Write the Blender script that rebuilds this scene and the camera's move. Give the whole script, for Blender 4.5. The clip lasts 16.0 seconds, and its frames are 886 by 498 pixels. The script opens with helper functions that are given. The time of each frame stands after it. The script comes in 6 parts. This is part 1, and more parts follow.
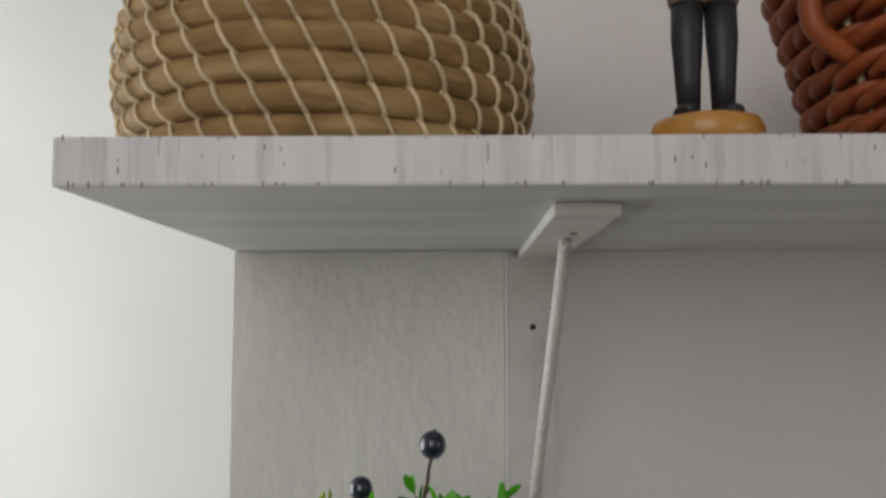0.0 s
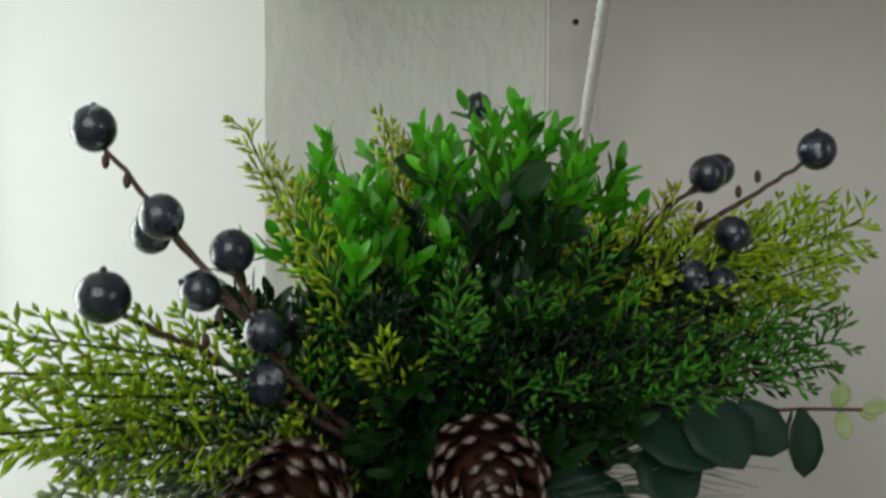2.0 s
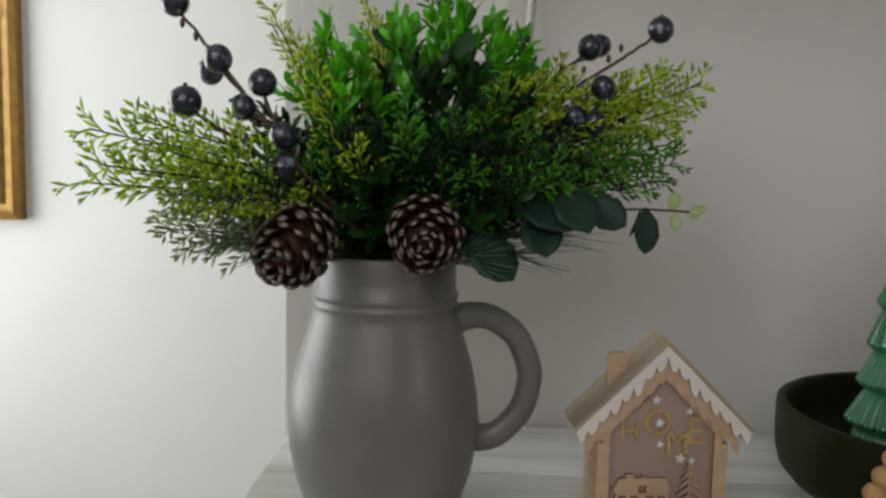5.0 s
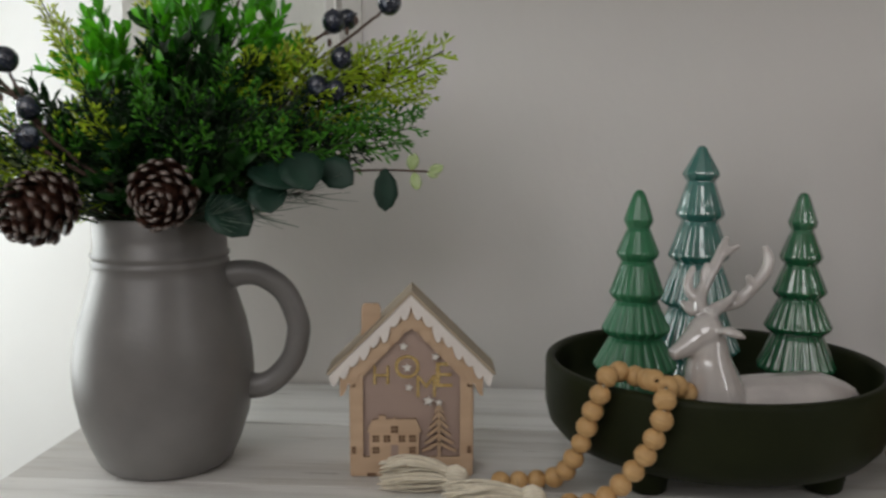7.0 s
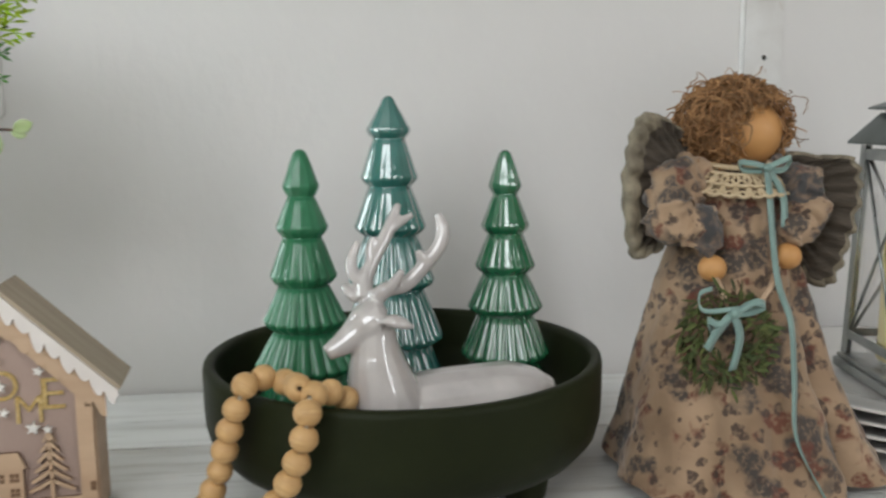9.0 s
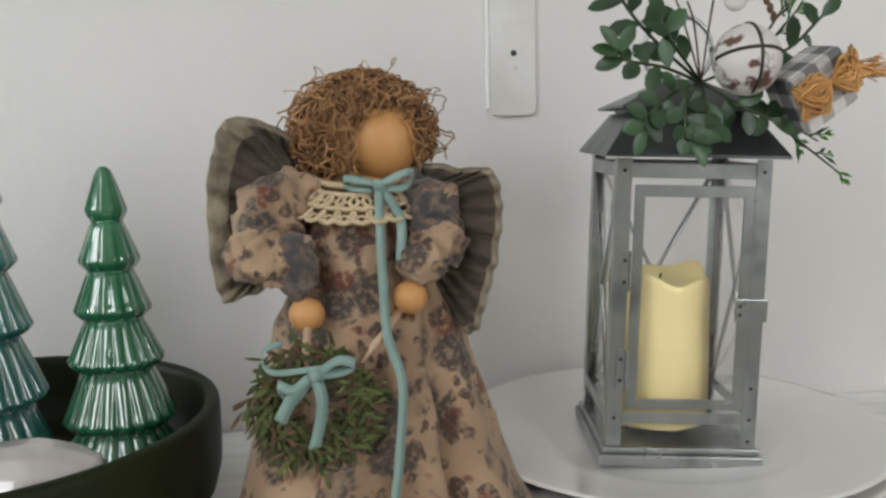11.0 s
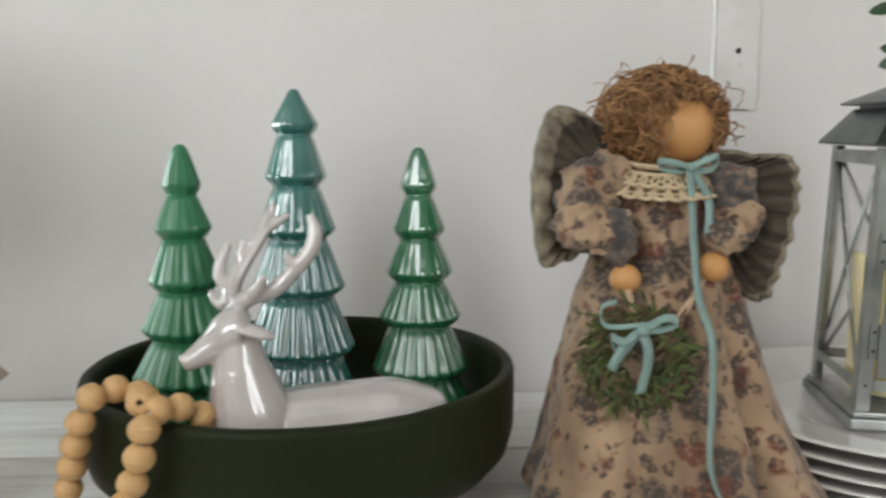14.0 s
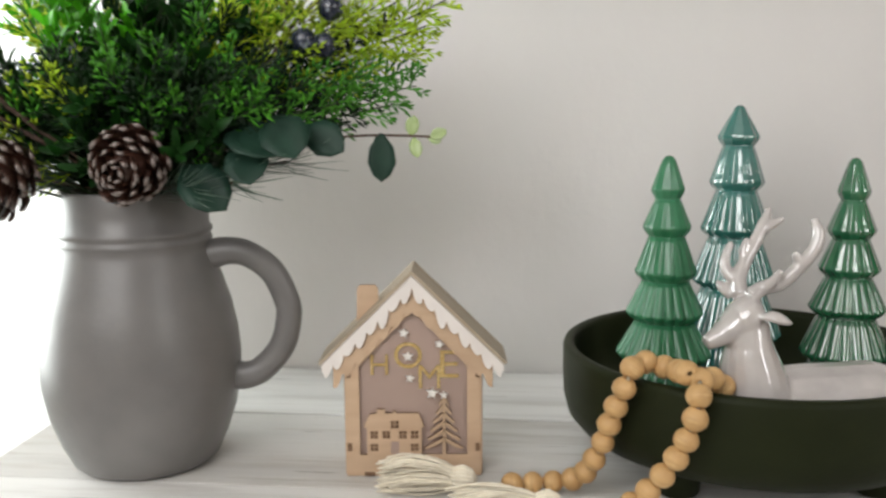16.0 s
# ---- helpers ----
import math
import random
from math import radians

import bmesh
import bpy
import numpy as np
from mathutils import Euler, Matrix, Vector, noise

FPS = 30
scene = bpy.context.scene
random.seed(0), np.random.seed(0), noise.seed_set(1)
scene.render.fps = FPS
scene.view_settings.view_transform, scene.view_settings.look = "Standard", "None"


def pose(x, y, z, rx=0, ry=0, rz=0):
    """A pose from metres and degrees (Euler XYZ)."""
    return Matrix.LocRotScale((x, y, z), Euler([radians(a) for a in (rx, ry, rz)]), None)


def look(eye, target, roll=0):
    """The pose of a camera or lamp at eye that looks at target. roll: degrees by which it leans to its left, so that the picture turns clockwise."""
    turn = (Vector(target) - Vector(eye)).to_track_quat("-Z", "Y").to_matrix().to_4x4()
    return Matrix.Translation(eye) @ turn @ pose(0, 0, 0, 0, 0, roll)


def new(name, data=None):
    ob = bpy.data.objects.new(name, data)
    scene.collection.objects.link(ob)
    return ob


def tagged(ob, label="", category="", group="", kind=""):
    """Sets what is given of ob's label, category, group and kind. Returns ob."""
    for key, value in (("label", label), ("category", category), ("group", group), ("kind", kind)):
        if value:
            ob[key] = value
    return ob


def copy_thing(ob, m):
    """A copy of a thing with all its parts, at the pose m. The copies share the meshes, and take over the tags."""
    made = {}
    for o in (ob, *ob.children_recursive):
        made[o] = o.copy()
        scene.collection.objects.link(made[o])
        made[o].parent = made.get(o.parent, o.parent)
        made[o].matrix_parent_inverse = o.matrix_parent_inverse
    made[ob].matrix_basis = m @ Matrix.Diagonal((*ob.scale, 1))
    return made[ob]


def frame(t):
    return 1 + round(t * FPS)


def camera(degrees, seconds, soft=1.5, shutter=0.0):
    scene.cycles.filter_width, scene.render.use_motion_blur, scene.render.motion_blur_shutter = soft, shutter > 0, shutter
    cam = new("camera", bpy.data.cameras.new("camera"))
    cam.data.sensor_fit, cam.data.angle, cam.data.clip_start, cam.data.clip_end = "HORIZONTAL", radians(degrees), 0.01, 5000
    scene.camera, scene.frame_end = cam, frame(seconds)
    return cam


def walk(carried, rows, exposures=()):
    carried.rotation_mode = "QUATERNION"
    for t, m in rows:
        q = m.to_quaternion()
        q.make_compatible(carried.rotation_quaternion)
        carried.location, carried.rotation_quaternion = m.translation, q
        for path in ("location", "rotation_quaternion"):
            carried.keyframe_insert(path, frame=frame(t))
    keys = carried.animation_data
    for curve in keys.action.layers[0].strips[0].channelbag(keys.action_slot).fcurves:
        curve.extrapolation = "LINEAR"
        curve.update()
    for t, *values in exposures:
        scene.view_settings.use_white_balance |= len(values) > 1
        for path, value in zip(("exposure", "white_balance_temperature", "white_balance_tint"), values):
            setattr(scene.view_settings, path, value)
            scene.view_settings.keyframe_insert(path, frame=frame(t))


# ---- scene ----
cam = camera(53.8, 16.0, soft=2.6, shutter=0.3)
PATH = [
    (0, (0.025, -0.058, 1.649), (-0.015, 1.933, 1.833), -0.0),
    (0.5, (0.017, -0.052, 1.591), (-0.031, 1.944, 1.707), 0.1),
    (1, (0.012, -0.05, 1.543), (-0.03, 1.948, 1.611), 0.0),
    (1.5, (0.004, -0.045, 1.49), (-0.044, 1.955, 1.494), 0.1),
    (2, (-0.013, -0.029, 1.443), (-0.06, 1.969, 1.373), 0.3),
    (2.5, (-0.023, -0.035, 1.411), (-0.073, 1.961, 1.284), 0.3),
    (3, (-0.024, -0.064, 1.396), (-0.055, 1.93, 1.245), 0.5),
    (3.5, (-0.015, -0.12, 1.376), (-0.057, 1.873, 1.209), 0.3),
    (3.7, (-0.006, -0.15, 1.372), (-0.055, 1.84, 1.184), 0.6),
    (5.8, (0.185, -0.375, 1.354), (0.025, 1.607, 1.137), 1.4),
    (6, (0.232, -0.383, 1.343), (0.032, 1.596, 1.131), 0.8),
    (6.5, (0.279, -0.377, 1.343), (0.105, 1.602, 1.11), 0.6),
    (7, (0.346, -0.369, 1.342), (0.194, 1.611, 1.107), 0.1),
    (7.5, (0.403, -0.352, 1.333), (0.345, 1.632, 1.086), -0.0),
    (8, (0.466, -0.333, 1.32), (0.462, 1.649, 1.056), -0.3),
    (8.5, (0.497, -0.277, 1.32), (0.596, 1.7, 1.032), -0.4),
    (9, (0.524, -0.187, 1.319), (0.749, 1.779, 1.026), -0.6),
    (9.5, (0.559, -0.136, 1.315), (0.907, 1.804, 0.977), -0.5),
    (10, (0.694, -0.104, 1.314), (0.998, 1.842, 0.972), -0.8),
    (10.2, (0.752, -0.09, 1.305), (1.023, 1.865, 0.98), -1.1),
    (12.3, (0.907, -0.048, 1.319), (1.126, 1.926, 1.08), -1.3),
    (12.5, (0.9, -0.065, 1.317), (1.118, 1.909, 1.082), -1.0),
    (13, (0.872, -0.084, 1.305), (1.037, 1.894, 1.058), -0.6),
    (13.5, (0.78, -0.117, 1.308), (0.912, 1.862, 1.047), -0.5),
    (14, (0.675, -0.134, 1.307), (0.754, 1.845, 1.03), -0.4),
    (14.5, (0.571, -0.15, 1.304), (0.561, 1.828, 1.01), -0.2),
    (15, (0.499, -0.174, 1.298), (0.351, 1.801, 1.021), -0.3),
    (15.5, (0.43, -0.219, 1.309), (0.21, 1.75, 1.033), -0.3),
    (16, (0.355, -0.265, 1.334), (0.154, 1.702, 1.032), -0.4),
]
EXPOSURES = [(0.0, -1.72, 6600, 13), (1.0, -1.58, 6550, 8), (2.0, -1.52, 6500, 4), (3.5, -1.50, 6500, 5), (6.0, -1.66, 6600, 12), (7.0, -1.46, 6500, 11), (7.5, -0.92, 6450, 10), (8.0, -0.56, 6350, 9),
             (9.5, -0.56, 6150, 6), (12.5, -0.44, 6300, 8), (15.0, -0.46, 6250, 7), (16.0, -0.42, 6500, 10)]
walk(cam, [(t, look(eye, target, roll)) for t, eye, target, roll in PATH], EXPOSURES)

# ---- light ----
world = bpy.data.worlds.new("sky")
scene.world = world
world.use_nodes = True
wn = world.node_tree.nodes
sky = wn.new("ShaderNodeTexSky")
sky.sky_type = "NISHITA"
sky.sun_disc = False
sky.sun_elevation = radians(32)
sky.sun_rotation = radians(250)
wn["Background"].inputs["Strength"].default_value = 0.10
world.node_tree.links.new(sky.outputs["Color"], wn["Background"].inputs["Color"])


def window_light(name, m, sx, sy, watts, colour):
    lamp = bpy.data.lights.new(name, "AREA")
    lamp.shape, lamp.size, lamp.size_y, lamp.energy, lamp.color = "RECTANGLE", sx, sy, watts, colour
    ob = new(name, lamp)
    ob.matrix_basis = m
    return ob


DAY, WARM = (0.94, 1.0, 0.985), (1.0, 0.98, 0.955)
# daylight that enters by the window of the side wall
window_light("window_light", look((-2.44, 1.35, 1.50), (0, 1.35, 1.42)), 1.95, 2.05, 185, DAY)
# daylight from the two windows in the wall behind
window_light("window_light", look((-0.35, -1.06, 2.175), (-0.35, 0, 2.12)), 1.25, 1.20, 42, WARM)
window_light("window_light", look((2.05, -1.06, 1.875), (1.9, 0, 1.75)), 0.85, 1.10, 26, WARM)


# ---- materials ----
def node_mat(name):
    m = bpy.data.materials.new(name)
    m.use_nodes = True
    return m, m.node_tree.nodes, m.node_tree.links, m.node_tree.nodes["Principled BSDF"]


def mat(name, c1, c2=None, rough=0.6, scale=30.0, stretch=(1, 1, 1), bump=0.1, bump_scale=120.0, metal=0.0, coat=0.0,
        spread=(0.35, 0.65), island=0.0, glow=0.0, spec=0.5, transmission=0.0, sheen=0.0, rough_var=0.1, sss=0.0, c3=None, c3_scale=4.0, c3_spread=(0.55, 0.7), coat_ior=1.5):
    """Two colours mixed by noise, a third in larger patches, fine relief by a second noise."""
    m, n, l, b = node_mat(name)
    c2 = c2 or tuple(v * 0.82 for v in c1)
    co = n.new("ShaderNodeTexCoord")
    mp = n.new("ShaderNodeMapping")
    mp.inputs["Scale"].default_value = stretch
    l.new(co.outputs["Object"], mp.inputs["Vector"])
    no = n.new("ShaderNodeTexNoise")
    no.inputs["Scale"].default_value, no.inputs["Detail"].default_value = scale, 5.0
    l.new(mp.outputs["Vector"], no.inputs["Vector"])
    ra = n.new("ShaderNodeValToRGB")
    ra.color_ramp.elements[0].position, ra.color_ramp.elements[1].position = spread
    ra.color_ramp.elements[0].color, ra.color_ramp.elements[1].color = (*c1, 1), (*c2, 1)
    l.new(no.outputs["Fac"], ra.inputs["Fac"])
    out = ra.outputs["Color"]
    if c3:
        n3 = n.new("ShaderNodeTexNoise")
        n3.inputs["Scale"].default_value, n3.inputs["Detail"].default_value = c3_scale, 3.0
        l.new(mp.outputs["Vector"], n3.inputs["Vector"])
        r3 = n.new("ShaderNodeMapRange")
        r3.inputs["From Min"].default_value, r3.inputs["From Max"].default_value = c3_spread
        l.new(n3.outputs["Fac"], r3.inputs["Value"])
        mx = n.new("ShaderNodeMix")
        mx.data_type = "RGBA"
        mx.inputs["B"].default_value = (*c3, 1)
        l.new(r3.outputs["Result"], mx.inputs["Factor"])
        l.new(out, mx.inputs["A"])
        out = mx.outputs["Result"]
    if island:
        ge = n.new("ShaderNodeNewGeometry")
        mr = n.new("ShaderNodeMapRange")
        mr.inputs["To Min"].default_value, mr.inputs["To Max"].default_value = 1 - island, 1 + island
        l.new(ge.outputs["Random Per Island"], mr.inputs["Value"])
        hs = n.new("ShaderNodeHueSaturation")
        l.new(mr.outputs["Result"], hs.inputs["Value"])
        l.new(out, hs.inputs["Color"])
        out = hs.outputs["Color"]
    l.new(out, b.inputs["Base Color"])
    rr = n.new("ShaderNodeMapRange")
    rr.inputs["To Min"].default_value, rr.inputs["To Max"].default_value = max(0.02, rough - rough_var), min(1, rough + rough_var)
    l.new(no.outputs["Fac"], rr.inputs["Value"])
    l.new(rr.outputs["Result"], b.inputs["Roughness"])
    b.inputs["Metallic"].default_value = metal
    b.inputs["Specular IOR Level"].default_value = spec
    b.inputs["Coat Weight"].default_value = coat
    b.inputs["Coat Roughness"].default_value = 0.05
    b.inputs["Coat IOR"].default_value = coat_ior
    b.inputs["Transmission Weight"].default_value = transmission
    b.inputs["Sheen Weight"].default_value = sheen
    if sss:
        b.inputs["Subsurface Weight"].default_value = sss
        b.inputs["Subsurface Radius"].default_value = (0.02, 0.015, 0.008)
    if glow:
        tr, ms = n.new("ShaderNodeBsdfTranslucent"), n.new("ShaderNodeMixShader")
        ms.inputs[0].default_value = glow
        l.new(out, tr.inputs["Color"])
        l.new(b.outputs[0], ms.inputs[1])
        l.new(tr.outputs[0], ms.inputs[2])
        l.new(ms.outputs[0], n["Material Output"].inputs["Surface"])
    if bump:
        nb = n.new("ShaderNodeTexNoise")
        nb.inputs["Scale"].default_value, nb.inputs["Detail"].default_value = bump_scale, 4.0
        l.new(mp.outputs["Vector"], nb.inputs["Vector"])
        bp = n.new("ShaderNodeBump")
        bp.inputs["Strength"].default_value, bp.inputs["Distance"].default_value = bump, 0.004
        l.new(nb.outputs["Fac"], bp.inputs["Height"])
        l.new(bp.outputs["Normal"], b.inputs["Normal"])
    return m


def whitewash(name, tint, wear, axis="x"):
    """White paint, thin over wood, with grain streaks along one axis and chipped spots."""
    m, n, l, b = node_mat(name)
    co = n.new("ShaderNodeTexCoord")
    mp = n.new("ShaderNodeMapping")
    mp.inputs["Scale"].default_value = {"x": (1.1, 15, 15), "z": (24, 24, 1.6)}[axis]
    l.new(co.outputs["Object"], mp.inputs["Vector"])
    oi = n.new("ShaderNodeObjectInfo")
    sh = n.new("ShaderNodeVectorMath")
    sh.operation = "ADD"
    l.new(mp.outputs["Vector"], sh.inputs[0])
    l.new(oi.outputs["Random"], sh.inputs[1])

    def noise_ramp(scale, detail, lo, hi, vec):
        no = n.new("ShaderNodeTexNoise")
        no.inputs["Scale"].default_value, no.inputs["Detail"].default_value, no.inputs["Roughness"].default_value = scale, detail, 0.62
        l.new(vec, no.inputs["Vector"])
        mr = n.new("ShaderNodeMapRange")
        mr.inputs["From Min"].default_value, mr.inputs["From Max"].default_value = lo, hi
        l.new(no.outputs["Fac"], mr.inputs["Value"])
        return mr.outputs["Result"]

    streak = noise_ramp(4.0, 8, 0.50, 0.78, sh.outputs["Vector"])
    broad = noise_ramp(1.1, 3, 0.42, 0.70, sh.outputs["Vector"])
    chips = noise_ramp(9.0, 6, 0.66, 0.72, sh.outputs["Vector"])
    col = (*tint, 1)
    for fac, c, k in ((broad, tuple(v * 0.80 for v in tint), 0.8), (streak, (0.43, 0.39, 0.34), wear), (chips, (0.20, 0.17, 0.14), min(1, wear * 1.1))):
        mx = n.new("ShaderNodeMix")
        mx.data_type = "RGBA"
        mu = n.new("ShaderNodeMath")
        mu.operation = "MULTIPLY"
        mu.inputs[1].default_value = k
        l.new(fac, mu.inputs[0])
        l.new(mu.outputs[0], mx.inputs["Factor"])
        if isinstance(col, tuple):
            mx.inputs["A"].default_value = col
        else:
            l.new(col, mx.inputs["A"])
        mx.inputs["B"].default_value = (*c, 1)
        col = mx.outputs["Result"]
    l.new(col, b.inputs["Base Color"])
    b.inputs["Roughness"].default_value = 0.5
    bp = n.new("ShaderNodeBump")
    bp.inputs["Strength"].default_value, bp.inputs["Distance"].default_value, bp.invert = 0.35, 0.003, True
    l.new(streak, bp.inputs["Height"])
    l.new(bp.outputs["Normal"], b.inputs["Normal"])
    return m


def floral(name):
    """Printed cotton: beige-pink ground with slate and rust flower blotches and leaf sprigs."""
    m, n, l, b = node_mat(name)
    co = n.new("ShaderNodeTexCoord")
    wob = n.new("ShaderNodeTexNoise")
    wob.inputs["Scale"].default_value = 55
    l.new(co.outputs["Object"], wob.inputs["Vector"])
    ad = n.new("ShaderNodeVectorMath")
    ad.operation = "MULTIPLY_ADD"
    ad.inputs[1].default_value = (0.022, 0.022, 0.022)
    l.new(wob.outputs["Color"], ad.inputs[0])
    l.new(co.outputs["Object"], ad.inputs[2])
    base = n.new("ShaderNodeTexNoise")
    base.inputs["Scale"].default_value = 14
    l.new(co.outputs["Object"], base.inputs["Vector"])
    gr = n.new("ShaderNodeValToRGB")
    gr.color_ramp.elements[0].color, gr.color_ramp.elements[1].color = (0.25, 0.160, 0.095, 1), (0.43, 0.292, 0.185, 1)
    gr.color_ramp.elements[0].position, gr.color_ramp.elements[1].position = 0.35, 0.65
    l.new(base.outputs["Fac"], gr.inputs["Fac"])
    col = gr.outputs["Color"]
    for scale, lo, hi, c, keep in ((30, 0.40, 0.52, (0.040, 0.036, 0.036), 0.41), (40, 0.32, 0.42, (0.13, 0.036, 0.020), 0.45), (74, 0.32, 0.42, (0.060, 0.038, 0.030), 0.40)):
        vo = n.new("ShaderNodeTexVoronoi")
        vo.inputs["Scale"].default_value = scale
        l.new(ad.outputs["Vector"], vo.inputs["Vector"])
        mr = n.new("ShaderNodeMapRange")
        mr.inputs["From Min"].default_value, mr.inputs["From Max"].default_value = hi, lo
        l.new(vo.outputs["Distance"], mr.inputs["Value"])
        big = n.new("ShaderNodeTexNoise")
        big.inputs["Scale"].default_value = scale * 0.5
        l.new(co.outputs["Object"], big.inputs["Vector"])
        gt = n.new("ShaderNodeMapRange")
        gt.inputs["From Min"].default_value, gt.inputs["From Max"].default_value = keep, keep + 0.06
        l.new(big.outputs["Fac"], gt.inputs["Value"])
        fine = n.new("ShaderNodeTexNoise")
        fine.inputs["Scale"].default_value = 240
        l.new(co.outputs["Object"], fine.inputs["Vector"])
        fr = n.new("ShaderNodeMapRange")
        fr.inputs["From Min"].default_value, fr.inputs["From Max"].default_value = 0.36, 0.52
        fr.inputs["To Min"].default_value, fr.inputs["To Max"].default_value = 0.35, 0.9
        l.new(fine.outputs["Fac"], fr.inputs["Value"])
        m1, m2 = n.new("ShaderNodeMath"), n.new("ShaderNodeMath")
        m1.operation = m2.operation = "MULTIPLY"
        l.new(mr.outputs["Result"], m1.inputs[0])
        l.new(gt.outputs["Result"], m1.inputs[1])
        l.new(m1.outputs[0], m2.inputs[0])
        l.new(fr.outputs["Result"], m2.inputs[1])
        mx = n.new("ShaderNodeMix")
        mx.data_type = "RGBA"
        l.new(m2.outputs[0], mx.inputs["Factor"])
        l.new(col, mx.inputs["A"])
        mx.inputs["B"].default_value = (*c, 1)
        col = mx.outputs["Result"]
    l.new(col, b.inputs["Base Color"])
    b.inputs["Roughness"].default_value = 0.85
    b.inputs["Sheen Weight"].default_value = 0.2
    wv = n.new("ShaderNodeTexNoise")
    wv.inputs["Scale"].default_value = 48
    l.new(co.outputs["Object"], wv.inputs["Vector"])
    bp = n.new("ShaderNodeBump")
    bp.inputs["Strength"].default_value, bp.inputs["Distance"].default_value = 0.8, 0.006
    l.new(wv.outputs["Fac"], bp.inputs["Height"])
    l.new(bp.outputs["Normal"], b.inputs["Normal"])
    return m


def glass_mat(name):
    m, n, l, b = node_mat(name)
    b.inputs["Base Color"].default_value = (1.0, 1.0, 1.0, 1)
    b.inputs["Roughness"].default_value = 0.03
    b.inputs["IOR"].default_value = 1.45
    b.inputs["Transmission Weight"].default_value = 1.0
    return m


def gingham(name):
    """Black and white checked cloth."""
    m, n, l, b = node_mat(name)
    co = n.new("ShaderNodeTexCoord")
    sp = n.new("ShaderNodeSeparateXYZ")
    l.new(co.outputs["Object"], sp.inputs[0])
    ends = []
    for ax in range(3):
        sc, fr, gt = n.new("ShaderNodeMath"), n.new("ShaderNodeMath"), n.new("ShaderNodeMath")
        sc.operation, fr.operation, gt.operation = "MULTIPLY", "FRACT", "GREATER_THAN"
        sc.inputs[1].default_value, gt.inputs[1].default_value = 42, 0.5
        l.new(sp.outputs[ax], sc.inputs[0])
        l.new(sc.outputs[0], fr.inputs[0])
        l.new(fr.outputs[0], gt.inputs[0])
        ends.append(gt.outputs[0])
    half, tot = n.new("ShaderNodeMath"), n.new("ShaderNodeMath")
    half.operation = tot.operation = "ADD"
    l.new(ends[0], half.inputs[0])
    l.new(ends[1], half.inputs[1])
    l.new(half.outputs[0], tot.inputs[0])
    l.new(ends[2], tot.inputs[1])
    ra = n.new("ShaderNodeMapRange")
    ra.inputs["From Max"].default_value = 2.4
    l.new(tot.outputs[0], ra.inputs["Value"])
    cr = n.new("ShaderNodeValToRGB")
    cr.color_ramp.elements[0].color, cr.color_ramp.elements[1].color = (0.72, 0.69, 0.66, 1), (0.05, 0.05, 0.06, 1)
    l.new(ra.outputs["Result"], cr.inputs["Fac"])
    l.new(cr.outputs["Color"], b.inputs["Base Color"])
    b.inputs["Roughness"].default_value = 0.85
    return m


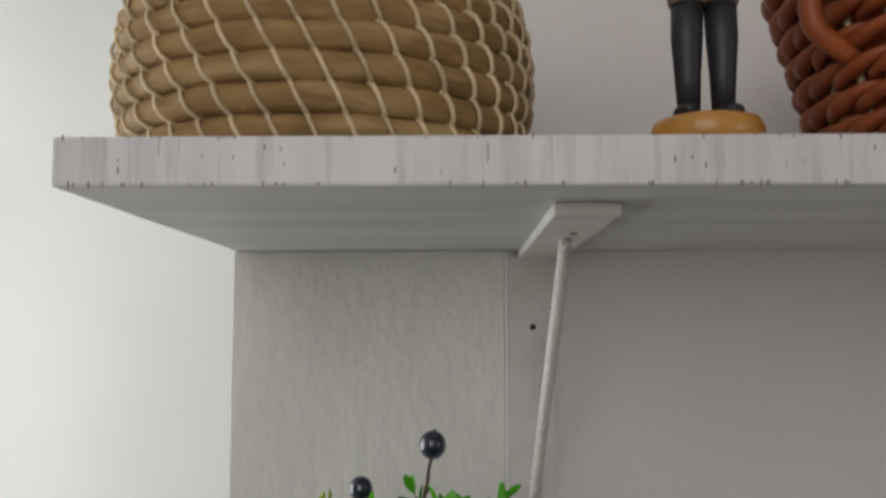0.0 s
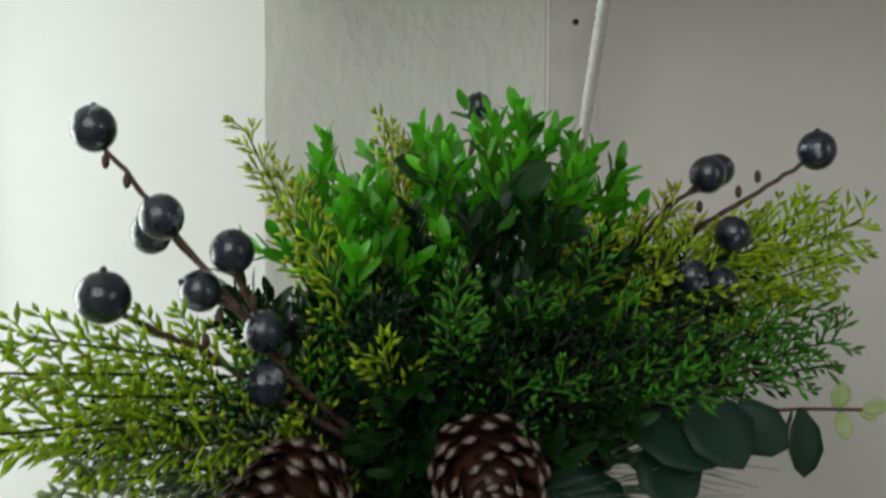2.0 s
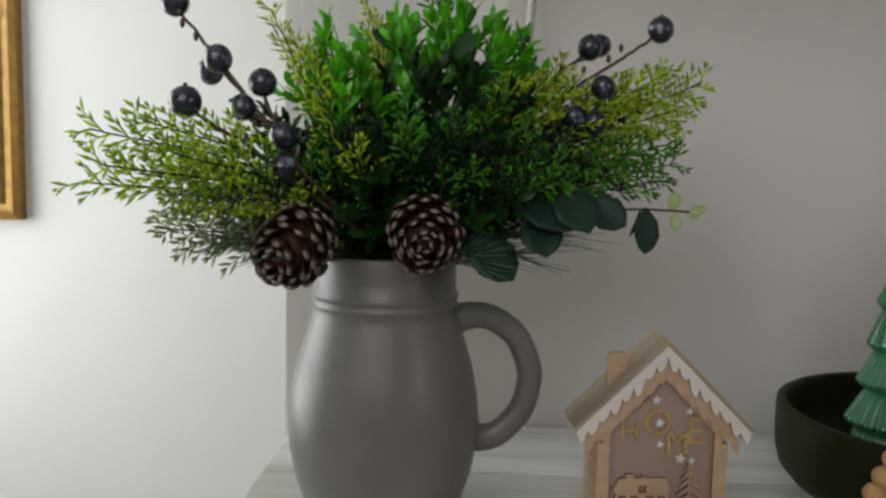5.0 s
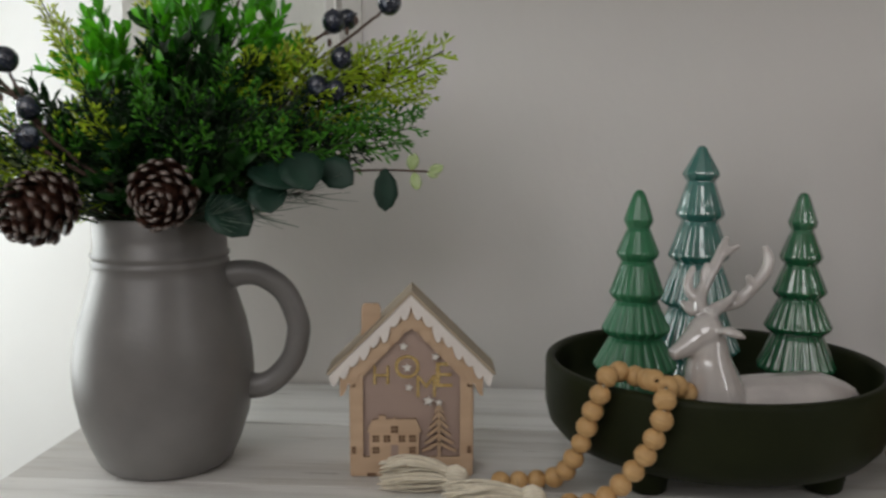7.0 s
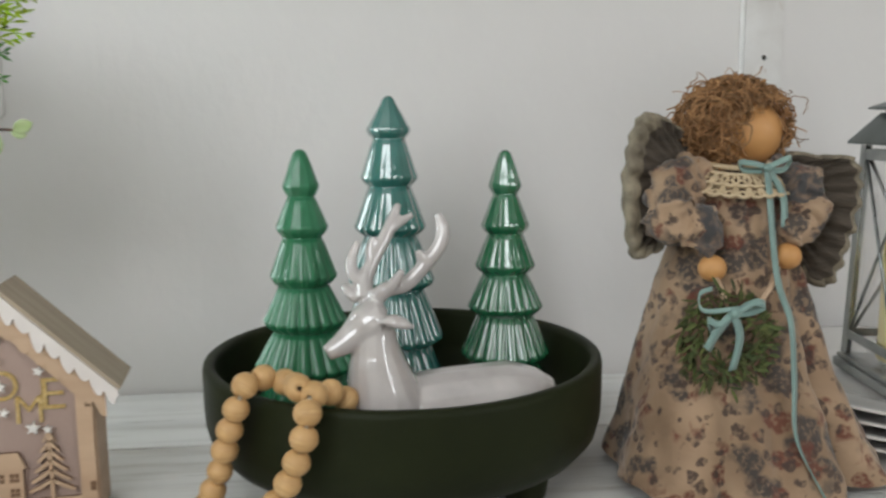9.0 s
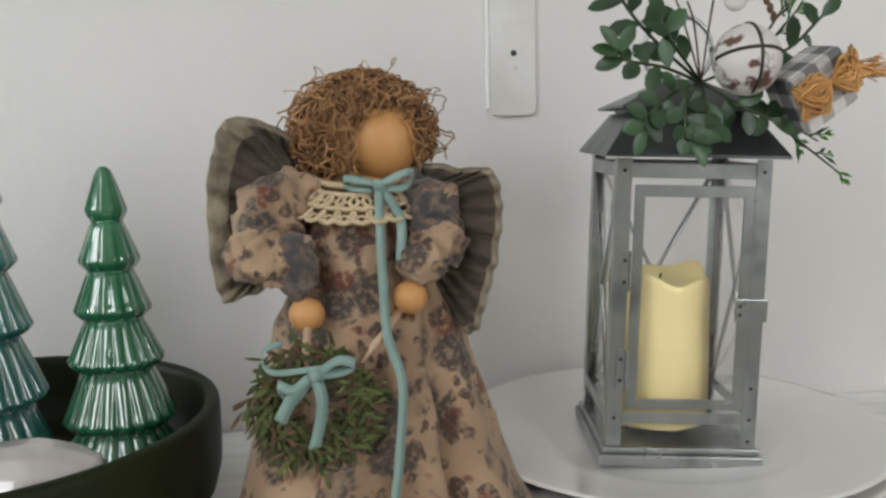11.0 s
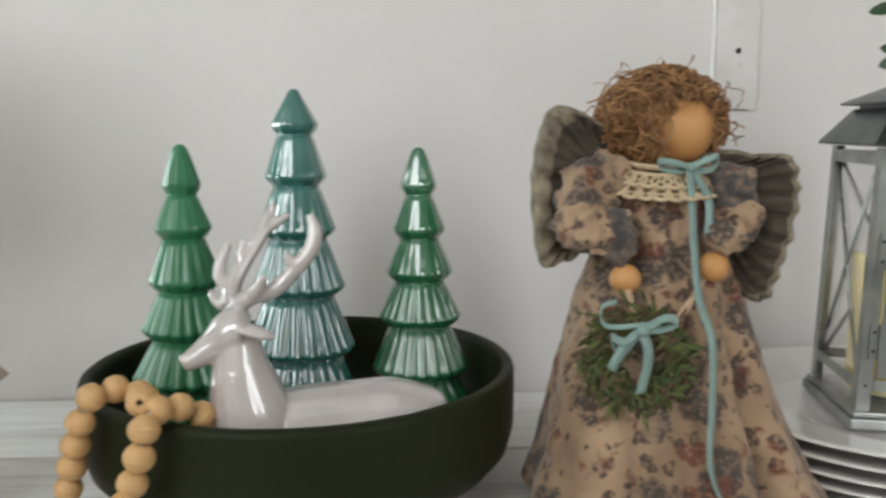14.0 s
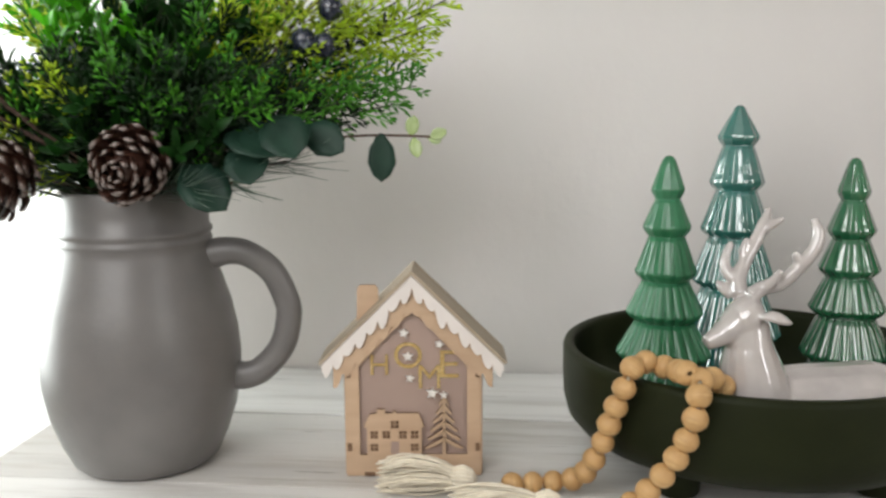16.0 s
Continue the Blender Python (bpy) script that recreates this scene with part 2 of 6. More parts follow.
M = dict(
    wall=mat("wall_paint", (0.755, 0.725, 0.705), (0.715, 0.685, 0.665), 0.55, 3, (1, 1, 0.7), bump=0.42, bump_scale=30, c3=(0.70, 0.69, 0.67), c3_scale=1.6),
    plaster=mat("rough_white_plaster", (0.80, 0.80, 0.755), (0.74, 0.745, 0.70), 0.55, 6, (1, 1, 0.6), bump=0.9, bump_scale=60, c3=(0.72, 0.715, 0.68), c3_scale=3.0),
    far_wall=mat("far_wall_plaster", (0.80, 0.795, 0.785), (0.77, 0.765, 0.755), 0.7, 2, bump=0.12, bump_scale=20),
    # unseen walls and ceiling, kept darker only to cut bounced light
    room_wall=mat("unseen_beige_wall", (0.42, 0.39, 0.35), (0.38, 0.35, 0.31), 0.75, 2, bump=0.12, bump_scale=20),
    ceiling=mat("ceiling_paint", (0.62, 0.61, 0.59), None, 0.8, 3),
    floor=mat("floor_boards", (0.36, 0.33, 0.29), (0.28, 0.255, 0.22), 0.45, 8, (1, 9, 1)),
    frame=mat("window_paint", (0.8, 0.8, 0.79), None, 0.4, 6),
    table=whitewash("whitewashed_boards", (0.82, 0.805, 0.78), 0.75),
    table_white=whitewash("thickly_whitewashed_board", (0.87, 0.86, 0.84), 0.5),
    table_grey=whitewash("thinly_whitewashed_board", (0.68, 0.66, 0.63), 0.85),
    shelf=whitewash("chipped_white_shelf", (0.66, 0.655, 0.66), 0.42),
    shelf_edge=whitewash("sawn_shelf_edge", (0.66, 0.65, 0.66), 0.95, "z"),
    bracket=mat("painted_bracket", (0.74, 0.72, 0.70), (0.66, 0.63, 0.60), 0.55, 25, c3=(0.48, 0.38, 0.31), c3_scale=30, c3_spread=(0.66, 0.74)),
    chip=mat("bare_grey_wood", (0.20, 0.175, 0.15), (0.34, 0.31, 0.28), 0.8, 200),
    filler=mat("white_filler", (0.86, 0.855, 0.84), (0.80, 0.79, 0.77), 0.5, 60),
    rope=mat("white_rope", (0.76, 0.74, 0.71), (0.62, 0.60, 0.57), 0.9, 200, bump=0.4, bump_scale=500),
    screw=mat("dark_screw", (0.05, 0.045, 0.04), None, 0.5, 80, metal=0.5),
    jug=mat("grey_stoneware", (0.170, 0.160, 0.155), (0.150, 0.141, 0.137), 0.36, 22, bump=0.06, bump_scale=160, c3=(0.188, 0.177, 0.171), c3_scale=7),
    bowl=mat("olive_green_bowl", (0.0185, 0.0225, 0.0085), (0.0145, 0.0175, 0.0068), 0.5, 16, spec=0.12, bump=0.05, bump_scale=200),
    stem=mat("brown_twig", (0.12, 0.07, 0.05), (0.06, 0.035, 0.025), 0.6, 160, bump=0.6, bump_scale=400),
    green_stem=mat("green_stem", (0.030, 0.055, 0.015), (0.020, 0.035, 0.010), 0.55, 90),
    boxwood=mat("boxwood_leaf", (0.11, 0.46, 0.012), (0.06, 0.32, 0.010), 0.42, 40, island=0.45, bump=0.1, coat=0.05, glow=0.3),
    # near-black copy of the boxwood leaf, the bouquet's inner shade put into colour
    boxwood_shaded=mat("boxwood_leaf_shaded", (0.008, 0.044, 0.005), (0.005, 0.026, 0.003), 0.45, 40, island=0.4, spec=0.3),
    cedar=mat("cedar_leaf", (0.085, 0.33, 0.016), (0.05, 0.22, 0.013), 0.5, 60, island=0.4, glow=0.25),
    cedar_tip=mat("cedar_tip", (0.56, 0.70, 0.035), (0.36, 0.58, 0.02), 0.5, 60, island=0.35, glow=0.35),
    # dark inner cedar green, taken near black to paint in the bouquet's shade
    cedar_dark_shaded=mat("cedar_leaf_dark_shaded", (0.007, 0.028, 0.005), (0.004, 0.017, 0.004), 0.55, 60, island=0.4, spec=0.3),
    gold_leaf=mat("yellow_leaf", (0.62, 0.68, 0.12), (0.48, 0.58, 0.08), 0.45, 40, island=0.3, glow=0.3),
    frost=mat("frosted_cedar", (0.26, 0.34, 0.13), (0.36, 0.42, 0.24), 0.55, 90, island=0.3),
    needle=mat("grey_green_needle", (0.07, 0.12, 0.08), (0.14, 0.19, 0.15), 0.45, 60, island=0.4),
    eucalyptus=mat("eucalyptus_leaf", (0.011, 0.034, 0.022), (0.007, 0.022, 0.014), 0.5, 30, spec=0.25, island=0.3, c3=(0.016, 0.040, 0.029), c3_scale=30),
    berry=mat("blue_berry", (0.009, 0.012, 0.024), (0.022, 0.028, 0.048), 0.25, 70, (1, 1, 1), bump=0.35, bump_scale=150, coat=0.6, c3=(0.24, 0.27, 0.33), c3_scale=75, c3_spread=(0.60, 0.70)),
    cone=mat("pine_cone_scale", (0.060, 0.024, 0.015), (0.038, 0.015, 0.010), 0.42, 80, island=0.3, coat=0.15),
    cone_tip=mat("frosted_scale_tip", (0.20, 0.165, 0.15), (0.070, 0.036, 0.025), 0.35, 110, coat=0.3, spread=(0.42, 0.56)),
    ply=mat("birch_plywood", (0.58, 0.41, 0.275), (0.51, 0.35, 0.23), 0.6, 12, (1, 1, 6), bump=0.05),
    ply_dark=mat("laser_cut_edge", (0.20, 0.115, 0.065), (0.14, 0.08, 0.045), 0.7, 40),
    ply_back=mat("mauve_back_panel", (0.40, 0.29, 0.245), (0.36, 0.26, 0.22), 0.6, 10),
    roof=mat("roof_board", (0.42, 0.34, 0.25), (0.35, 0.28, 0.20), 0.6, 14, (1, 8, 1)),
    snow=mat("white_painted_ply", (0.80, 0.74, 0.70), (0.74, 0.68, 0.64), 0.5, 20),
    gold=mat("gold_glitter", (0.66, 0.44, 0.14), (0.85, 0.66, 0.32), 0.35, 400, metal=0.45, bump=0.7, bump_scale=900),
    star=mat("silver_white_star", (0.85, 0.82, 0.78), (0.7, 0.66, 0.62), 0.3, 200),
    tree_green=mat("green_glazed_ceramic", (0.016, 0.120, 0.048), (0.030, 0.165, 0.075), 0.10, 16, coat=1.0, bump=0.02, bump_scale=40, rough_var=0.04, spec=0.7, coat_ior=1.8, c3=(0.065, 0.24, 0.135), c3_scale=9),
    tree_satin=mat("green_satin_ceramic", (0.020, 0.135, 0.055), (0.034, 0.175, 0.082), 0.30, 16, coat=0.25, bump=0.02, bump_scale=40, rough_var=0.06, c3=(0.060, 0.23, 0.125), c3_scale=9),
    tree_teal=mat("teal_glazed_ceramic", (0.024, 0.125, 0.105), (0.042, 0.170, 0.148), 0.10, 16, coat=1.0, bump=0.02, bump_scale=40, rough_var=0.04, spec=0.7, coat_ior=1.8, c3=(0.075, 0.25, 0.225), c3_scale=9),
    deer=mat("white_glazed_ceramic", (0.56, 0.515, 0.495), (0.47, 0.43, 0.415), 0.14, 30, coat=1.0, bump=0.35, bump_scale=45, rough_var=0.05, coat_ior=1.8),
    bead=mat("natural_wood_bead", (0.60, 0.37, 0.16), (0.50, 0.29, 0.115), 0.5, 30, (1, 1, 5), bump=0.06, c3=(0.66, 0.43, 0.20), c3_scale=40),
    cord=mat("cotton_cord", (0.70, 0.61, 0.46), (0.58, 0.49, 0.35), 0.9, 200),
    tassel=mat("cream_cotton_yarn", (0.85, 0.78, 0.64), (0.74, 0.66, 0.52), 0.9, 160, island=0.18, sheen=0.3),
    dress=floral("floral_cotton"),
    slate_print=mat("slate_printed_cotton", (0.060, 0.056, 0.056), (0.20, 0.135, 0.095), 0.9, 110, bump=0.7, bump_scale=120, spread=(0.45, 0.66), sheen=0.2),
    wing=mat("crumpled_taupe_fabric", (0.060, 0.046, 0.034), (0.100, 0.078, 0.058), 0.9, 40, (1, 1, 6), bump=0.8, bump_scale=90),
    wing_edge=mat("pale_wing_hem", (0.28, 0.235, 0.165), (0.14, 0.115, 0.083), 0.9, 60, bump=0.6, bump_scale=150),
    face=mat("bare_wood_head", (0.60, 0.31, 0.11), (0.55, 0.275, 0.095), 0.5, 12, bump=0.02),
    hair=mat("raffia_hair", (0.40, 0.22, 0.095), (0.22, 0.105, 0.040), 0.75, 60, island=0.45),
    lace=mat("cream_lace", (0.66, 0.52, 0.34), (0.56, 0.43, 0.27), 0.9, 120, bump=0.5, bump_scale=400),
    ribbon=mat("mint_ribbon", (0.24, 0.36, 0.32), (0.19, 0.29, 0.26), 0.42, 40, (1, 1, 1), sheen=0.3, island=0.1),
    moss=mat("wreath_greenery", (0.045, 0.070, 0.016), (0.10, 0.11, 0.028), 0.75, 90, island=0.5),
    vine=mat("dry_vine", (0.14, 0.08, 0.045), (0.08, 0.045, 0.025), 0.8, 90),
    tin=mat("galvanised_steel", (0.47, 0.485, 0.475), (0.36, 0.375, 0.365), 0.30, 26, metal=0.95, bump=0.08, bump_scale=90, c3=(0.22, 0.235, 0.23), c3_scale=13),
    tin_roof=mat("dark_galvanised_roof", (0.13, 0.15, 0.145), (0.10, 0.115, 0.11), 0.36, 26, metal=0.85, bump=0.05, bump_scale=60),
    candle=mat("ivory_wax", (0.72, 0.60, 0.30), (0.66, 0.54, 0.26), 0.45, 14, sss=0.35, bump=0.05, bump_scale=40),
    dark=mat("black_plastic", (0.02, 0.02, 0.02), None, 0.5, 30),
    plate=mat("white_porcelain", (0.80, 0.775, 0.745), (0.78, 0.755, 0.725), 0.12, 6, coat=0.5, bump=0.0, rough_var=0.04),
    holly=mat("dark_green_leaf", (0.034, 0.082, 0.028), (0.018, 0.046, 0.016), 0.42, 40, island=0.4, coat=0.05),
    bell=mat("distressed_white_bell", (0.70, 0.66, 0.64), (0.62, 0.58, 0.56), 0.45, 40, c3=(0.12, 0.06, 0.04), c3_scale=60, c3_spread=(0.51, 0.58), bump=0.3),
    pearl=mat("white_pearl", (0.82, 0.79, 0.76), None, 0.25, 40, coat=0.5),
    gingham=gingham("gingham_cloth"),
    jute=mat("jute_twine", (0.50, 0.25, 0.08), (0.60, 0.33, 0.12), 0.9, 80, island=0.3),
    seagrass=mat("seagrass", (0.36, 0.23, 0.085), (0.22, 0.125, 0.04), 0.7, 20, (1, 1, 5), bump=0.5, bump_scale=160, island=0.15, c3=(0.44, 0.31, 0.14), c3_scale=9),
    stitch=mat("pale_raffia_stitch", (0.60, 0.48, 0.31), (0.50, 0.38, 0.22), 0.7, 60, island=0.2),
    wicker=mat("rust_wicker", (0.36, 0.085, 0.02), (0.24, 0.05, 0.013), 0.5, 40, bump=0.3, island=0.3),
    trousers=mat("black_paint", (0.014, 0.014, 0.017), (0.02, 0.02, 0.024), 0.5, 30),
    coat=mat("tan_paint", (0.36, 0.25, 0.17), None, 0.6, 30),
    disc=mat("varnished_wood_disc", (0.50, 0.24, 0.05), (0.40, 0.18, 0.035), 0.35, 20, (1, 8, 1), coat=0.3),
    gilt=mat("gilded_moulding", (0.42, 0.24, 0.055), (0.30, 0.16, 0.035), 0.42, 30, metal=0.35, bump=0.2, c3=(0.20, 0.10, 0.02), c3_scale=12),
    canvas=mat("brown_canvas", (0.30, 0.19, 0.10), (0.22, 0.14, 0.08), 0.8, 6),
    glass=glass_mat("clear_glass"),
)


# ---- building blocks ----
def finish(bm, name, mats, smooth=True):
    bmesh.ops.recalc_face_normals(bm, faces=bm.faces)
    me = bpy.data.meshes.new(name)
    bm.to_mesh(me)
    bm.free()
    for m in mats if isinstance(mats, (list, tuple)) else [mats]:
        me.materials.append(m)
    if smooth:
        me.polygons.foreach_set("use_smooth", [True] * len(me.polygons))
    return me


def part(name, bm, mats, parent, label="", smooth=True):
    ob = new(name, finish(bm, name, mats, smooth))
    ob.parent = parent
    if label:
        ob["label"] = label
    return ob


def thing(name, label, category, at=(0, 0, 0), rz=0.0, group="", kind=""):
    ob = new(name)
    ob.matrix_basis = pose(*at, 0, 0, rz)
    return tagged(ob, label, category, group, kind)


def solid(name, bm, mats, label, category="", group="", kind="", smooth=True):
    return tagged(new(name, finish(bm, name, mats, smooth)), label, category, group, kind)


def box(bm, x0, x1, y0, y1, z0, z1, bevel=0.0, m=None, mi=0):
    """A box with bevelled edges, added to bm."""
    b2 = bmesh.new()
    bmesh.ops.create_cube(b2, size=1)
    for v in b2.verts:
        v.co = Vector((x0 + (v.co.x + 0.5) * (x1 - x0), y0 + (v.co.y + 0.5) * (y1 - y0), z0 + (v.co.z + 0.5) * (z1 - z0)))
    if bevel:
        bmesh.ops.bevel(b2, geom=b2.edges[:], offset=bevel, segments=2, affect="EDGES", profile=0.6)
    merge(bm, b2, m, mi)
    return bm


def merge(bm, b2, m=None, mi=None):
    """Adds the mesh b2, moved by m, to bm."""
    at = {}
    for v in b2.verts:
        at[v] = bm.verts.new(m @ v.co if m else v.co)
    for f in b2.faces:
        try:
            g = bm.faces.new([at[v] for v in f.verts])
            g.material_index = f.material_index if mi is None else mi
        except ValueError:
            pass
    b2.free()


def lathe(bm, prof, n=48, centre=(0, 0, 0), shape=None, mi=0, sx=1.0, sy=1.0):
    """Turns a profile of (radius, height); shape(angle, radius, height) may change the radius. Ends with radius 0 close."""
    rings = []
    for r, z in prof:
        if r < 1e-6:
            rings.append([bm.verts.new((centre[0], centre[1], centre[2] + z))])
        else:
            ring = []
            for i in range(n):
                a = 2 * math.pi * i / n
                q = shape(a, r, z) if shape else r
                ring.append(bm.verts.new((centre[0] + sx * q * math.cos(a), centre[1] + sy * q * math.sin(a), centre[2] + z)))
            rings.append(ring)
    for a, b in zip(rings, rings[1:]):
        for i in range(n):
            j = (i + 1) % n
            if len(a) == 1 and len(b) == 1:
                continue
            vs = [a[0], b[i], b[j]] if len(a) == 1 else [a[i], b[0], a[j]] if len(b) == 1 else [a[i], b[i], b[j], a[j]]
            f = bm.faces.new(vs)
            f.material_index = mi
    return bm


def tube(bm, pts, radii, n=8, mi=0, caps=True, flat=1.0):
    """A tube along points with a radius, or one for each point; flat squeezes it across."""
    pts = [Vector(p) for p in pts]
    if not isinstance(radii, (list, tuple)):
        radii = [radii] * len(pts)
    rings, side = [], None
    for i, p in enumerate(pts):
        d = (pts[min(i + 1, len(pts) - 1)] - pts[max(i - 1, 0)]).normalized()
        if side is None:
            side = d.cross(Vector((0, 0, 1)) if abs(d.z) < 0.9 else Vector((1, 0, 0))).normalized()
        side = (side - d * side.dot(d)).normalized()
        up = d.cross(side)
        rings.append([bm.verts.new(p + radii[i] * (math.cos(2 * math.pi * k / n) * side + flat * math.sin(2 * math.pi * k / n) * up)) for k in range(n)])
    for a, b in zip(rings, rings[1:]):
        for k in range(n):
            f = bm.faces.new((a[k], a[(k + 1) % n], b[(k + 1) % n], b[k]))
            f.material_index = mi
    if caps:
        for ring in (rings[0], rings[-1]):
            bm.faces.new(ring).material_index = mi
    return bm


def smooth_path(pts, k=6):
    """A Catmull-Rom line through the points."""
    pts = [Vector(p) for p in pts]
    ext = [2 * pts[0] - pts[1]] + pts + [2 * pts[-1] - pts[-2]]
    out = []
    for i in range(1, len(ext) - 2):
        p0, p1, p2, p3 = ext[i - 1:i + 3]
        for s in range(k):
            t = s / k
            out.append(0.5 * (2 * p1 + (p2 - p0) * t + (2 * p0 - 5 * p1 + 4 * p2 - p3) * t * t + (3 * p1 - p0 - 3 * p2 + p3) * t ** 3))
    return out + [pts[-1]]


def ball(bm, c, r, n=16, rows=10, scale=(1, 1, 1), mi=0, m=None):
    b2 = bmesh.new()
    bmesh.ops.create_uvsphere(b2, u_segments=n, v_segments=rows, radius=r)
    for v in b2.verts:
        v.co = Vector((v.co.x * scale[0], v.co.y * scale[1], v.co.z * scale[2]))
    merge(bm, b2, Matrix.Translation(c) @ (m or Matrix()), mi)
    return bm


def strip(bm, pts, width, across, mi=0, thick=0.0006):
    """A flat ribbon along points."""
    pts = [Vector(p) for p in pts]
    rows = []
    for i, p in enumerate(pts):
        a = Vector(across(i / (len(pts) - 1)) if callable(across) else across).normalized() * width / 2
        d = (pts[min(i + 1, len(pts) - 1)] - pts[max(i - 1, 0)]).normalized()
        nrm = d.cross(a).normalized() * thick
        rows.append([bm.verts.new(p + s * a + q * nrm) for s, q in ((-1, 1), (1, 1), (1, -1), (-1, -1))])
    for a, b in zip(rows, rows[1:]):
        for k in range(4):
            bm.faces.new((a[k], a[(k + 1) % 4], b[(k + 1) % 4], b[k])).material_index = mi
    bm.faces.new(rows[0]).material_index = mi
    bm.faces.new(rows[-1]).material_index = mi
    return bm


def basis(direction, up=(0, 0, 1)):
    """A turn whose z axis points along direction."""
    d = Vector(direction).normalized()
    s = d.cross(Vector(up))
    s = s.normalized() if s.length > 1e-4 else Vector((1, 0, 0))
    return Matrix((s, s.cross(d) * -1, d)).transposed().to_4x4()


def leaf(bm, at, direction, up, length, width, mi=0, cup=0.15, bend=0.2):
    """An oval leaf with a folded midrib, a point and thickness of its own by its fold."""
    d = Vector(direction).normalized()
    s = d.cross(Vector(up))
    s = s.normalized() if s.length > 1e-4 else d.orthogonal().normalized()
    u = s.cross(d)
    p = Vector(at)
    rows = []
    for t, w in ((0.0, 0.12), (0.3, 0.85), (0.62, 1.0), (0.87, 0.62), (1.0, 0.0)):
        c = p + d * length * t - u * bend * length * t * t
        if w == 0:
            rows.append([bm.verts.new(c)])
        else:
            rows.append([bm.verts.new(c - s * w * width / 2 + u * cup * width * w), bm.verts.new(c), bm.verts.new(c + s * w * width / 2 + u * cup * width * w)])
    for a, b in zip(rows, rows[1:]):
        for k in range(2):
            f = bm.faces.new((a[k], a[k + 1], b[0]) if len(b) == 1 else (a[k], a[k + 1], b[k + 1], b[k]))
            f.material_index = mi
    return bm


# ---- the room ----
WALL_Y, TABLE_Z, SHELF_Z = 0.917, 0.98, 1.737
X0, X1, Y0, Y1, CEIL = -2.4, 2.8, -1.0, 2.5, 2.95


def slab(name, x0, x1, y0, y1, z0, z1, material, label, bevel=0.0, category=""):
    return solid(name, box(bmesh.new(), x0, x1, y0, y1, z0, z1, bevel), material, label, category, kind="structure", smooth=False)


def wall_with_holes(name, along, u0, u1, depth0, depth1, holes, material, label):
    """A wall from the floor to the ceiling with window openings (u0, u1, z0, z1) through it."""
    bm = bmesh.new()

    def block(a, b, z0, z1):
        if along == "y":
            box(bm, depth0, depth1, a, b, z0, z1)
        else:
            box(bm, a, b, depth0, depth1, z0, z1)
    at = u0
    for a, b, z0, z1 in holes:
        block(at, a, 0, CEIL)
        block(a, b, 0, z0)
        block(a, b, z1, CEIL)
        at = b
    block(at, u1, 0, CEIL)
    return solid(name, bm, material, label, kind="structure", smooth=False)


slab("floor", X0 - 0.1, X1 + 0.1, Y0 - 0.1, Y1 + 0.1, -0.1, 0.0, M["floor"], "brown boarded floor of the room", category="floor")
slab("ceiling", X0 - 0.1, X1 + 0.1, Y0 - 0.1, Y1 + 0.1, CEIL, CEIL + 0.1, M["ceiling"], "plain unseen ceiling, greyed to cut bounced light", category="ceiling")
slab("wall_shelf", -0.2285, X1, WALL_Y, WALL_Y + 0.13, 0.0, CEIL, M["wall"], "off-white painted wall behind the shelves", 0.003, "wall")
slab("wall_panel", -0.2290, 0.0735, WALL_Y - 0.0032, WALL_Y + 0.002, 1.345, SHELF_Z - 0.0005, M["plaster"], "rough white plastered end of the wall", 0.0012, "wall")
slab("wall_far", X0 - 0.1, X1 + 0.1, Y1, Y1 + 0.1, 0.0, CEIL, M["far_wall"], "bright white plaster wall with a framed picture", category="wall")
slab("wall_side", X1, X1 + 0.1, Y0, Y1, 0.0, CEIL, M["room_wall"], "plain unseen side wall, beige to cut bounced light", category="wall")
WINDOWS = [(0.35, 2.35, 0.45, 2.55)]
wall_with_holes("wall_window", "y", Y0, Y1, X0 - 0.1, X0, WINDOWS, M["far_wall"], "white wall with one wide window opening")["category"] = "wall"
REAR = [(-1.00, 0.30, 1.55, 2.80), (1.60, 2.50, 1.30, 2.45)]
wall_with_holes("wall_rear", "x", X0 - 0.1, X1 + 0.1, Y0 - 0.1, Y0, REAR, M["room_wall"], "unseen beige wall with two window openings, toned to cut bounced light")["category"] = "wall"


def window(name, centre, turn, w, h):
    """A casement: outer frame, a mullion and a transom, four panes."""
    ob = thing(name, "white painted window frame with four panes", "window", centre, turn, kind="structure")
    bm = bmesh.new()
    for a, b, c, d in ((-w / 2, w / 2, -h / 2, -h / 2 + 0.05), (-w / 2, w / 2, h / 2 - 0.05, h / 2), (-w / 2, -w / 2 + 0.05, -h / 2 + 0.05, h / 2 - 0.05), (w / 2 - 0.05, w / 2, -h / 2 + 0.05, h / 2 - 0.05)):
        box(bm, a, b, -0.03, 0.03, c, d, 0.004)
    part("window_frame", bm, M["frame"], ob, smooth=False)
    part("mullion", box(bmesh.new(), -0.02, 0.02, -0.02, 0.02, -h / 2 + 0.05, h / 2 - 0.05, 0.003), M["frame"], ob, smooth=False)
    part("transom", box(bmesh.new(), -w / 2 + 0.05, w / 2 - 0.05, -0.018, 0.018, 0.1, 0.14, 0.003), M["frame"], ob, smooth=False)
    return ob


for i, (a, b, c, d) in enumerate(WINDOWS):
    window(f"window_{i + 1}", (X0 - 0.008, (a + b) / 2, (c + d) / 2), 90, b - a, d - c)
for i, (a, b, c, d) in enumerate(REAR):
    window(f"window_{i + 2}", ((a + b) / 2, Y0 - 0.008, (c + d) / 2), 0, b - a, d - c)


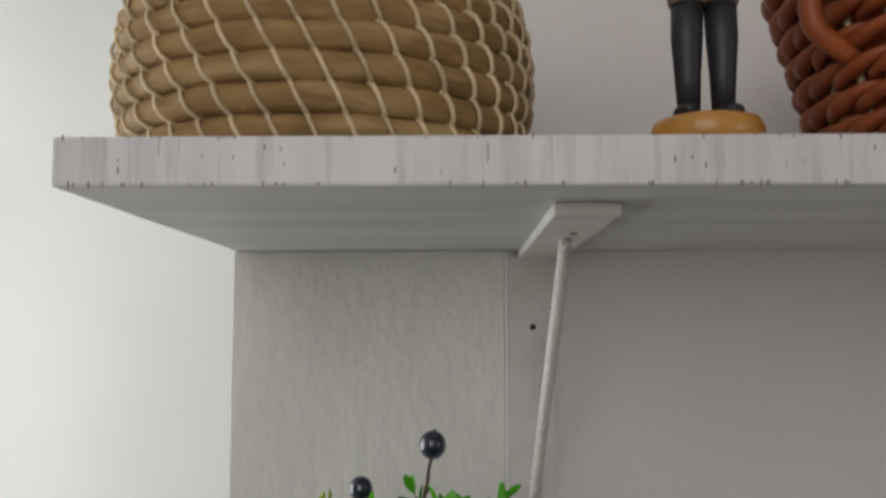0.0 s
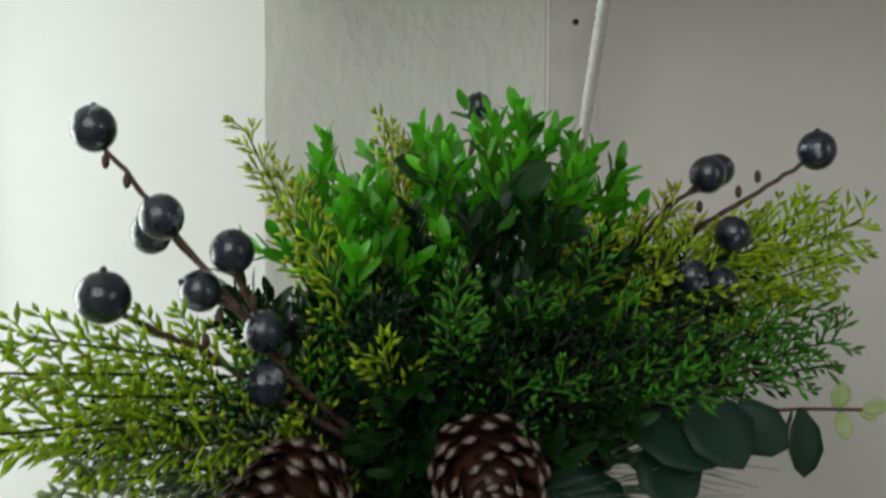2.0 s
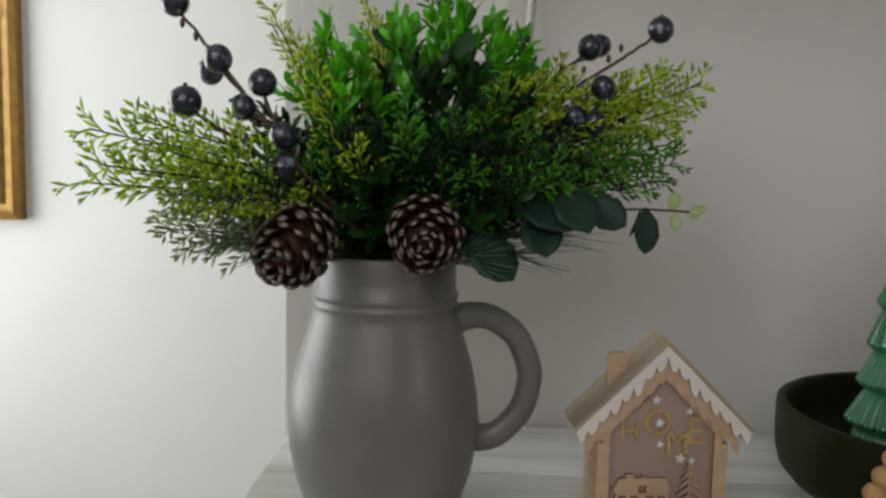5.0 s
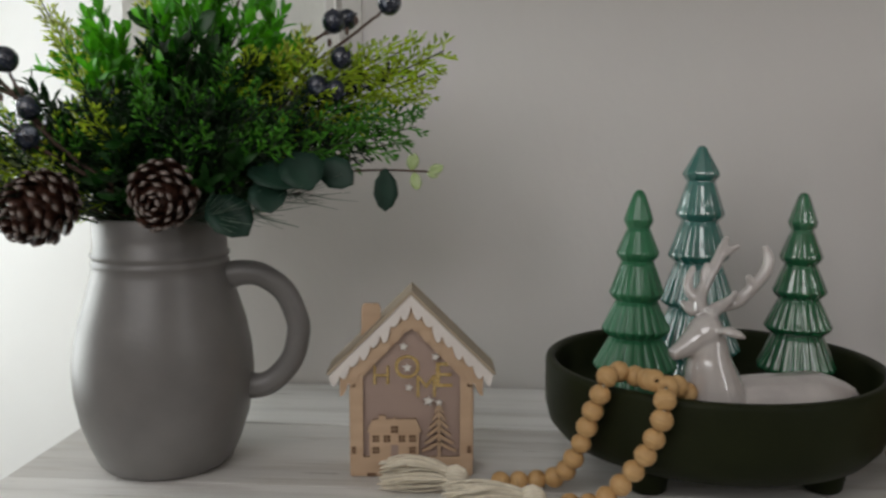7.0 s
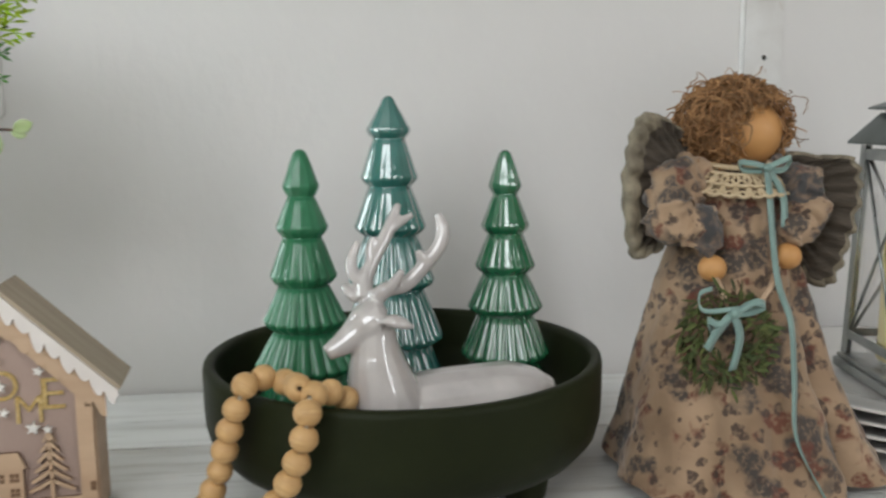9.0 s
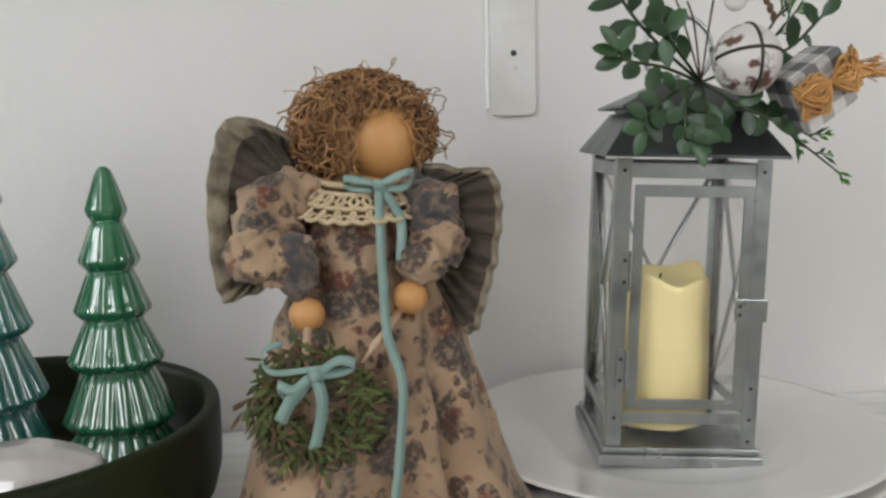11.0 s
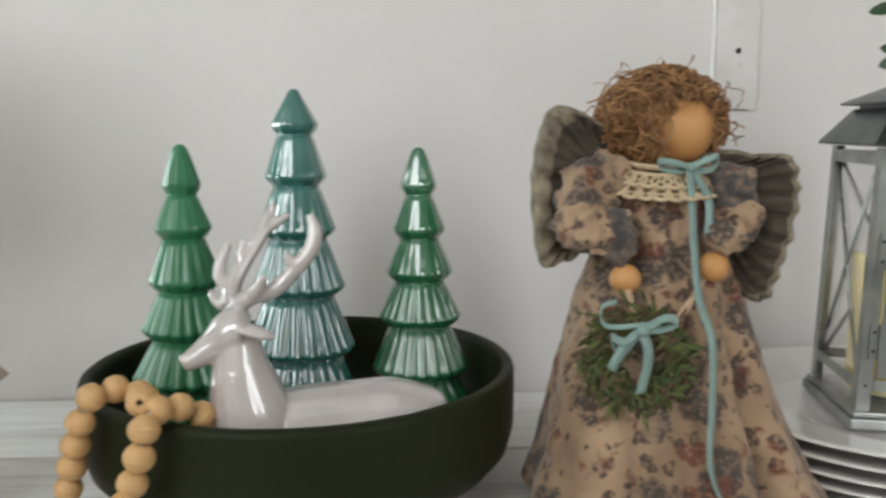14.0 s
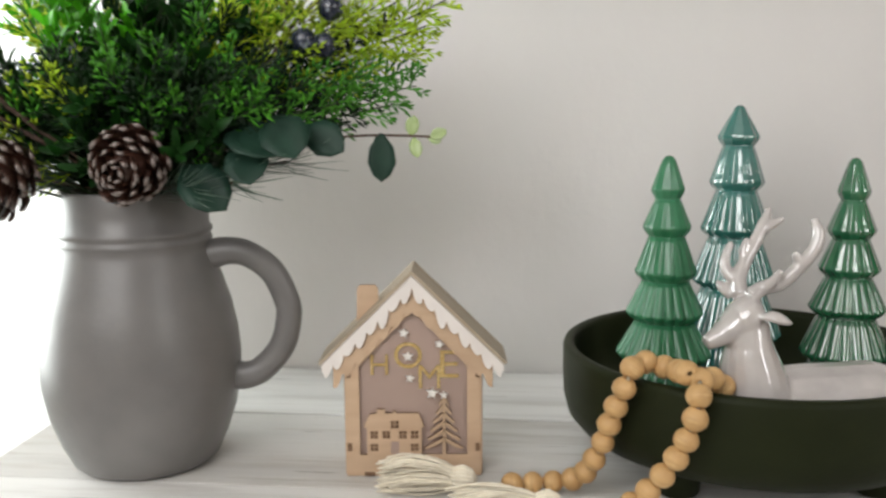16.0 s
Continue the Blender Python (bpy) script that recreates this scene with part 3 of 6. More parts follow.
def picture():
    ob = thing("framed_picture", "large picture in a stepped gilded frame on the wall", "picture", (-1.86, Y1 - 0.002, 1.60))
    w, h = 0.40, 0.48
    prof = ((0.0, 0.0), (0.0, -0.040), (0.018, -0.050), (0.030, -0.036), (0.050, -0.034), (0.062, -0.046), (0.078, -0.030), (0.095, -0.026), (0.105, -0.014), (0.105, 0.0))
    bm = bmesh.new()
    for (sx, sz), (tx, tz) in (((-1, -1), (1, -1)), ((1, -1), (1, 1)), ((1, 1), (-1, 1)), ((-1, 1), (-1, -1))):
        rows = [[bm.verts.new((x * (w - u), y, z * (h - u))) for u, y in prof] for x, z in ((sx, sz), (tx, tz))]
        for k in range(len(prof) - 1):
            bm.faces.new((rows[0][k], rows[1][k], rows[1][k + 1], rows[0][k + 1]))
    part("frame", bm, M["gilt"], ob, smooth=False)
    part("canvas", box(bmesh.new(), -w + 0.10, w - 0.10, -0.012, -0.004, -h + 0.10, h - 0.10), M["canvas"], ob, "plain brown canvas", smooth=False)


picture()


# ---- table with boards ----
def table():
    ob = thing("console_table", "whitewashed wooden console table with worn boards", "table")
    edges = (0.300, 0.518, 0.724, WALL_Y - 0.002)
    for k, (a, b) in enumerate(zip(edges, edges[1:])):
        part("board", box(bmesh.new(), -0.205, 1.95, a + 0.0010, b - 0.0010, TABLE_Z - 0.032, TABLE_Z - 0.0006 * (k % 2), 0.0022), M[("table", "table_grey", "table_white")[k]], ob, smooth=False)
    for x in (-0.16, 1.86):
        for y in (0.35, 0.83):
            part("leg", box(bmesh.new(), x, x + 0.06, y, y + 0.06, 0.0, TABLE_Z - 0.033, 0.004), M["table"], ob, smooth=False)
    part("apron", box(bmesh.new(), -0.10, 1.86, 0.36, 0.382, TABLE_Z - 0.12, TABLE_Z - 0.033, 0.003), M["table"], ob, smooth=False)


table()


# ---- upper shelf, its brackets and what stands on it ----
def upper_shelf():
    ob = thing("wall_shelf", "white painted wall shelf with chipped sawn edges", "shelf")
    bm = box(bmesh.new(), -0.229, 1.9, 0.472, WALL_Y - 0.001, SHELF_Z, SHELF_Z + 0.032, 0.0025)
    bmesh.ops.recalc_face_normals(bm, faces=bm.faces)
    for f in bm.faces:
        if f.normal.y < -0.7 or f.normal.x < -0.7:
            f.material_index = 1
    part("shelf_board", bm, [M["shelf"], M["shelf_edge"]], ob, smooth=False)
    random.seed(5)
    bm = bmesh.new()
    for k in range(90):
        x = random.uniform(-0.225, 0.55)
        z = SHELF_Z + (random.choice((0.0015, 0.0015, 0.0305)) if random.random() < 0.8 else random.uniform(0.006, 0.026))
        w, h = random.uniform(0.0004, 0.0011), random.uniform(0.0008, 0.0032)
        ball(bm, (x, 0.4722, z), 1.0, 6, 4, (w, 0.0005, h))
    part("paint_chip", bm, M["chip"], ob, "bare wood chips along the edge")["kind"] = "stuff"


upper_shelf()


def bracket(x):
    """Wall strip, arm under the shelf and a twisted rope between the two."""
    ob = thing("shelf_bracket", "white painted strap bracket with a twisted rope brace", "bracket", (x, 0, 0), group="brackets under the wall shelf")
    bm = bmesh.new()
    low = 1.334
    outline = [(-0.0255, 1.729), (-0.0255, low)]
    outline += [(-0.0255 + 0.008 * (1 - math.cos(a)), low - 0.008 * math.sin(a)) for a in (0.5, 1.1, 1.57)]
    outline += [(0.0255 - 0.008 * (1 - math.cos(a)), low - 0.008 * math.sin(a)) for a in (1.57, 1.1, 0.5)] + [(0.0255, low), (0.0255, 1.729)]
    front = [bm.verts.new((u, WALL_Y - 0.008, z)) for u, z in outline]
    back = [bm.verts.new((u, WALL_Y + 0.001, z)) for u, z in outline]
    bm.faces.new(front)
    for i in range(len(front)):
        j = (i + 1) % len(front)
        bm.faces.new((front[i], front[j], back[j], back[i]))
    part("wall_strip", bm, M["bracket"], ob, smooth=False)
    part("filler_bead", box(bmesh.new(), -0.0292, -0.0258, WALL_Y - 0.0060, WALL_Y + 0.001, low, SHELF_Z - 0.002, 0.0008), M["filler"], ob, "bright white filler bead", smooth=False)
    part("arm", box(bmesh.new(), -0.014, 0.033, 0.540, WALL_Y - 0.002, SHELF_Z - 0.0095, SHELF_Z - 0.0003, 0.0015), M["bracket"], ob, smooth=False)
    a, b = Vector((0.012, 0.690, SHELF_Z - 0.012)), Vector((0.000, WALL_Y - 0.015, 1.470))
    bm = bmesh.new()
    d = (b - a)
    s, u = Vector((1, 0, 0)), d.normalized().cross(Vector((1, 0, 0)))
    for k in range(3):
        pts = []
        for i in range(121):
            t = i / 120
            w = 2 * math.pi * (t * 26 + k / 3)
            sag = Vector((0, 0.004, -0.004)) * math.sin(math.pi * t)
            pts.append(a + d * t + sag + 0.0032 * (math.cos(w) * s + math.sin(w) * u))
        tube(bm, pts, 0.0034, 6)
    part("rope", bm, M["rope"], ob, "twisted white cotton rope")
    for y, z, n in ((WALL_Y - 0.0085, 1.394, (0, 1, 0)), (WALL_Y - 0.0085, 1.652, (0, 1, 0)), (0.655, SHELF_Z - 0.0098, (0, 0, 1)), (0.700, SHELF_Z - 0.0098, (0, 0, 1))):
        bm = bmesh.new()
        lathe(bm, ((0, -0.0006), (0.0022, -0.0006), (0.0034, 0.0002), (0.0034, 0.002), (0, 0.002)), 12)
        bm.transform(Matrix.Translation((0.001 if n[1] else 0.014, y, z)) @ basis(n))
        part("screw", bm, M["screw"], ob, "dark screw head")
    return ob


first = bracket(0.1035)
copy_thing(first, pose(1.068, 0, 0))


def basket():
    """Coiled seagrass: stacked rolls with slanted pale stitches."""
    ob = thing("seagrass_basket", "round coiled seagrass basket with pale stitching", "basket", (-0.082, 0.635, SHELF_Z + 0.032))
    rows = 10
    h = 0.019

    def radius(z):
        return 0.120 + 0.035 * math.sin(math.pi * min(1.0, (z + 0.035) / 0.215)) ** 0.8

    random.seed(3)
    for k in range(rows):
        z = h * (k + 0.5)
        bm = bmesh.new()
        n, m = 120, 10
        ring = []
        for i in range(n):
            a = 2 * math.pi * i / n
            r = radius(z) + 0.0012 * math.sin(a * 13 + k * 2) + random.uniform(-0.0004, 0.0004)
            ring.append([bm.verts.new(((r + 0.0095 * math.cos(q)) * math.cos(a), (r + 0.0095 * math.cos(q)) * math.sin(a), z + 0.0108 * math.sin(q)))
                         for q in (2 * math.pi * j / m for j in range(m))])
        for i in range(n):
            for j in range(m):
                bm.faces.new((ring[i][j], ring[(i + 1) % n][j], ring[(i + 1) % n][(j + 1) % m], ring[i][(j + 1) % m]))
        part("coil", bm, M["seagrass"], ob)
    bm = bmesh.new()
    count = 38
    for k in range(rows):
        z = h * (k + 0.5)
        for i in range(count):
            a0 = 2 * math.pi * (i + 0.62 * k) / count
            pts = []
            for s in range(7):
                q = math.pi * (s / 6 - 0.5) * 1.1
                a = a0 - 0.085 * (s / 6 - 0.5) * 1.5
                r = radius(z) + 0.0112 * math.cos(q)
                pts.append((r * math.cos(a), r * math.sin(a), z + 0.0125 * math.sin(q)))
            tube(bm, pts, 0.0019, 5, flat=0.7)
    part("stitching", bm, M["stitch"], ob, "pale raffia stitches")["kind"] = "stuff"
    part("base", lathe(bmesh.new(), ((0, 0.0), (0.115, 0.0), (0.118, 0.006), (0, 0.008)), 48), M["seagrass"], ob)


basket()


def wicker_basket():
    """A flared basket of thick slanting braids."""
    ob = thing("wicker_basket", "rust-red plaited wicker basket", "basket", (0.450, 0.640, SHELF_Z + 0.032))
    random.seed(8)
    for k in range(8):
        bm = bmesh.new()
        z = 0.012 + 0.0215 * k
        r = 0.118 + 0.026 * (z / 0.12) ** 1.2
        n = 24
        for i in range(n):
            a0 = 2 * math.pi * (i + 0.5 * (k % 2)) / n
            pts = []
            for s in range(9):
                t = s / 8
                a = a0 + (t - 0.5) * 2 * math.pi / n * 1.7
                rr = r + 0.008 * math.sin(math.pi * t) - 0.003
                pts.append((rr * math.cos(a), rr * math.sin(a), z + 0.018 * (t - 0.5)))
            tube(bm, pts, [0.0035, 0.0065, 0.0082, 0.009, 0.009, 0.009, 0.0082, 0.0065, 0.0035], 6, flat=0.6)
        part("braid", bm, M["wicker"], ob)
    bm = bmesh.new()
    for i in range(24):
        a = 2 * math.pi * (i + 0.25) / 24
        pts = [((0.112 + 0.026 * (z / 0.12) ** 1.2) * math.cos(a), (0.112 + 0.026 * (z / 0.12) ** 1.2) * math.sin(a), z) for z in (0.002, 0.05, 0.1, 0.15, 0.175)]
        tube(bm, smooth_path(pts, 3), 0.0035, 6)
    part("stakes", bm, M["stitch"], ob, "pale upright stakes")["kind"] = "stuff"
    part("lining", lathe(bmesh.new(), ((0, 0.002), (0.105, 0.002), (0.112, 0.02), (0.128, 0.10), (0.142, 0.17), (0.140, 0.17), (0.110, 0.02), (0, 0.006)), 40), M["wicker"], ob)
    bm = bmesh.new()
    tube(bm, smooth_path([(-0.130, -0.05, 0.085), (-0.158, -0.055, 0.105), (-0.160, -0.055, 0.135), (-0.146, -0.05, 0.155)], 6), 0.0085, 8)
    part("handle", bm, M["wicker"], ob)


wicker_basket()


def figurine():
    """A plain painted wooden figure on a turned disc; only the lower half ever shows."""
    bm = bmesh.new()
    lathe(bm, ((0, 0.0), (0.034, 0.0), (0.037, 0.004), (0.0375, 0.012), (0.035, 0.018), (0.027, 0.0205), (0, 0.021)), 48, mi=1)
    for s in (-1, 1):
        tube(bm, [(s * 0.0115, 0, 0.026), (s * 0.0118, 0, 0.05), (s * 0.0118, 0, 0.075), (s * 0.0108, 0, 0.11)], [0.0076, 0.0088, 0.0106, 0.0112], 16)
        ball(bm, (s * 0.0145, -0.006, 0.0245), 0.0105, 16, 8, (0.82, 1.25, 0.5))
    lathe(bm, ((0, 0.100), (0.0235, 0.100), (0.0255, 0.112), (0.022, 0.15), (0.019, 0.17), (0.010, 0.178), (0.012, 0.19), (0.011, 0.202), (0, 0.208)), 24, mi=2, sy=0.7)
    ob = solid("figurine", bm, [M["trousers"], M["disc"], M["coat"]], "small painted figurine with black legs on a wooden disc", "figurine")
    ob.location = (0.1905, 0.522, SHELF_Z + 0.032)


figurine()


# ---- jug ----
JX, JY = -0.0445, 0.578


def jug():
    ob = thing("jug", "matte grey stoneware jug with a loop handle", "jug", (JX, JY, TABLE_Z))
    prof = ((0, 0.002), (0.055, 0.0), (0.066, 0.002), (0.072, 0.008), (0.081, 0.028), (0.090, 0.056), (0.0955, 0.088), (0.0965, 0.112), (0.0945, 0.138), (0.089, 0.166),
            (0.0795, 0.198), (0.0735, 0.220), (0.0715, 0.2285), (0.0728, 0.2305), (0.0728, 0.2340), (0.0712, 0.2360), (0.0712, 0.2385), (0.0732, 0.2405), (0.0732, 0.2440),
            (0.0708, 0.2465), (0.0700, 0.262), (0.0700, 0.280), (0.0693, 0.2825), (0.0675, 0.2835), (0.0660, 0.2822), (0.0652, 0.279), (0.0652, 0.235), (0.083, 0.16), (0.090, 0.09), (0.06, 0.012), (0, 0.010))
    part("body", lathe(bmesh.new(), [(r * 1.03, z) for r, z in prof], 72), M["jug"], ob)
    pts = smooth_path([(0.072, 0, 0.215), (0.090, 0, 0.2195), (0.112, 0, 0.2165), (0.137, 0, 0.198), (0.151, 0, 0.167), (0.152, 0, 0.147), (0.144, 0, 0.119), (0.124, 0, 0.096), (0.106, 0, 0.0885), (0.088, 0, 0.0905)], 6)
    n = len(pts)
    bm = bmesh.new()
    tube(bm, pts, [0.0115 + 0.003 * (abs(i / (n - 1) - 0.5) * 2) ** 4 for i in range(n)], 16, flat=1.15)
    handle = part("handle", bm, M["jug"], ob)
    handle.rotation_euler.z = radians(6)


jug()


# ---- bouquet in the jug ----
bouquet = thing("artificial_bouquet", "artificial evergreen bouquet with blue berries and pine cones in the jug", "bouquet", (0, 0, 0))
MOUTH = Vector((JX, JY, TABLE_Z + 0.262))


def stem_path(tip, lift=0.25, start=None, k=8):
    """From inside the jug's mouth to a tip, first rising, then leaning out."""
    a = start or MOUTH + Vector((random.uniform(-0.03, 0.03), random.uniform(-0.03, 0.03), 0))
    tip = Vector(tip)
    mid = a.lerp(tip, 0.5) + Vector((0, 0, lift * (tip - a).length * 0.5))
    return smooth_path([a, mid, tip], k)


def scale_leaf(bm, at, d, up, length, width, mi):
    s = d.cross(up)
    s = s.normalized() if s.length > 1e-4 else d.orthogonal().normalized()
    n = s.cross(d)
    a, b = bm.verts.new(at), bm.verts.new(at + d * length)
    m1, m2 = at + d * length * 0.55 + n * width * 0.25, at + d * length * 0.55 - n * width * 0.3
    l, r, t = bm.verts.new(m1 - s * width / 2), bm.verts.new(m1 + s * width / 2), bm.verts.new(m2)
    for f in ((a, l, t), (a, t, r), (l, b, t), (t, b, r), (a, r, l), (l, r, b)):
        bm.faces.new(f).material_index = mi


def cedar(tip, mats, lift=0.2, reach=0.05, start=None, tips=0.55, density=1.0, name="cedar_sprig", from_t=0.35):
    """A sprig with side twigs full of small scale leaves; the outer part is lighter."""
    path = stem_path(tip, lift, start, 10)
    bm = bmesh.new()
    n = len(path)
    tube(bm, path, [0.0016 * (1 - 0.6 * i / n) for i in range(n)], 5, mi=0)
    length = sum((path[i + 1] - path[i]).length for i in range(n - 1))
    plane = Vector((random.uniform(-0.5, 0.5), -1, random.uniform(-0.2, 0.6))).normalized()
    count = int(length * (1 - from_t) / 0.0078 * density)
    for i in range(count):
        t = from_t + (1 - from_t) * (i + random.random()) / count
        q = t * (n - 1)
        j = min(int(q), n - 2)
        p = path[j].lerp(path[j + 1], q - j)
        d = (path[j + 1] - path[j]).normalized()
        side = d.cross(plane).normalized() * (1 if i % 2 else -1)
        side = (Matrix.Rotation(random.uniform(-0.9, 0.9), 3, d) @ side)
        td = (d * random.uniform(0.75, 1.1) + side * random.uniform(0.55, 0.9) + Vector((0, 0, 0.12))).normalized()
        tl = reach * random.uniform(0.55, 1.0) * (0.35 + 0.65 * min(1, (1.06 - t) / 0.5))
        end = p + td * tl
        mi0 = 2 if t + random.uniform(-0.12, 0.12) > tips else 1
        tube(bm, [p, p.lerp(end, 0.5) + Vector((0, 0, 0.001)), end], [0.0010, 0.0008, 0.0004], 4, mi=mi0, caps=False)
        m = max(3, int(tl / 0.0050))
        for s in range(m):
            u = (s + 0.6) / m
            w = td.cross(plane).normalized() * (1 if s % 2 else -1)
            w = Matrix.Rotation(random.uniform(-0.7, 0.7), 3, td) @ w
            ld = (td * 1.1 + w * random.uniform(0.4, 0.8)).normalized()
            mi = mi0 if u < 0.5 or random.random() < 0.5 else min(2, mi0 + 1)
            scale_leaf(bm, p.lerp(end, u), ld, plane, random.uniform(0.0105, 0.0190) * (1.15 - 0.4 * u), 0.0031, mi)
        scale_leaf(bm, end, td, plane, 0.007, 0.003, min(2, mi0 + 1))
    return part(name, bm, [M["green_stem"]] + [M[k] for k in mats], bouquet)


def boxwood(tip, mats=("boxwood", "boxwood_shaded"), lift=0.1, size=1.0, start=None, from_t=0.35):
    """A sprig of small paired oval leaves with side shoots."""
    path = stem_path(tip, lift, start, 8)
    bm = bmesh.new()
    n = len(path)
    tube(bm, path, [0.0018 * (1 - 0.5 * i / n) for i in range(n)], 5, mi=0)

    def shoot(p0, d0, length, mi):
        m = max(3, int(length / 0.0085))
        end = p0 + d0 * length
        tube(bm, [p0, p0.lerp(end, 0.5), end], [0.0011, 0.0009, 0.0006], 4, mi=0, caps=False)
        turn = random.random() * 3
        for s in range(m + 1):
            u = s / m
            for w in (0, 1):
                a = turn + s * 1.57 + w * math.pi
                side = Matrix.Rotation(a, 3, d0) @ d0.orthogonal().normalized()
                ld = (d0 * random.uniform(0.8, 1.2) + side * random.uniform(0.45, 0.85) + Vector((0, 0, 0.25))).normalized()
                leaf(bm, p0.lerp(end, u), ld, d0, size * random.uniform(0.016, 0.025), size * random.uniform(0.0058, 0.0092), mi, 0.16, random.uniform(-0.1, 0.25))
        leaf(bm, end, d0, d0.orthogonal(), size * 0.014, size * 0.008, mi)

    for k in range(9):
        t = from_t + (1 - from_t) * (k + random.random() * 0.6) / 9
        q = t * (n - 1)
        j = min(int(q), n - 2)
        p = path[j].lerp(path[j + 1], q - j)
        d = (path[j + 1] - path[j]).normalized()
        side = Matrix.Rotation(random.random() * 6.28, 3, d) @ d.orthogonal().normalized()
        # inner shoots get the dark copy: shade painted by place on the stem
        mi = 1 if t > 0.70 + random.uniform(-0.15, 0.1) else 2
        shoot(p, (d * 0.8 + side * 0.7).normalized(), random.uniform(0.022, 0.038) * size, mi)
    shoot(path[-3], (path[-1] - path[-3]).normalized(), 0.028 * size, 1)
    return part("boxwood_sprig", bm, [M["green_stem"]] + [M[k] for k in mats], bouquet)


random.seed(21)
# dense green middle; its front sprigs are coloured dark in place of shade
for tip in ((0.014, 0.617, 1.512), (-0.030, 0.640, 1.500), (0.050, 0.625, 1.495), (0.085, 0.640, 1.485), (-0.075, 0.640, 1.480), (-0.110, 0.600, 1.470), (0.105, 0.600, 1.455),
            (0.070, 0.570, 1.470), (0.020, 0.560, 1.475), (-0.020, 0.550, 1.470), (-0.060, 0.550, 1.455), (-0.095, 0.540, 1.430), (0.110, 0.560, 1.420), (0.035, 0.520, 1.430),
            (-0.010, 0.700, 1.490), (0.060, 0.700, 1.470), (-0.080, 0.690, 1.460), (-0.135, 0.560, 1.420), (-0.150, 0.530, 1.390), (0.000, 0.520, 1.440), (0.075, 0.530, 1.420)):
    boxwood([c + random.uniform(-0.008, 0.008) for c in tip], ("boxwood", "boxwood_shaded") if tip[1] > 0.535 else ("boxwood_shaded", "boxwood_shaded"))
# low sprigs round the mouth, wholly in the shaded leaf colour
for k in range(16):
    a = random.uniform(0, 6.28)
    r = random.uniform(0.05, 0.12)
    boxwood((JX + 0.01 + r * math.cos(a), JY + 0.02 + 0.8 * r * math.sin(a), random.uniform(1.35, 1.44)), ("boxwood_shaded", "boxwood_shaded"), size=0.95, from_t=0.2)
for tip in ((0.030, 0.580, 1.500), (-0.045, 0.590, 1.492), (0.095, 0.580, 1.468), (-0.115, 0.570, 1.455), (-0.085, 0.520, 1.430)):
    boxwood([c + random.uniform(-0.006, 0.006) for c in tip], size=1.05)
# yellow-green sprigs at the back and front
for tip in ((-0.158, 0.551, 1.500), (-0.140, 0.560, 1.475), (-0.071, 0.621, 1.512), (-0.055, 0.625, 1.495), (0.130, 0.560, 1.455), (0.150, 0.560, 1.440)):
    cedar(tip, ("cedar_tip", "gold_leaf"), 0.1, 0.035, tips=0.6)
for tip in ((0.110, 0.550, 1.435), (0.080, 0.535, 1.435)):
    cedar(tip, ("cedar_dark_shaded", "cedar_tip"), 0.1, 0.04, tips=0.78)
# front middle sprigs, darkened by colour to stand as if in shade
for tip in ((-0.015, 0.470, 1.415), (-0.012, 0.470, 1.385), (0.070, 0.490, 1.420), (0.035, 0.480, 1.400)):
    cedar(tip, ("cedar_dark_shaded", "cedar"), 0.1, 0.040, tips=0.60)
for tip in ((0.135, 0.545, 1.430), (-0.060, 0.465, 1.365), (-0.115, 0.510, 1.450)):
    cedar(tip, ("cedar", "cedar_tip"), 0.1, 0.042, tips=0.62)
# wide sprigs towards the wall side
for tip in ((0.272, 0.600, 1.445), (0.255, 0.590, 1.420), (0.240, 0.610, 1.455), (0.215, 0.570, 1.440), (0.190, 0.560, 1.430), (0.250, 0.600, 1.400)):
    cedar(tip, ("cedar_dark_shaded", "cedar_tip"), 0.15, 0.055, tips=0.66)
# the lower ones are coloured dark to read as shaded
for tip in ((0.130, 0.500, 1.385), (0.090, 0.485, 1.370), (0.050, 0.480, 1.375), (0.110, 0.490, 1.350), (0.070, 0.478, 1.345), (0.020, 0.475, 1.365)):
    cedar(tip, ("cedar_dark_shaded", "cedar_dark_shaded"), 0.12, 0.048, tips=2, from_t=0.2)
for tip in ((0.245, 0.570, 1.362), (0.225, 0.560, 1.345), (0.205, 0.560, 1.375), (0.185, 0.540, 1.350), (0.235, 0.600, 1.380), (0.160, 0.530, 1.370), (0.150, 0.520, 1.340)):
    cedar(tip, ("cedar_dark_shaded", "cedar"), 0.15, 0.05, tips=0.82)
# long light sprigs that hang out over the table's end; the lower ones start in the shaded colour
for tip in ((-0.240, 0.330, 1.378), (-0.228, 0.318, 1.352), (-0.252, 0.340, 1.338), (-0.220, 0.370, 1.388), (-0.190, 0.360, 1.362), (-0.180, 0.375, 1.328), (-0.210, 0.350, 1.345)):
    cedar(tip, ("cedar_dark_shaded" if tip[2] < 1.35 else "cedar", "cedar_tip"), 0.18, 0.050, tips=0.62, density=0.88)
for tip in ((-0.195, 0.370, 1.318), (-0.205, 0.390, 1.330), (-0.212, 0.385, 1.300), (-0.190, 0.400, 1.288), (-0.170, 0.410, 1.296)):
    cedar(tip, ("cedar_tip", "frost"), 0.1, 0.045, tips=0.5)
# inner filling in near-black leaf colours that paint the shade between the sprigs
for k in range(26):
    boxwood((JX + 0.01 + random.uniform(-0.10, 0.11), JY + random.uniform(-0.085, 0.06), random.uniform(1.305, 1.39)), ("boxwood_shaded", "boxwood_shaded"), size=1.1, from_t=0.1)
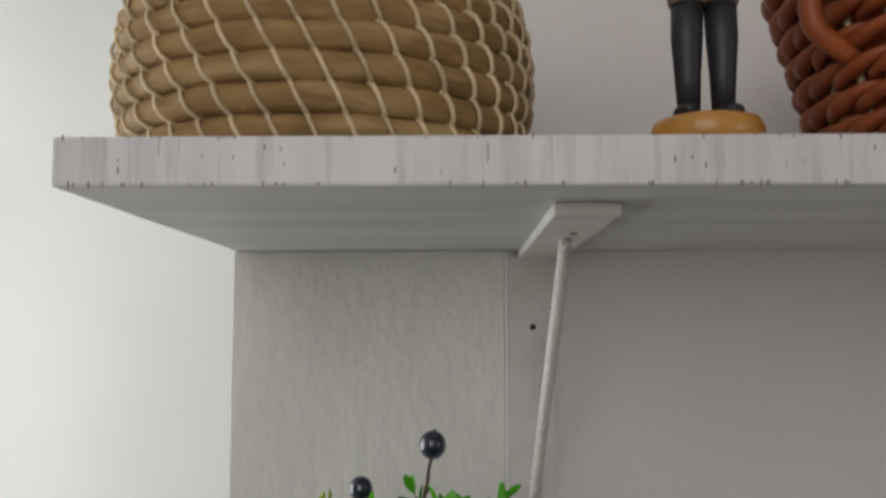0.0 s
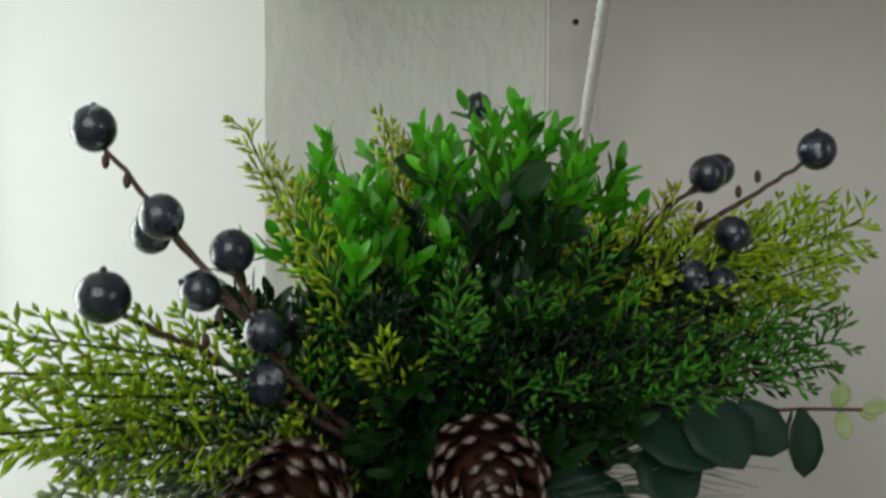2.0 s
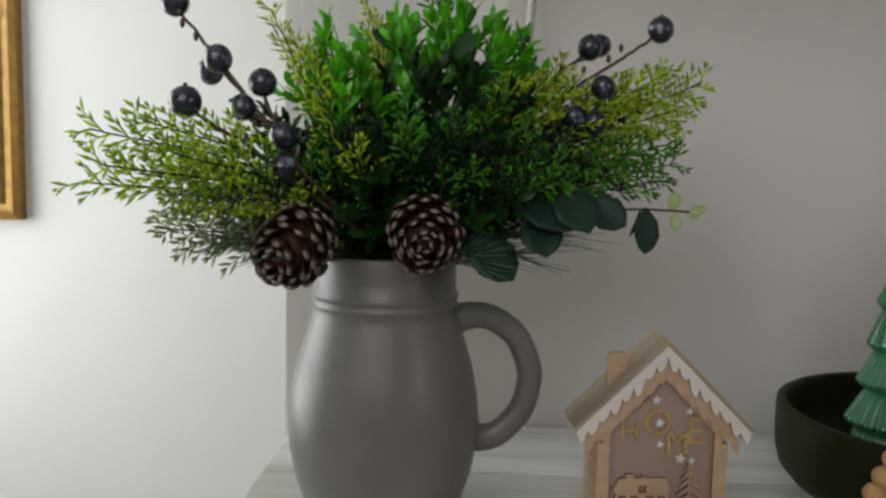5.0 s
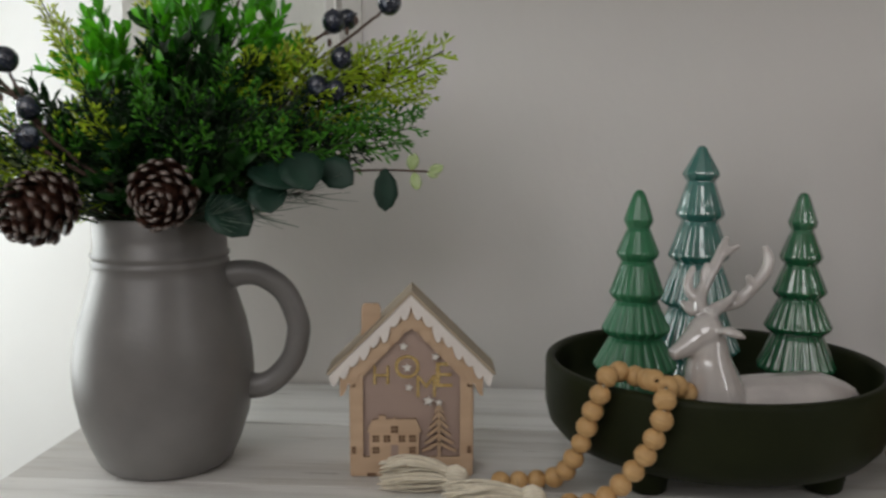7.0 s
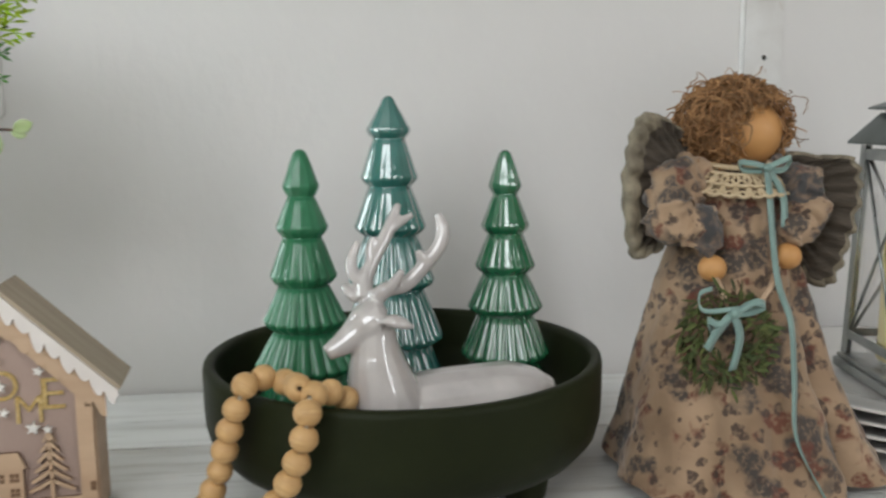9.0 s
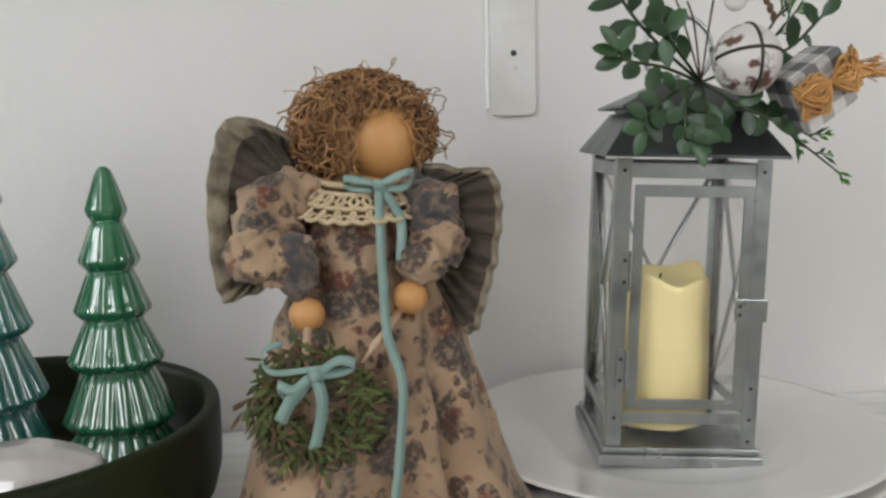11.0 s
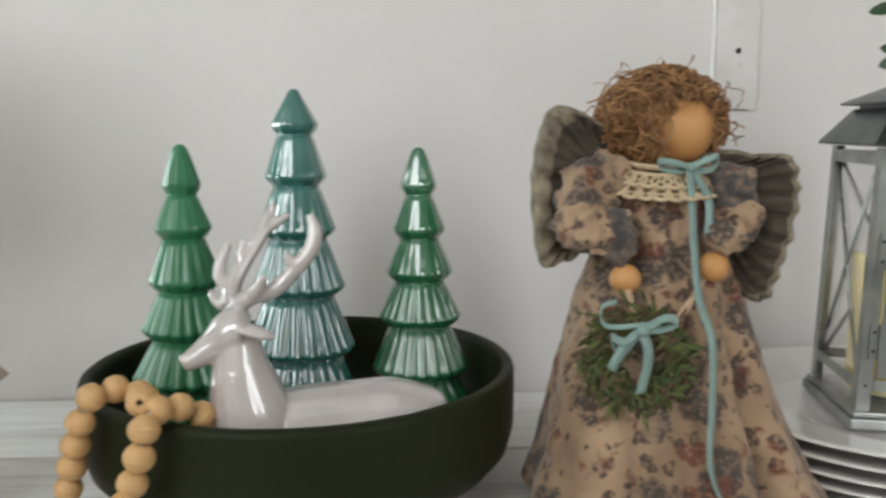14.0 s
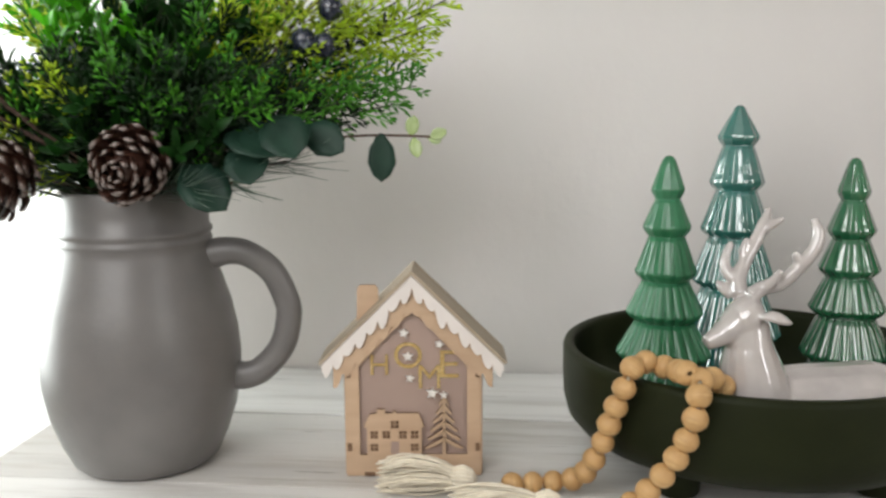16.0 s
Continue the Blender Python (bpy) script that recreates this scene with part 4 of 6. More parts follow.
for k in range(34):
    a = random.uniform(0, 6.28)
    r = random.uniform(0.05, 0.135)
    cedar((JX + r * math.cos(a) * 1.15, JY + 0.9 * r * math.sin(a), random.uniform(1.30, 1.39)), ("cedar_dark_shaded", "cedar_dark_shaded"), 0.2, 0.045, tips=2, from_t=0.15)
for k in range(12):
    cedar((random.uniform(-0.11, 0.12), random.uniform(0.47, 0.53), random.uniform(1.34, 1.39)), ("cedar_dark_shaded", "cedar"), 0.15, 0.042, tips=0.75, from_t=0.15)


def needles(tip, count, spread, material, name="pine_spray"):
    path = stem_path(tip, 0.12)
    bm = bmesh.new()
    tube(bm, path, 0.0014, 5, mi=1)
    n = len(path)
    for i in range(count):
        q = random.uniform(0.25, 1) * (n - 1)
        j = min(int(q), n - 2)
        p = path[j].lerp(path[j + 1], q - j)
        d = (path[j + 1] - path[j]).normalized()
        side = Matrix.Rotation(random.random() * 6.28, 3, d) @ d.orthogonal().normalized()
        e = p + (d + side * random.uniform(0.15, spread)).normalized() * random.uniform(0.04, 0.075)
        tube(bm, [p, p.lerp(e, 0.5) + Vector((0, 0, -0.0015)), e], [0.0005, 0.0005, 0.0002], 3, caps=False)
    part(name, bm, [material, M["stem"]], bouquet)


for tip in ((-0.130, 0.430, 1.282), (-0.150, 0.420, 1.290), (-0.165, 0.420, 1.300)):
    needles(tip, 55, 0.5, M["needle"])
for tip in ((0.100, 0.520, 1.290), (0.125, 0.540, 1.292), (0.085, 0.505, 1.275), (0.050, 0.490, 1.275)):
    needles(tip, 60, 0.45, M["needle"])


def berry_twig(points, berries, buds=()):
    """A knobbly brown twig with side twigs, each ending in a berry."""
    bm = bmesh.new()
    pts = smooth_path(points, 6)
    pts = [p + Vector([random.uniform(-0.0008, 0.0008) for _ in range(3)]) for p in pts]
    tube(bm, pts, [0.0024 - 0.001 * i / len(pts) for i in range(len(pts))], 7)
    for b, r, joint in berries:
        b, j = Vector(b), Vector(points[joint])
        if (b - Vector(points[-1])).length > 0.004:
            tube(bm, smooth_path([j, j.lerp(b, 0.5) + Vector((0.003, 0, -0.003)), b], 5), 0.0014, 6)
    for p in buds:
        ball(bm, p, 0.003, 8, 6, (0.8, 0.8, 1.5))
    twig = part("berry_twig", bm, M["stem"], bouquet)
    for b, r, joint in berries:
        bb = bmesh.new()
        ball(bb, b, r, 22, 14, (1, 1, random.uniform(0.98, 1.1)))
        tip = Vector(b) + (Vector(b) - Vector(points[joint])).normalized() * r
        ball(bb, tip, 0.0022, 8, 5)
        part("berry", bb, M["berry"], twig)


A0 = (-0.050, 0.545, 1.275)
berry_twig([A0, (-0.110, 0.480, 1.345), (-0.145, 0.465, 1.395), (-0.183, 0.458, 1.440), (-0.196, 0.457, 1.460), (-0.219, 0.454, 1.487)],
           [((-0.219, 0.454, 1.492), 0.0125, 5), ((-0.180, 0.450, 1.443), 0.0125, 2), ((-0.191, 0.465, 1.434), 0.0115, 3)], [(-0.213, 0.455, 1.474), (-0.201, 0.455, 1.463)])
berry_twig([A0, (-0.115, 0.490, 1.345), (-0.130, 0.470, 1.385), (-0.140, 0.462, 1.405), (-0.142, 0.458, 1.420)],
           [((-0.142, 0.455, 1.424), 0.0125, 4), ((-0.159, 0.452, 1.402), 0.0118, 2), ((-0.126, 0.463, 1.378), 0.0120, 1), ((-0.124, 0.455, 1.350), 0.0125, 1)], [(-0.133, 0.466, 1.395), (-0.150, 0.458, 1.388)])
berry_twig([A0, (-0.115, 0.470, 1.335), (-0.150, 0.440, 1.368), (-0.175, 0.415, 1.386), (-0.191, 0.398, 1.400)], [((-0.191, 0.398, 1.403), 0.0135, 4)], [(-0.152, 0.438, 1.376), (-0.160, 0.430, 1.372)])
B0 = (0.000, 0.560, 1.280)
berry_twig([B0, (0.095, 0.570, 1.380), (0.125, 0.575, 1.420), (0.150, 0.570, 1.440), (0.190, 0.560, 1.466), (0.219, 0.553, 1.486)],
           [((0.219, 0.553, 1.489), 0.0125, 5), ((0.167, 0.560, 1.434), 0.0120, 3)], [(0.183, 0.560, 1.472), (0.172, 0.565, 1.462)])
berry_twig([B0, (0.085, 0.575, 1.380), (0.110, 0.580, 1.420), (0.118, 0.580, 1.440), (0.140, 0.582, 1.460), (0.155, 0.581, 1.470)],
           [((0.155, 0.579, 1.474), 0.0125, 5), ((0.166, 0.594, 1.478), 0.0120, 4), ((0.140, 0.560, 1.405), 0.0120, 2), ((0.160, 0.560, 1.400), 0.0115, 2)], [(0.112, 0.578, 1.432), (0.128, 0.58, 1.455), (0.150, 0.58, 1.452)])
C0 = (-0.020, 0.600, 1.300)
berry_twig([C0, (-0.015, 0.700, 1.420), (-0.008, 0.745, 1.495), (-0.002, 0.760, 1.535)], [((-0.001, 0.761, 1.543), 0.0125, 3), ((-0.067, 0.760, 1.503), 0.011, 1), ((-0.029, 0.760, 1.484), 0.0115, 1)], [(-0.006, 0.75, 1.505)])


def cone_mesh():
    """One woody scale, thick at its tip, with a frosted lip."""
    bm = bmesh.new()
    rows = []
    for t, w, th, lift in ((0.0, 0.25, 0.5, 0.0), (0.45, 0.75, 0.7, 0.0), (0.8, 1.0, 1.0, 0.10), (1.0, 0.62, 1.5, 0.28), (1.08, 0.30, 0.9, 0.42)):
        x = 0.0085 * w
        rows.append([bm.verts.new((s * x, 0.002 * th * q + 0.006 * lift, 0.019 * t)) for s, q in ((-1, 0.2), (0, 0.9), (1, 0.2), (0, -0.7))])
    for i, (a, b) in enumerate(zip(rows, rows[1:])):
        for k in range(4):
            bm.faces.new((a[k], a[(k + 1) % 4], b[(k + 1) % 4], b[k])).material_index = 1 if i >= 3 else 0
    bm.faces.new(rows[0])
    bm.faces.new(rows[-1]).material_index = 1
    return finish(bm, "scale", [M["cone"], M["cone_tip"]])


SCALE = cone_mesh()


def pine_cone(at, axis, r=0.035, length=0.072):
    turn = Matrix.Translation(at) @ basis(axis)
    bm = lathe(bmesh.new(), [(0.0, -length * 0.5)] + [(r * 0.55 * math.sin(math.pi * (0.08 + 0.84 * t)) ** 0.7, length * (t - 0.5)) for t in (0.05, 0.2, 0.4, 0.6, 0.8, 0.95)] + [(0.0, length * 0.5)], 20)
    bm.transform(turn)
    cone = part("pine_cone", bm, M["cone"], bouquet, "brown pine cone with frosted scale tips")
    count = 84
    for i in range(count):
        t = (i + 0.5) / count
        a = i * 2.39996
        rad = r * math.sin(math.pi * (0.10 + 0.84 * t)) ** 0.65
        z = length * (t - 0.5) * 0.92
        lean = 0.55 + 0.75 * t
        d = Vector((math.cos(a) * math.cos(lean * 0.9), math.sin(a) * math.cos(lean * 0.9), math.sin(lean * 0.9))).normalized()
        size = (0.70 + 0.45 * math.sin(math.pi * (0.15 + 0.75 * t))) * random.uniform(0.92, 1.08)
        p = Vector((math.cos(a), math.sin(a), 0)) * (rad - 0.017 * size) + Vector((0, 0, z - 0.002))
        s = Vector((-math.sin(a), math.cos(a), 0))
        q = d.cross(s)
        m = Matrix((s, q, d)).transposed().to_4x4() @ pose(0, 0, 0, random.uniform(-14, 14), random.uniform(-10, 10), random.uniform(-12, 12))
        ob = new("scale", SCALE)
        ob.parent = cone
        ob.matrix_basis = turn @ Matrix.Translation(p) @ m @ Matrix.Scale(size, 4)


pine_cone((-0.110, 0.452, 1.284), (-0.30, -0.85, -0.45), 0.0415, 0.078)
pine_cone((0.000, 0.484, 1.294), (0.12, -0.95, -0.22), 0.0395, 0.070)


def eucalyptus():
    bm = bmesh.new()
    pts = smooth_path([(0.0, 0.55, 1.275), (0.07, 0.53, 1.305), (0.14, 0.545, 1.312), (0.205, 0.558, 1.316), (0.266, 0.569, 1.314)], 6)
    tube(bm, pts, 0.0013, 6)
    twig = part("eucalyptus_twig", bm, M["stem"], bouquet)
    for p, d, up, ln, w, k in (((0.213, 0.557, 1.318), (0.05, -0.25, -1), (0.3, -1, 0.2), 0.046, 0.027, "eucalyptus"), ((0.208, 0.560, 1.316), (-0.15, 0.2, -0.9), (0.8, -0.5, 0), 0.03, 0.016, "eucalyptus"),
                               ((0.240, 0.565, 1.315), (0.2, -0.2, 1), (0, -1, 0), 0.020, 0.014, "frost"), ((0.243, 0.566, 1.314), (0.2, -0.2, -1), (0, -1, 0), 0.020, 0.013, "frost"),
                               ((0.258, 0.568, 1.314), (1, -0.3, 0.35), (0, -1, 0), 0.018, 0.012, "frost"), ((0.256, 0.568, 1.314), (1, -0.2, -0.35), (0, -1, 0), 0.014, 0.009, "frost"),
                               ((0.085, 0.500, 1.325), (0.9, -0.5, -0.35), (0.1, -0.6, 0.9), 0.060, 0.050, "eucalyptus"), ((0.125, 0.505, 1.335), (0.6, -0.7, -0.75), (0.3, -1, 0.4), 0.052, 0.046, "eucalyptus"),
                               ((0.100, 0.495, 1.310), (0.3, -0.7, -0.7), (0.2, -1, 0.3), 0.045, 0.040, "eucalyptus"), ((0.150, 0.520, 1.325), (0.9, -0.4, -0.5), (0, -1, 0.3), 0.045, 0.034, "eucalyptus"),
                               ((0.040, 0.500, 1.290), (0.8, -0.35, -0.6), (0.1, -0.8, 0.6), 0.060, 0.046, "eucalyptus"),
                               ((0.020, 0.540, 1.455), (0.5, -0.3, 0.6), (0, -0.8, 0.6), 0.034, 0.026, "boxwood_shaded"), ((-0.030, 0.560, 1.465), (-0.7, -0.4, 0.5), (0, -0.7, 0.7), 0.036, 0.026, "boxwood_shaded")):
        bl = bmesh.new()
        leaf(bl, p, d, up, ln, w, 0, 0.10, 0.12)
        bmesh.ops.subdivide_edges(bl, edges=bl.edges[:], cuts=1, use_grid_fill=True, smooth=0.6)
        ob = part("broad_leaf", bl, M[k], twig)
        md = ob.modifiers.new("thickness", "SOLIDIFY")
        md.thickness = 0.0007


eucalyptus()


# ---- little wooden house ----
def prism(bm, outline, y0, y1, mi=0, side_mi=None):
    """A plate cut to an outline in x and z, from y0 (front) to y1; holes are left out by building it in pieces."""
    a = [bm.verts.new((x, y0, z)) for x, z in outline]
    b = [bm.verts.new((x, y1, z)) for x, z in outline]
    bm.faces.new(a).material_index = mi
    bm.faces.new(b[::-1]).material_index = mi
    for i in range(len(a)):
        j = (i + 1) % len(a)
        bm.faces.new((a[i], b[i], b[j], a[j])).material_index = mi if side_mi is None else side_mi
    return bm


def star_outline(x, z, r, turn=0.0):
    return [(x + q * math.sin(a + turn), z + q * math.cos(a + turn)) for k in range(10) for a, q in ((math.pi * k / 5, r if k % 2 == 0 else r * 0.42),)]


def little_house():
    ob = thing("wooden_house", "small laser-cut plywood house with a snowy roof edge", "ornament", (0.241, 0.553, TABLE_Z), 5.5)
    w, eave, top = 0.0665, 0.118, 0.182
    # frame plate round the opening, in four pieces, with dark burnt edges
    pl = [M["ply"], M["ply_dark"]]
    bm = bmesh.new()
    prism(bm, [(-w, 0.0), (w, 0.0), (w, 0.022), (-w, 0.022)], 0, 0.003, 0, 1)
    prism(bm, [(-w, 0.022), (-0.053, 0.022), (-0.053, 0.112), (-w, eave)], 0, 0.003, 0, 1)
    prism(bm, [(0.053, 0.022), (w, 0.022), (w, eave), (0.053, 0.112)], 0, 0.003, 0, 1)
    prism(bm, [(-w, eave), (-0.053, 0.112), (-0.002, 0.166), (0.002, 0.166), (0.053, 0.112), (w, eave), (0, top)], 0, 0.003, 0, 1)
    part("front_plate", bm, pl, ob, "pale plywood front with burnt edges", smooth=False)
    part("back_panel", prism(bmesh.new(), [(-0.058, 0.014), (0.058, 0.014), (0.058, 0.118), (0, 0.174), (-0.058, 0.118)], 0.0045, 0.007), M["ply_back"], ob, "mauve-brown inner panel", smooth=False)
    for s in (-1, 1):
        bm = box(bmesh.new(), s * w - 0.0015, s * w + 0.0015, 0.0032, 0.050, 0.001, eave - 0.002, 0.0004)
        part("side_wall", bm, M["ply"], ob, smooth=False)
    part("back_plate", prism(bmesh.new(), [(-w, 0), (w, 0), (w, eave), (0, top), (-w, eave)], 0.0502, 0.053, 0, 1), pl, ob, smooth=False)
    # joints of the side walls show as dark tabs
    for x, z in ((-0.0632, 0.105), (0.0632, 0.105), (-0.0632, 0.030), (0.0632, 0.030)):
        part("joint", box(bmesh.new(), x - 0.0022, x + 0.0022, -0.0008, 0.001, z - 0.004, z + 0.004), M["ply_dark"], ob, "dark burnt tab joint", smooth=False)
    for x in (-0.044, 0.040):
        part("joint", box(bmesh.new(), x - 0.005, x + 0.005, -0.0008, 0.001, 0.0, 0.004), M["ply_dark"], ob, "dark burnt tab joint", smooth=False)
    # roof boards
    for s in (-1, 1):
        bm = bmesh.new()
        a, b = Vector((0.0, 0, 0.2035)), Vector((s * 0.0895, 0, 0.115))
        n = Vector((s * (0.2035 - 0.115), 0, 0.0895)).normalized() * 0.0032
        prism(bm, [(a.x, a.z), (b.x, b.z), (b.x + n.x, b.z + n.z), (a.x, a.z + 0.0046)], -0.006, 0.056)
        part("roof_board", bm, M["roof"], ob, "grey-brown roof board", smooth=False)
    # snowy gable trim with hanging scallops
    bm = bmesh.new()
    drip = (0.010, 0.006, 0.013, 0.007, 0.010, 0.006, 0.009, 0.006)
    for s in (-1, 1):
        n = 64
        top_l, low_l = [], []
        for i in range(n + 1):
            t = i / n
            x, z = s * 0.0885 * t, 0.2025 - 0.0875 * t
            q = t * 8
            d = 0.0085 + 0.8 * drip[min(7, int(q))] * max(0.0, math.cos(math.pi * (q - int(q) - 0.5))) ** 0.7
            if t > 0.97:
                d *= 0.6
            top_l.append((x, z))
            low_l.append((x, z - d * 1.25))
        for i in range(n):
            vs = [top_l[i], top_l[i + 1], low_l[i + 1], low_l[i]]
            f = [bm.verts.new((x, -0.0052, z)) for x, z in vs]
            g = [bm.verts.new((x, -0.0022, z)) for x, z in vs]
            bm.faces.new(f)
            bm.faces.new((f[2], f[3], g[3], g[2])).material_index = 1
            bm.faces.new((f[0], f[1], g[1], g[0]))
    part("snow_trim", bm, [M["snow"], M["ply_dark"]], ob, "white painted scalloped snow edge", smooth=False)
    bm = bmesh.new()
    for s in (-1, 1):
        n = 64
        for i in range(n):
            vs = []
            for t in (i / n, (i + 1) / n):
                q = t * 6.5 + 0.3
                d = 0.026 + 0.008 * abs(math.sin(math.pi * q)) ** 0.8
                vs.append(((s * 0.078 * t, 0.2000 - 0.0915 * t * 0.843), (s * 0.078 * t, 0.2000 - 0.0915 * t * 0.843 - d)))
            f = [bm.verts.new((x, -0.0019, z)) for x, z in (vs[0][0], vs[1][0], vs[1][1], vs[0][1])]
            g = [bm.verts.new((x, -0.0004, z)) for x, z in (vs[0][0], vs[1][0], vs[1][1], vs[0][1])]
            bm.faces.new(f)
            bm.faces.new((f[2], f[3], g[3], g[2])).material_index = 1
    part("inner_trim", bm, pl, ob, "plywood icicle edge", smooth=False)
    # chimney
    bm = bmesh.new()
    prism(bm, [(-0.056, 0.136), (-0.034, 0.156), (-0.034, 0.186), (-0.037, 0.190), (-0.052, 0.190), (-0.055, 0.186)], 0.018, 0.021, 0, 1)
    part("chimney", bm, pl, ob, smooth=False)
    # village house cut from plywood, with openings as recessed dark windows
    bm = prism(bmesh.new(), [(-0.046, 0.020), (0.008, 0.020), (0.008, 0.050), (0.011, 0.051), (0.005, 0.065), (-0.017, 0.065), (-0.018, 0.068), (-0.021, 0.065), (-0.028, 0.065), (-0.028, 0.069), (-0.036, 0.069), (-0.036, 0.065), (-0.043, 0.064), (-0.049, 0.051), (-0.046, 0.050)], -0.0012, 0.0022, 0, 1)
    part("cottage_cutout", bm, pl, ob, smooth=False)
    for x, z, a, b in ((-0.039, 0.043, 0.0040, 0.0042), (-0.027, 0.043, 0.0040, 0.0042), (-0.0105, 0.043, 0.0040, 0.0042), (0.001, 0.043, 0.0040, 0.0042), (-0.039, 0.030, 0.0040, 0.0040), (0.001, 0.030, 0.0040, 0.0040), (-0.0185, 0.0535, 0.0042, 0.0042)):
        for sx, sz in ((-1, -1), (1, -1), (-1, 1), (1, 1)):
            bm = box(bmesh.new(), x + sx * a / 2 - a * 0.42, x + sx * a / 2 + a * 0.42, -0.0016, -0.0005, z + sz * b / 2 - b * 0.42, z + sz * b / 2 + b * 0.42)
            part("cottage_pane", bm, M["ply_dark"], ob, "small dark cut-out pane", smooth=False)
    part("cottage_door", box(bmesh.new(), -0.0225, -0.0145, -0.0016, -0.0005, 0.0235, 0.036), M["ply_back"], ob, smooth=False)
    # fir tree cut-out
    bm = bmesh.new()
    cx = 0.030
    for k in range(6):
        z = 0.030 + 0.0088 * k
        r = 0.0190 - 0.0028 * k
        for s in (-1, 1):
            outline = [(cx, z + 0.010), (cx + s * r * 0.55, z + 0.004), (cx + s * r, z - 0.0005), (cx + s * r * 0.95, z - 0.0028), (cx + s * r * 0.5, z + 0.0005), (cx, z + 0.0060)]
            prism(bm, outline if s > 0 else outline[::-1], -0.0004, 0.0030, 0, 1)
    box(bm, cx - 0.0016, cx + 0.0016, -0.0004, 0.003, 0.020, 0.082, mi=0)
    part("fir_cutout", bm, pl, ob, smooth=False)
    for x, z, r, turn in ((-0.0085, 0.146, 0.0052, 0.1), (-0.0045, 0.1225, 0.0056, 0.0), (0.0185, 0.0855, 0.0062, 0.15), (0.026, 0.1345, 0.0045, 0.3), (-0.003, 0.1005, 0.0045, 0.2), (cx, 0.0835, 0.0042, 0.0)):
        part("star", prism(bmesh.new(), star_outline(x, z, r, turn), -0.0022, 0.0010), M["star"], ob, "white wooden star", smooth=False)
    for ch, x, z, size, sx in (("H", -0.0440, 0.1030, 0.0300, 1.0), ("O", -0.0200, 0.1100, 0.0370, 1.0), ("M", 0.0030, 0.0890, 0.0350, 0.95), ("E", 0.0230, 0.1000, 0.0400, 1.15)):
        cu = bpy.data.curves.new("letter", "FONT")
        cu.body, cu.size, cu.extrude, cu.bevel_depth, cu.offset = ch, size, 0.0008, 0.0002, -0.0004
        lt = new("letter", cu)
        lt.data.materials.append(M["gold"])
        lt.parent = ob
        lt.matrix_basis = Matrix.Translation((x, 0.0030, z)) @ pose(0, 0, 0, 90) @ Matrix.Diagonal((sx, 1, 1, 1))
        lt["label"] = "gold glitter letter"
    return ob


little_house()


# ---- bowl with ceramic trees and deer ----
BX, BY, BR = 0.579, 0.637, 0.189
BOWL_FLOOR = TABLE_Z + 0.050


def bowl():
    ob = thing("bowl", "large round dark olive green bowl on stubby feet", "bowl", (BX, BY, TABLE_Z))
    prof = ((0, 0.022), (0.120, 0.022), (0.150, 0.025), (0.172, 0.034), (0.184, 0.048), (0.1885, 0.065), (0.1895, 0.085), (0.1895, 0.113), (0.1885, 0.1175), (0.186, 0.1195),
            (0.181, 0.1195), (0.1785, 0.1175), (0.1775, 0.112), (0.1770, 0.085), (0.174, 0.066), (0.163, 0.055), (0.145, 0.0505), (0, 0.0495))
    part("shell", lathe(bmesh.new(), prof, 128), M["bowl"], ob)
    for k in range(4):
        a = radians(-40 + 90 * k)
        bm = lathe(bmesh.new(), ((0, 0.0), (0.017, 0.0), (0.020, 0.003), (0.023, 0.02), (0.025, 0.036), (0, 0.036)), 28, (0.132 * math.cos(a), 0.132 * math.sin(a), 0))
        part("foot", bm, M["bowl"], ob)


bowl()


def fir(name, at, tiers, tip, material, flutes, label, base):
    """Stacked fluted tiers of a glazed ceramic tree; tiers: height of the lower edge over the base, radius."""
    prof = [(0.0, tip), (0.0035, tip - 0.0008), (0.0062, tip - 0.004)]
    r_in = 0.0078
    z_top = tip - 0.008
    for i, (zb, r) in enumerate(tiers):
        rim = zb + 0.0062
        for t in (0.0, 0.15, 0.35, 0.55, 0.75, 0.92):
            prof.append((r_in + (r * 0.985 - r_in) * t ** 0.95, z_top - (z_top - rim) * t))
        prof += [(r, rim - 0.0002), (r * 0.995, rim - 0.0022), (r * 0.955, rim - 0.0046), (r * 0.87, rim - 0.0074), (r * 0.80, rim - 0.0092)]
        r_in = max(r * 0.745, 0.010)
        z_top = zb - 0.0045
        prof.append((r_in, z_top))
    prof += [(r_in, 0.0), (0.0, 0.0)]
    tops = [tip] + [zb for zb, _ in tiers]

    def shape(a, r, z):
        k = next((i for i, (zb, _) in enumerate(tiers) if z >= zb - 0.0040), len(tiers) - 1)
        up, low = tops[k], tiers[k][0]
        t = min(1.0, max(0.0, (up - z) / (up - low)))
        if k < 1:
            m = 12
            seg = 2 * math.pi / m
            q = (a % seg) - seg / 2
            flat = math.cos(seg / 2) / math.cos(q)
            return r * (1 + (flat - 1) * min(1, 0.4 + t)) * (1 - 0.012 * t * (1 - abs(math.cos(a * m / 2))))
        deep = (0.0, 0.020, 0.045, 0.105, 0.115, 0.115)[k]
        m = flutes if k > 2 else 16
        w = abs(math.cos(a * m / 2))
        seg = 2 * math.pi / m
        q = ((a + seg / 2) % seg) - seg / 2
        flat = 1.0 if k > 2 else math.cos(seg / 2) / math.cos(seg / 2 - abs(q))
        return r * flat * (1 - deep * min(1.0, 0.25 + t) * (1 - w ** 0.55))

    bm = lathe(bmesh.new(), prof, 240, shape=shape)
    ob = solid(name, bm, material, label, "ornament", "ceramic trees in the bowl")
    ob.location = (*at, base)
    return ob


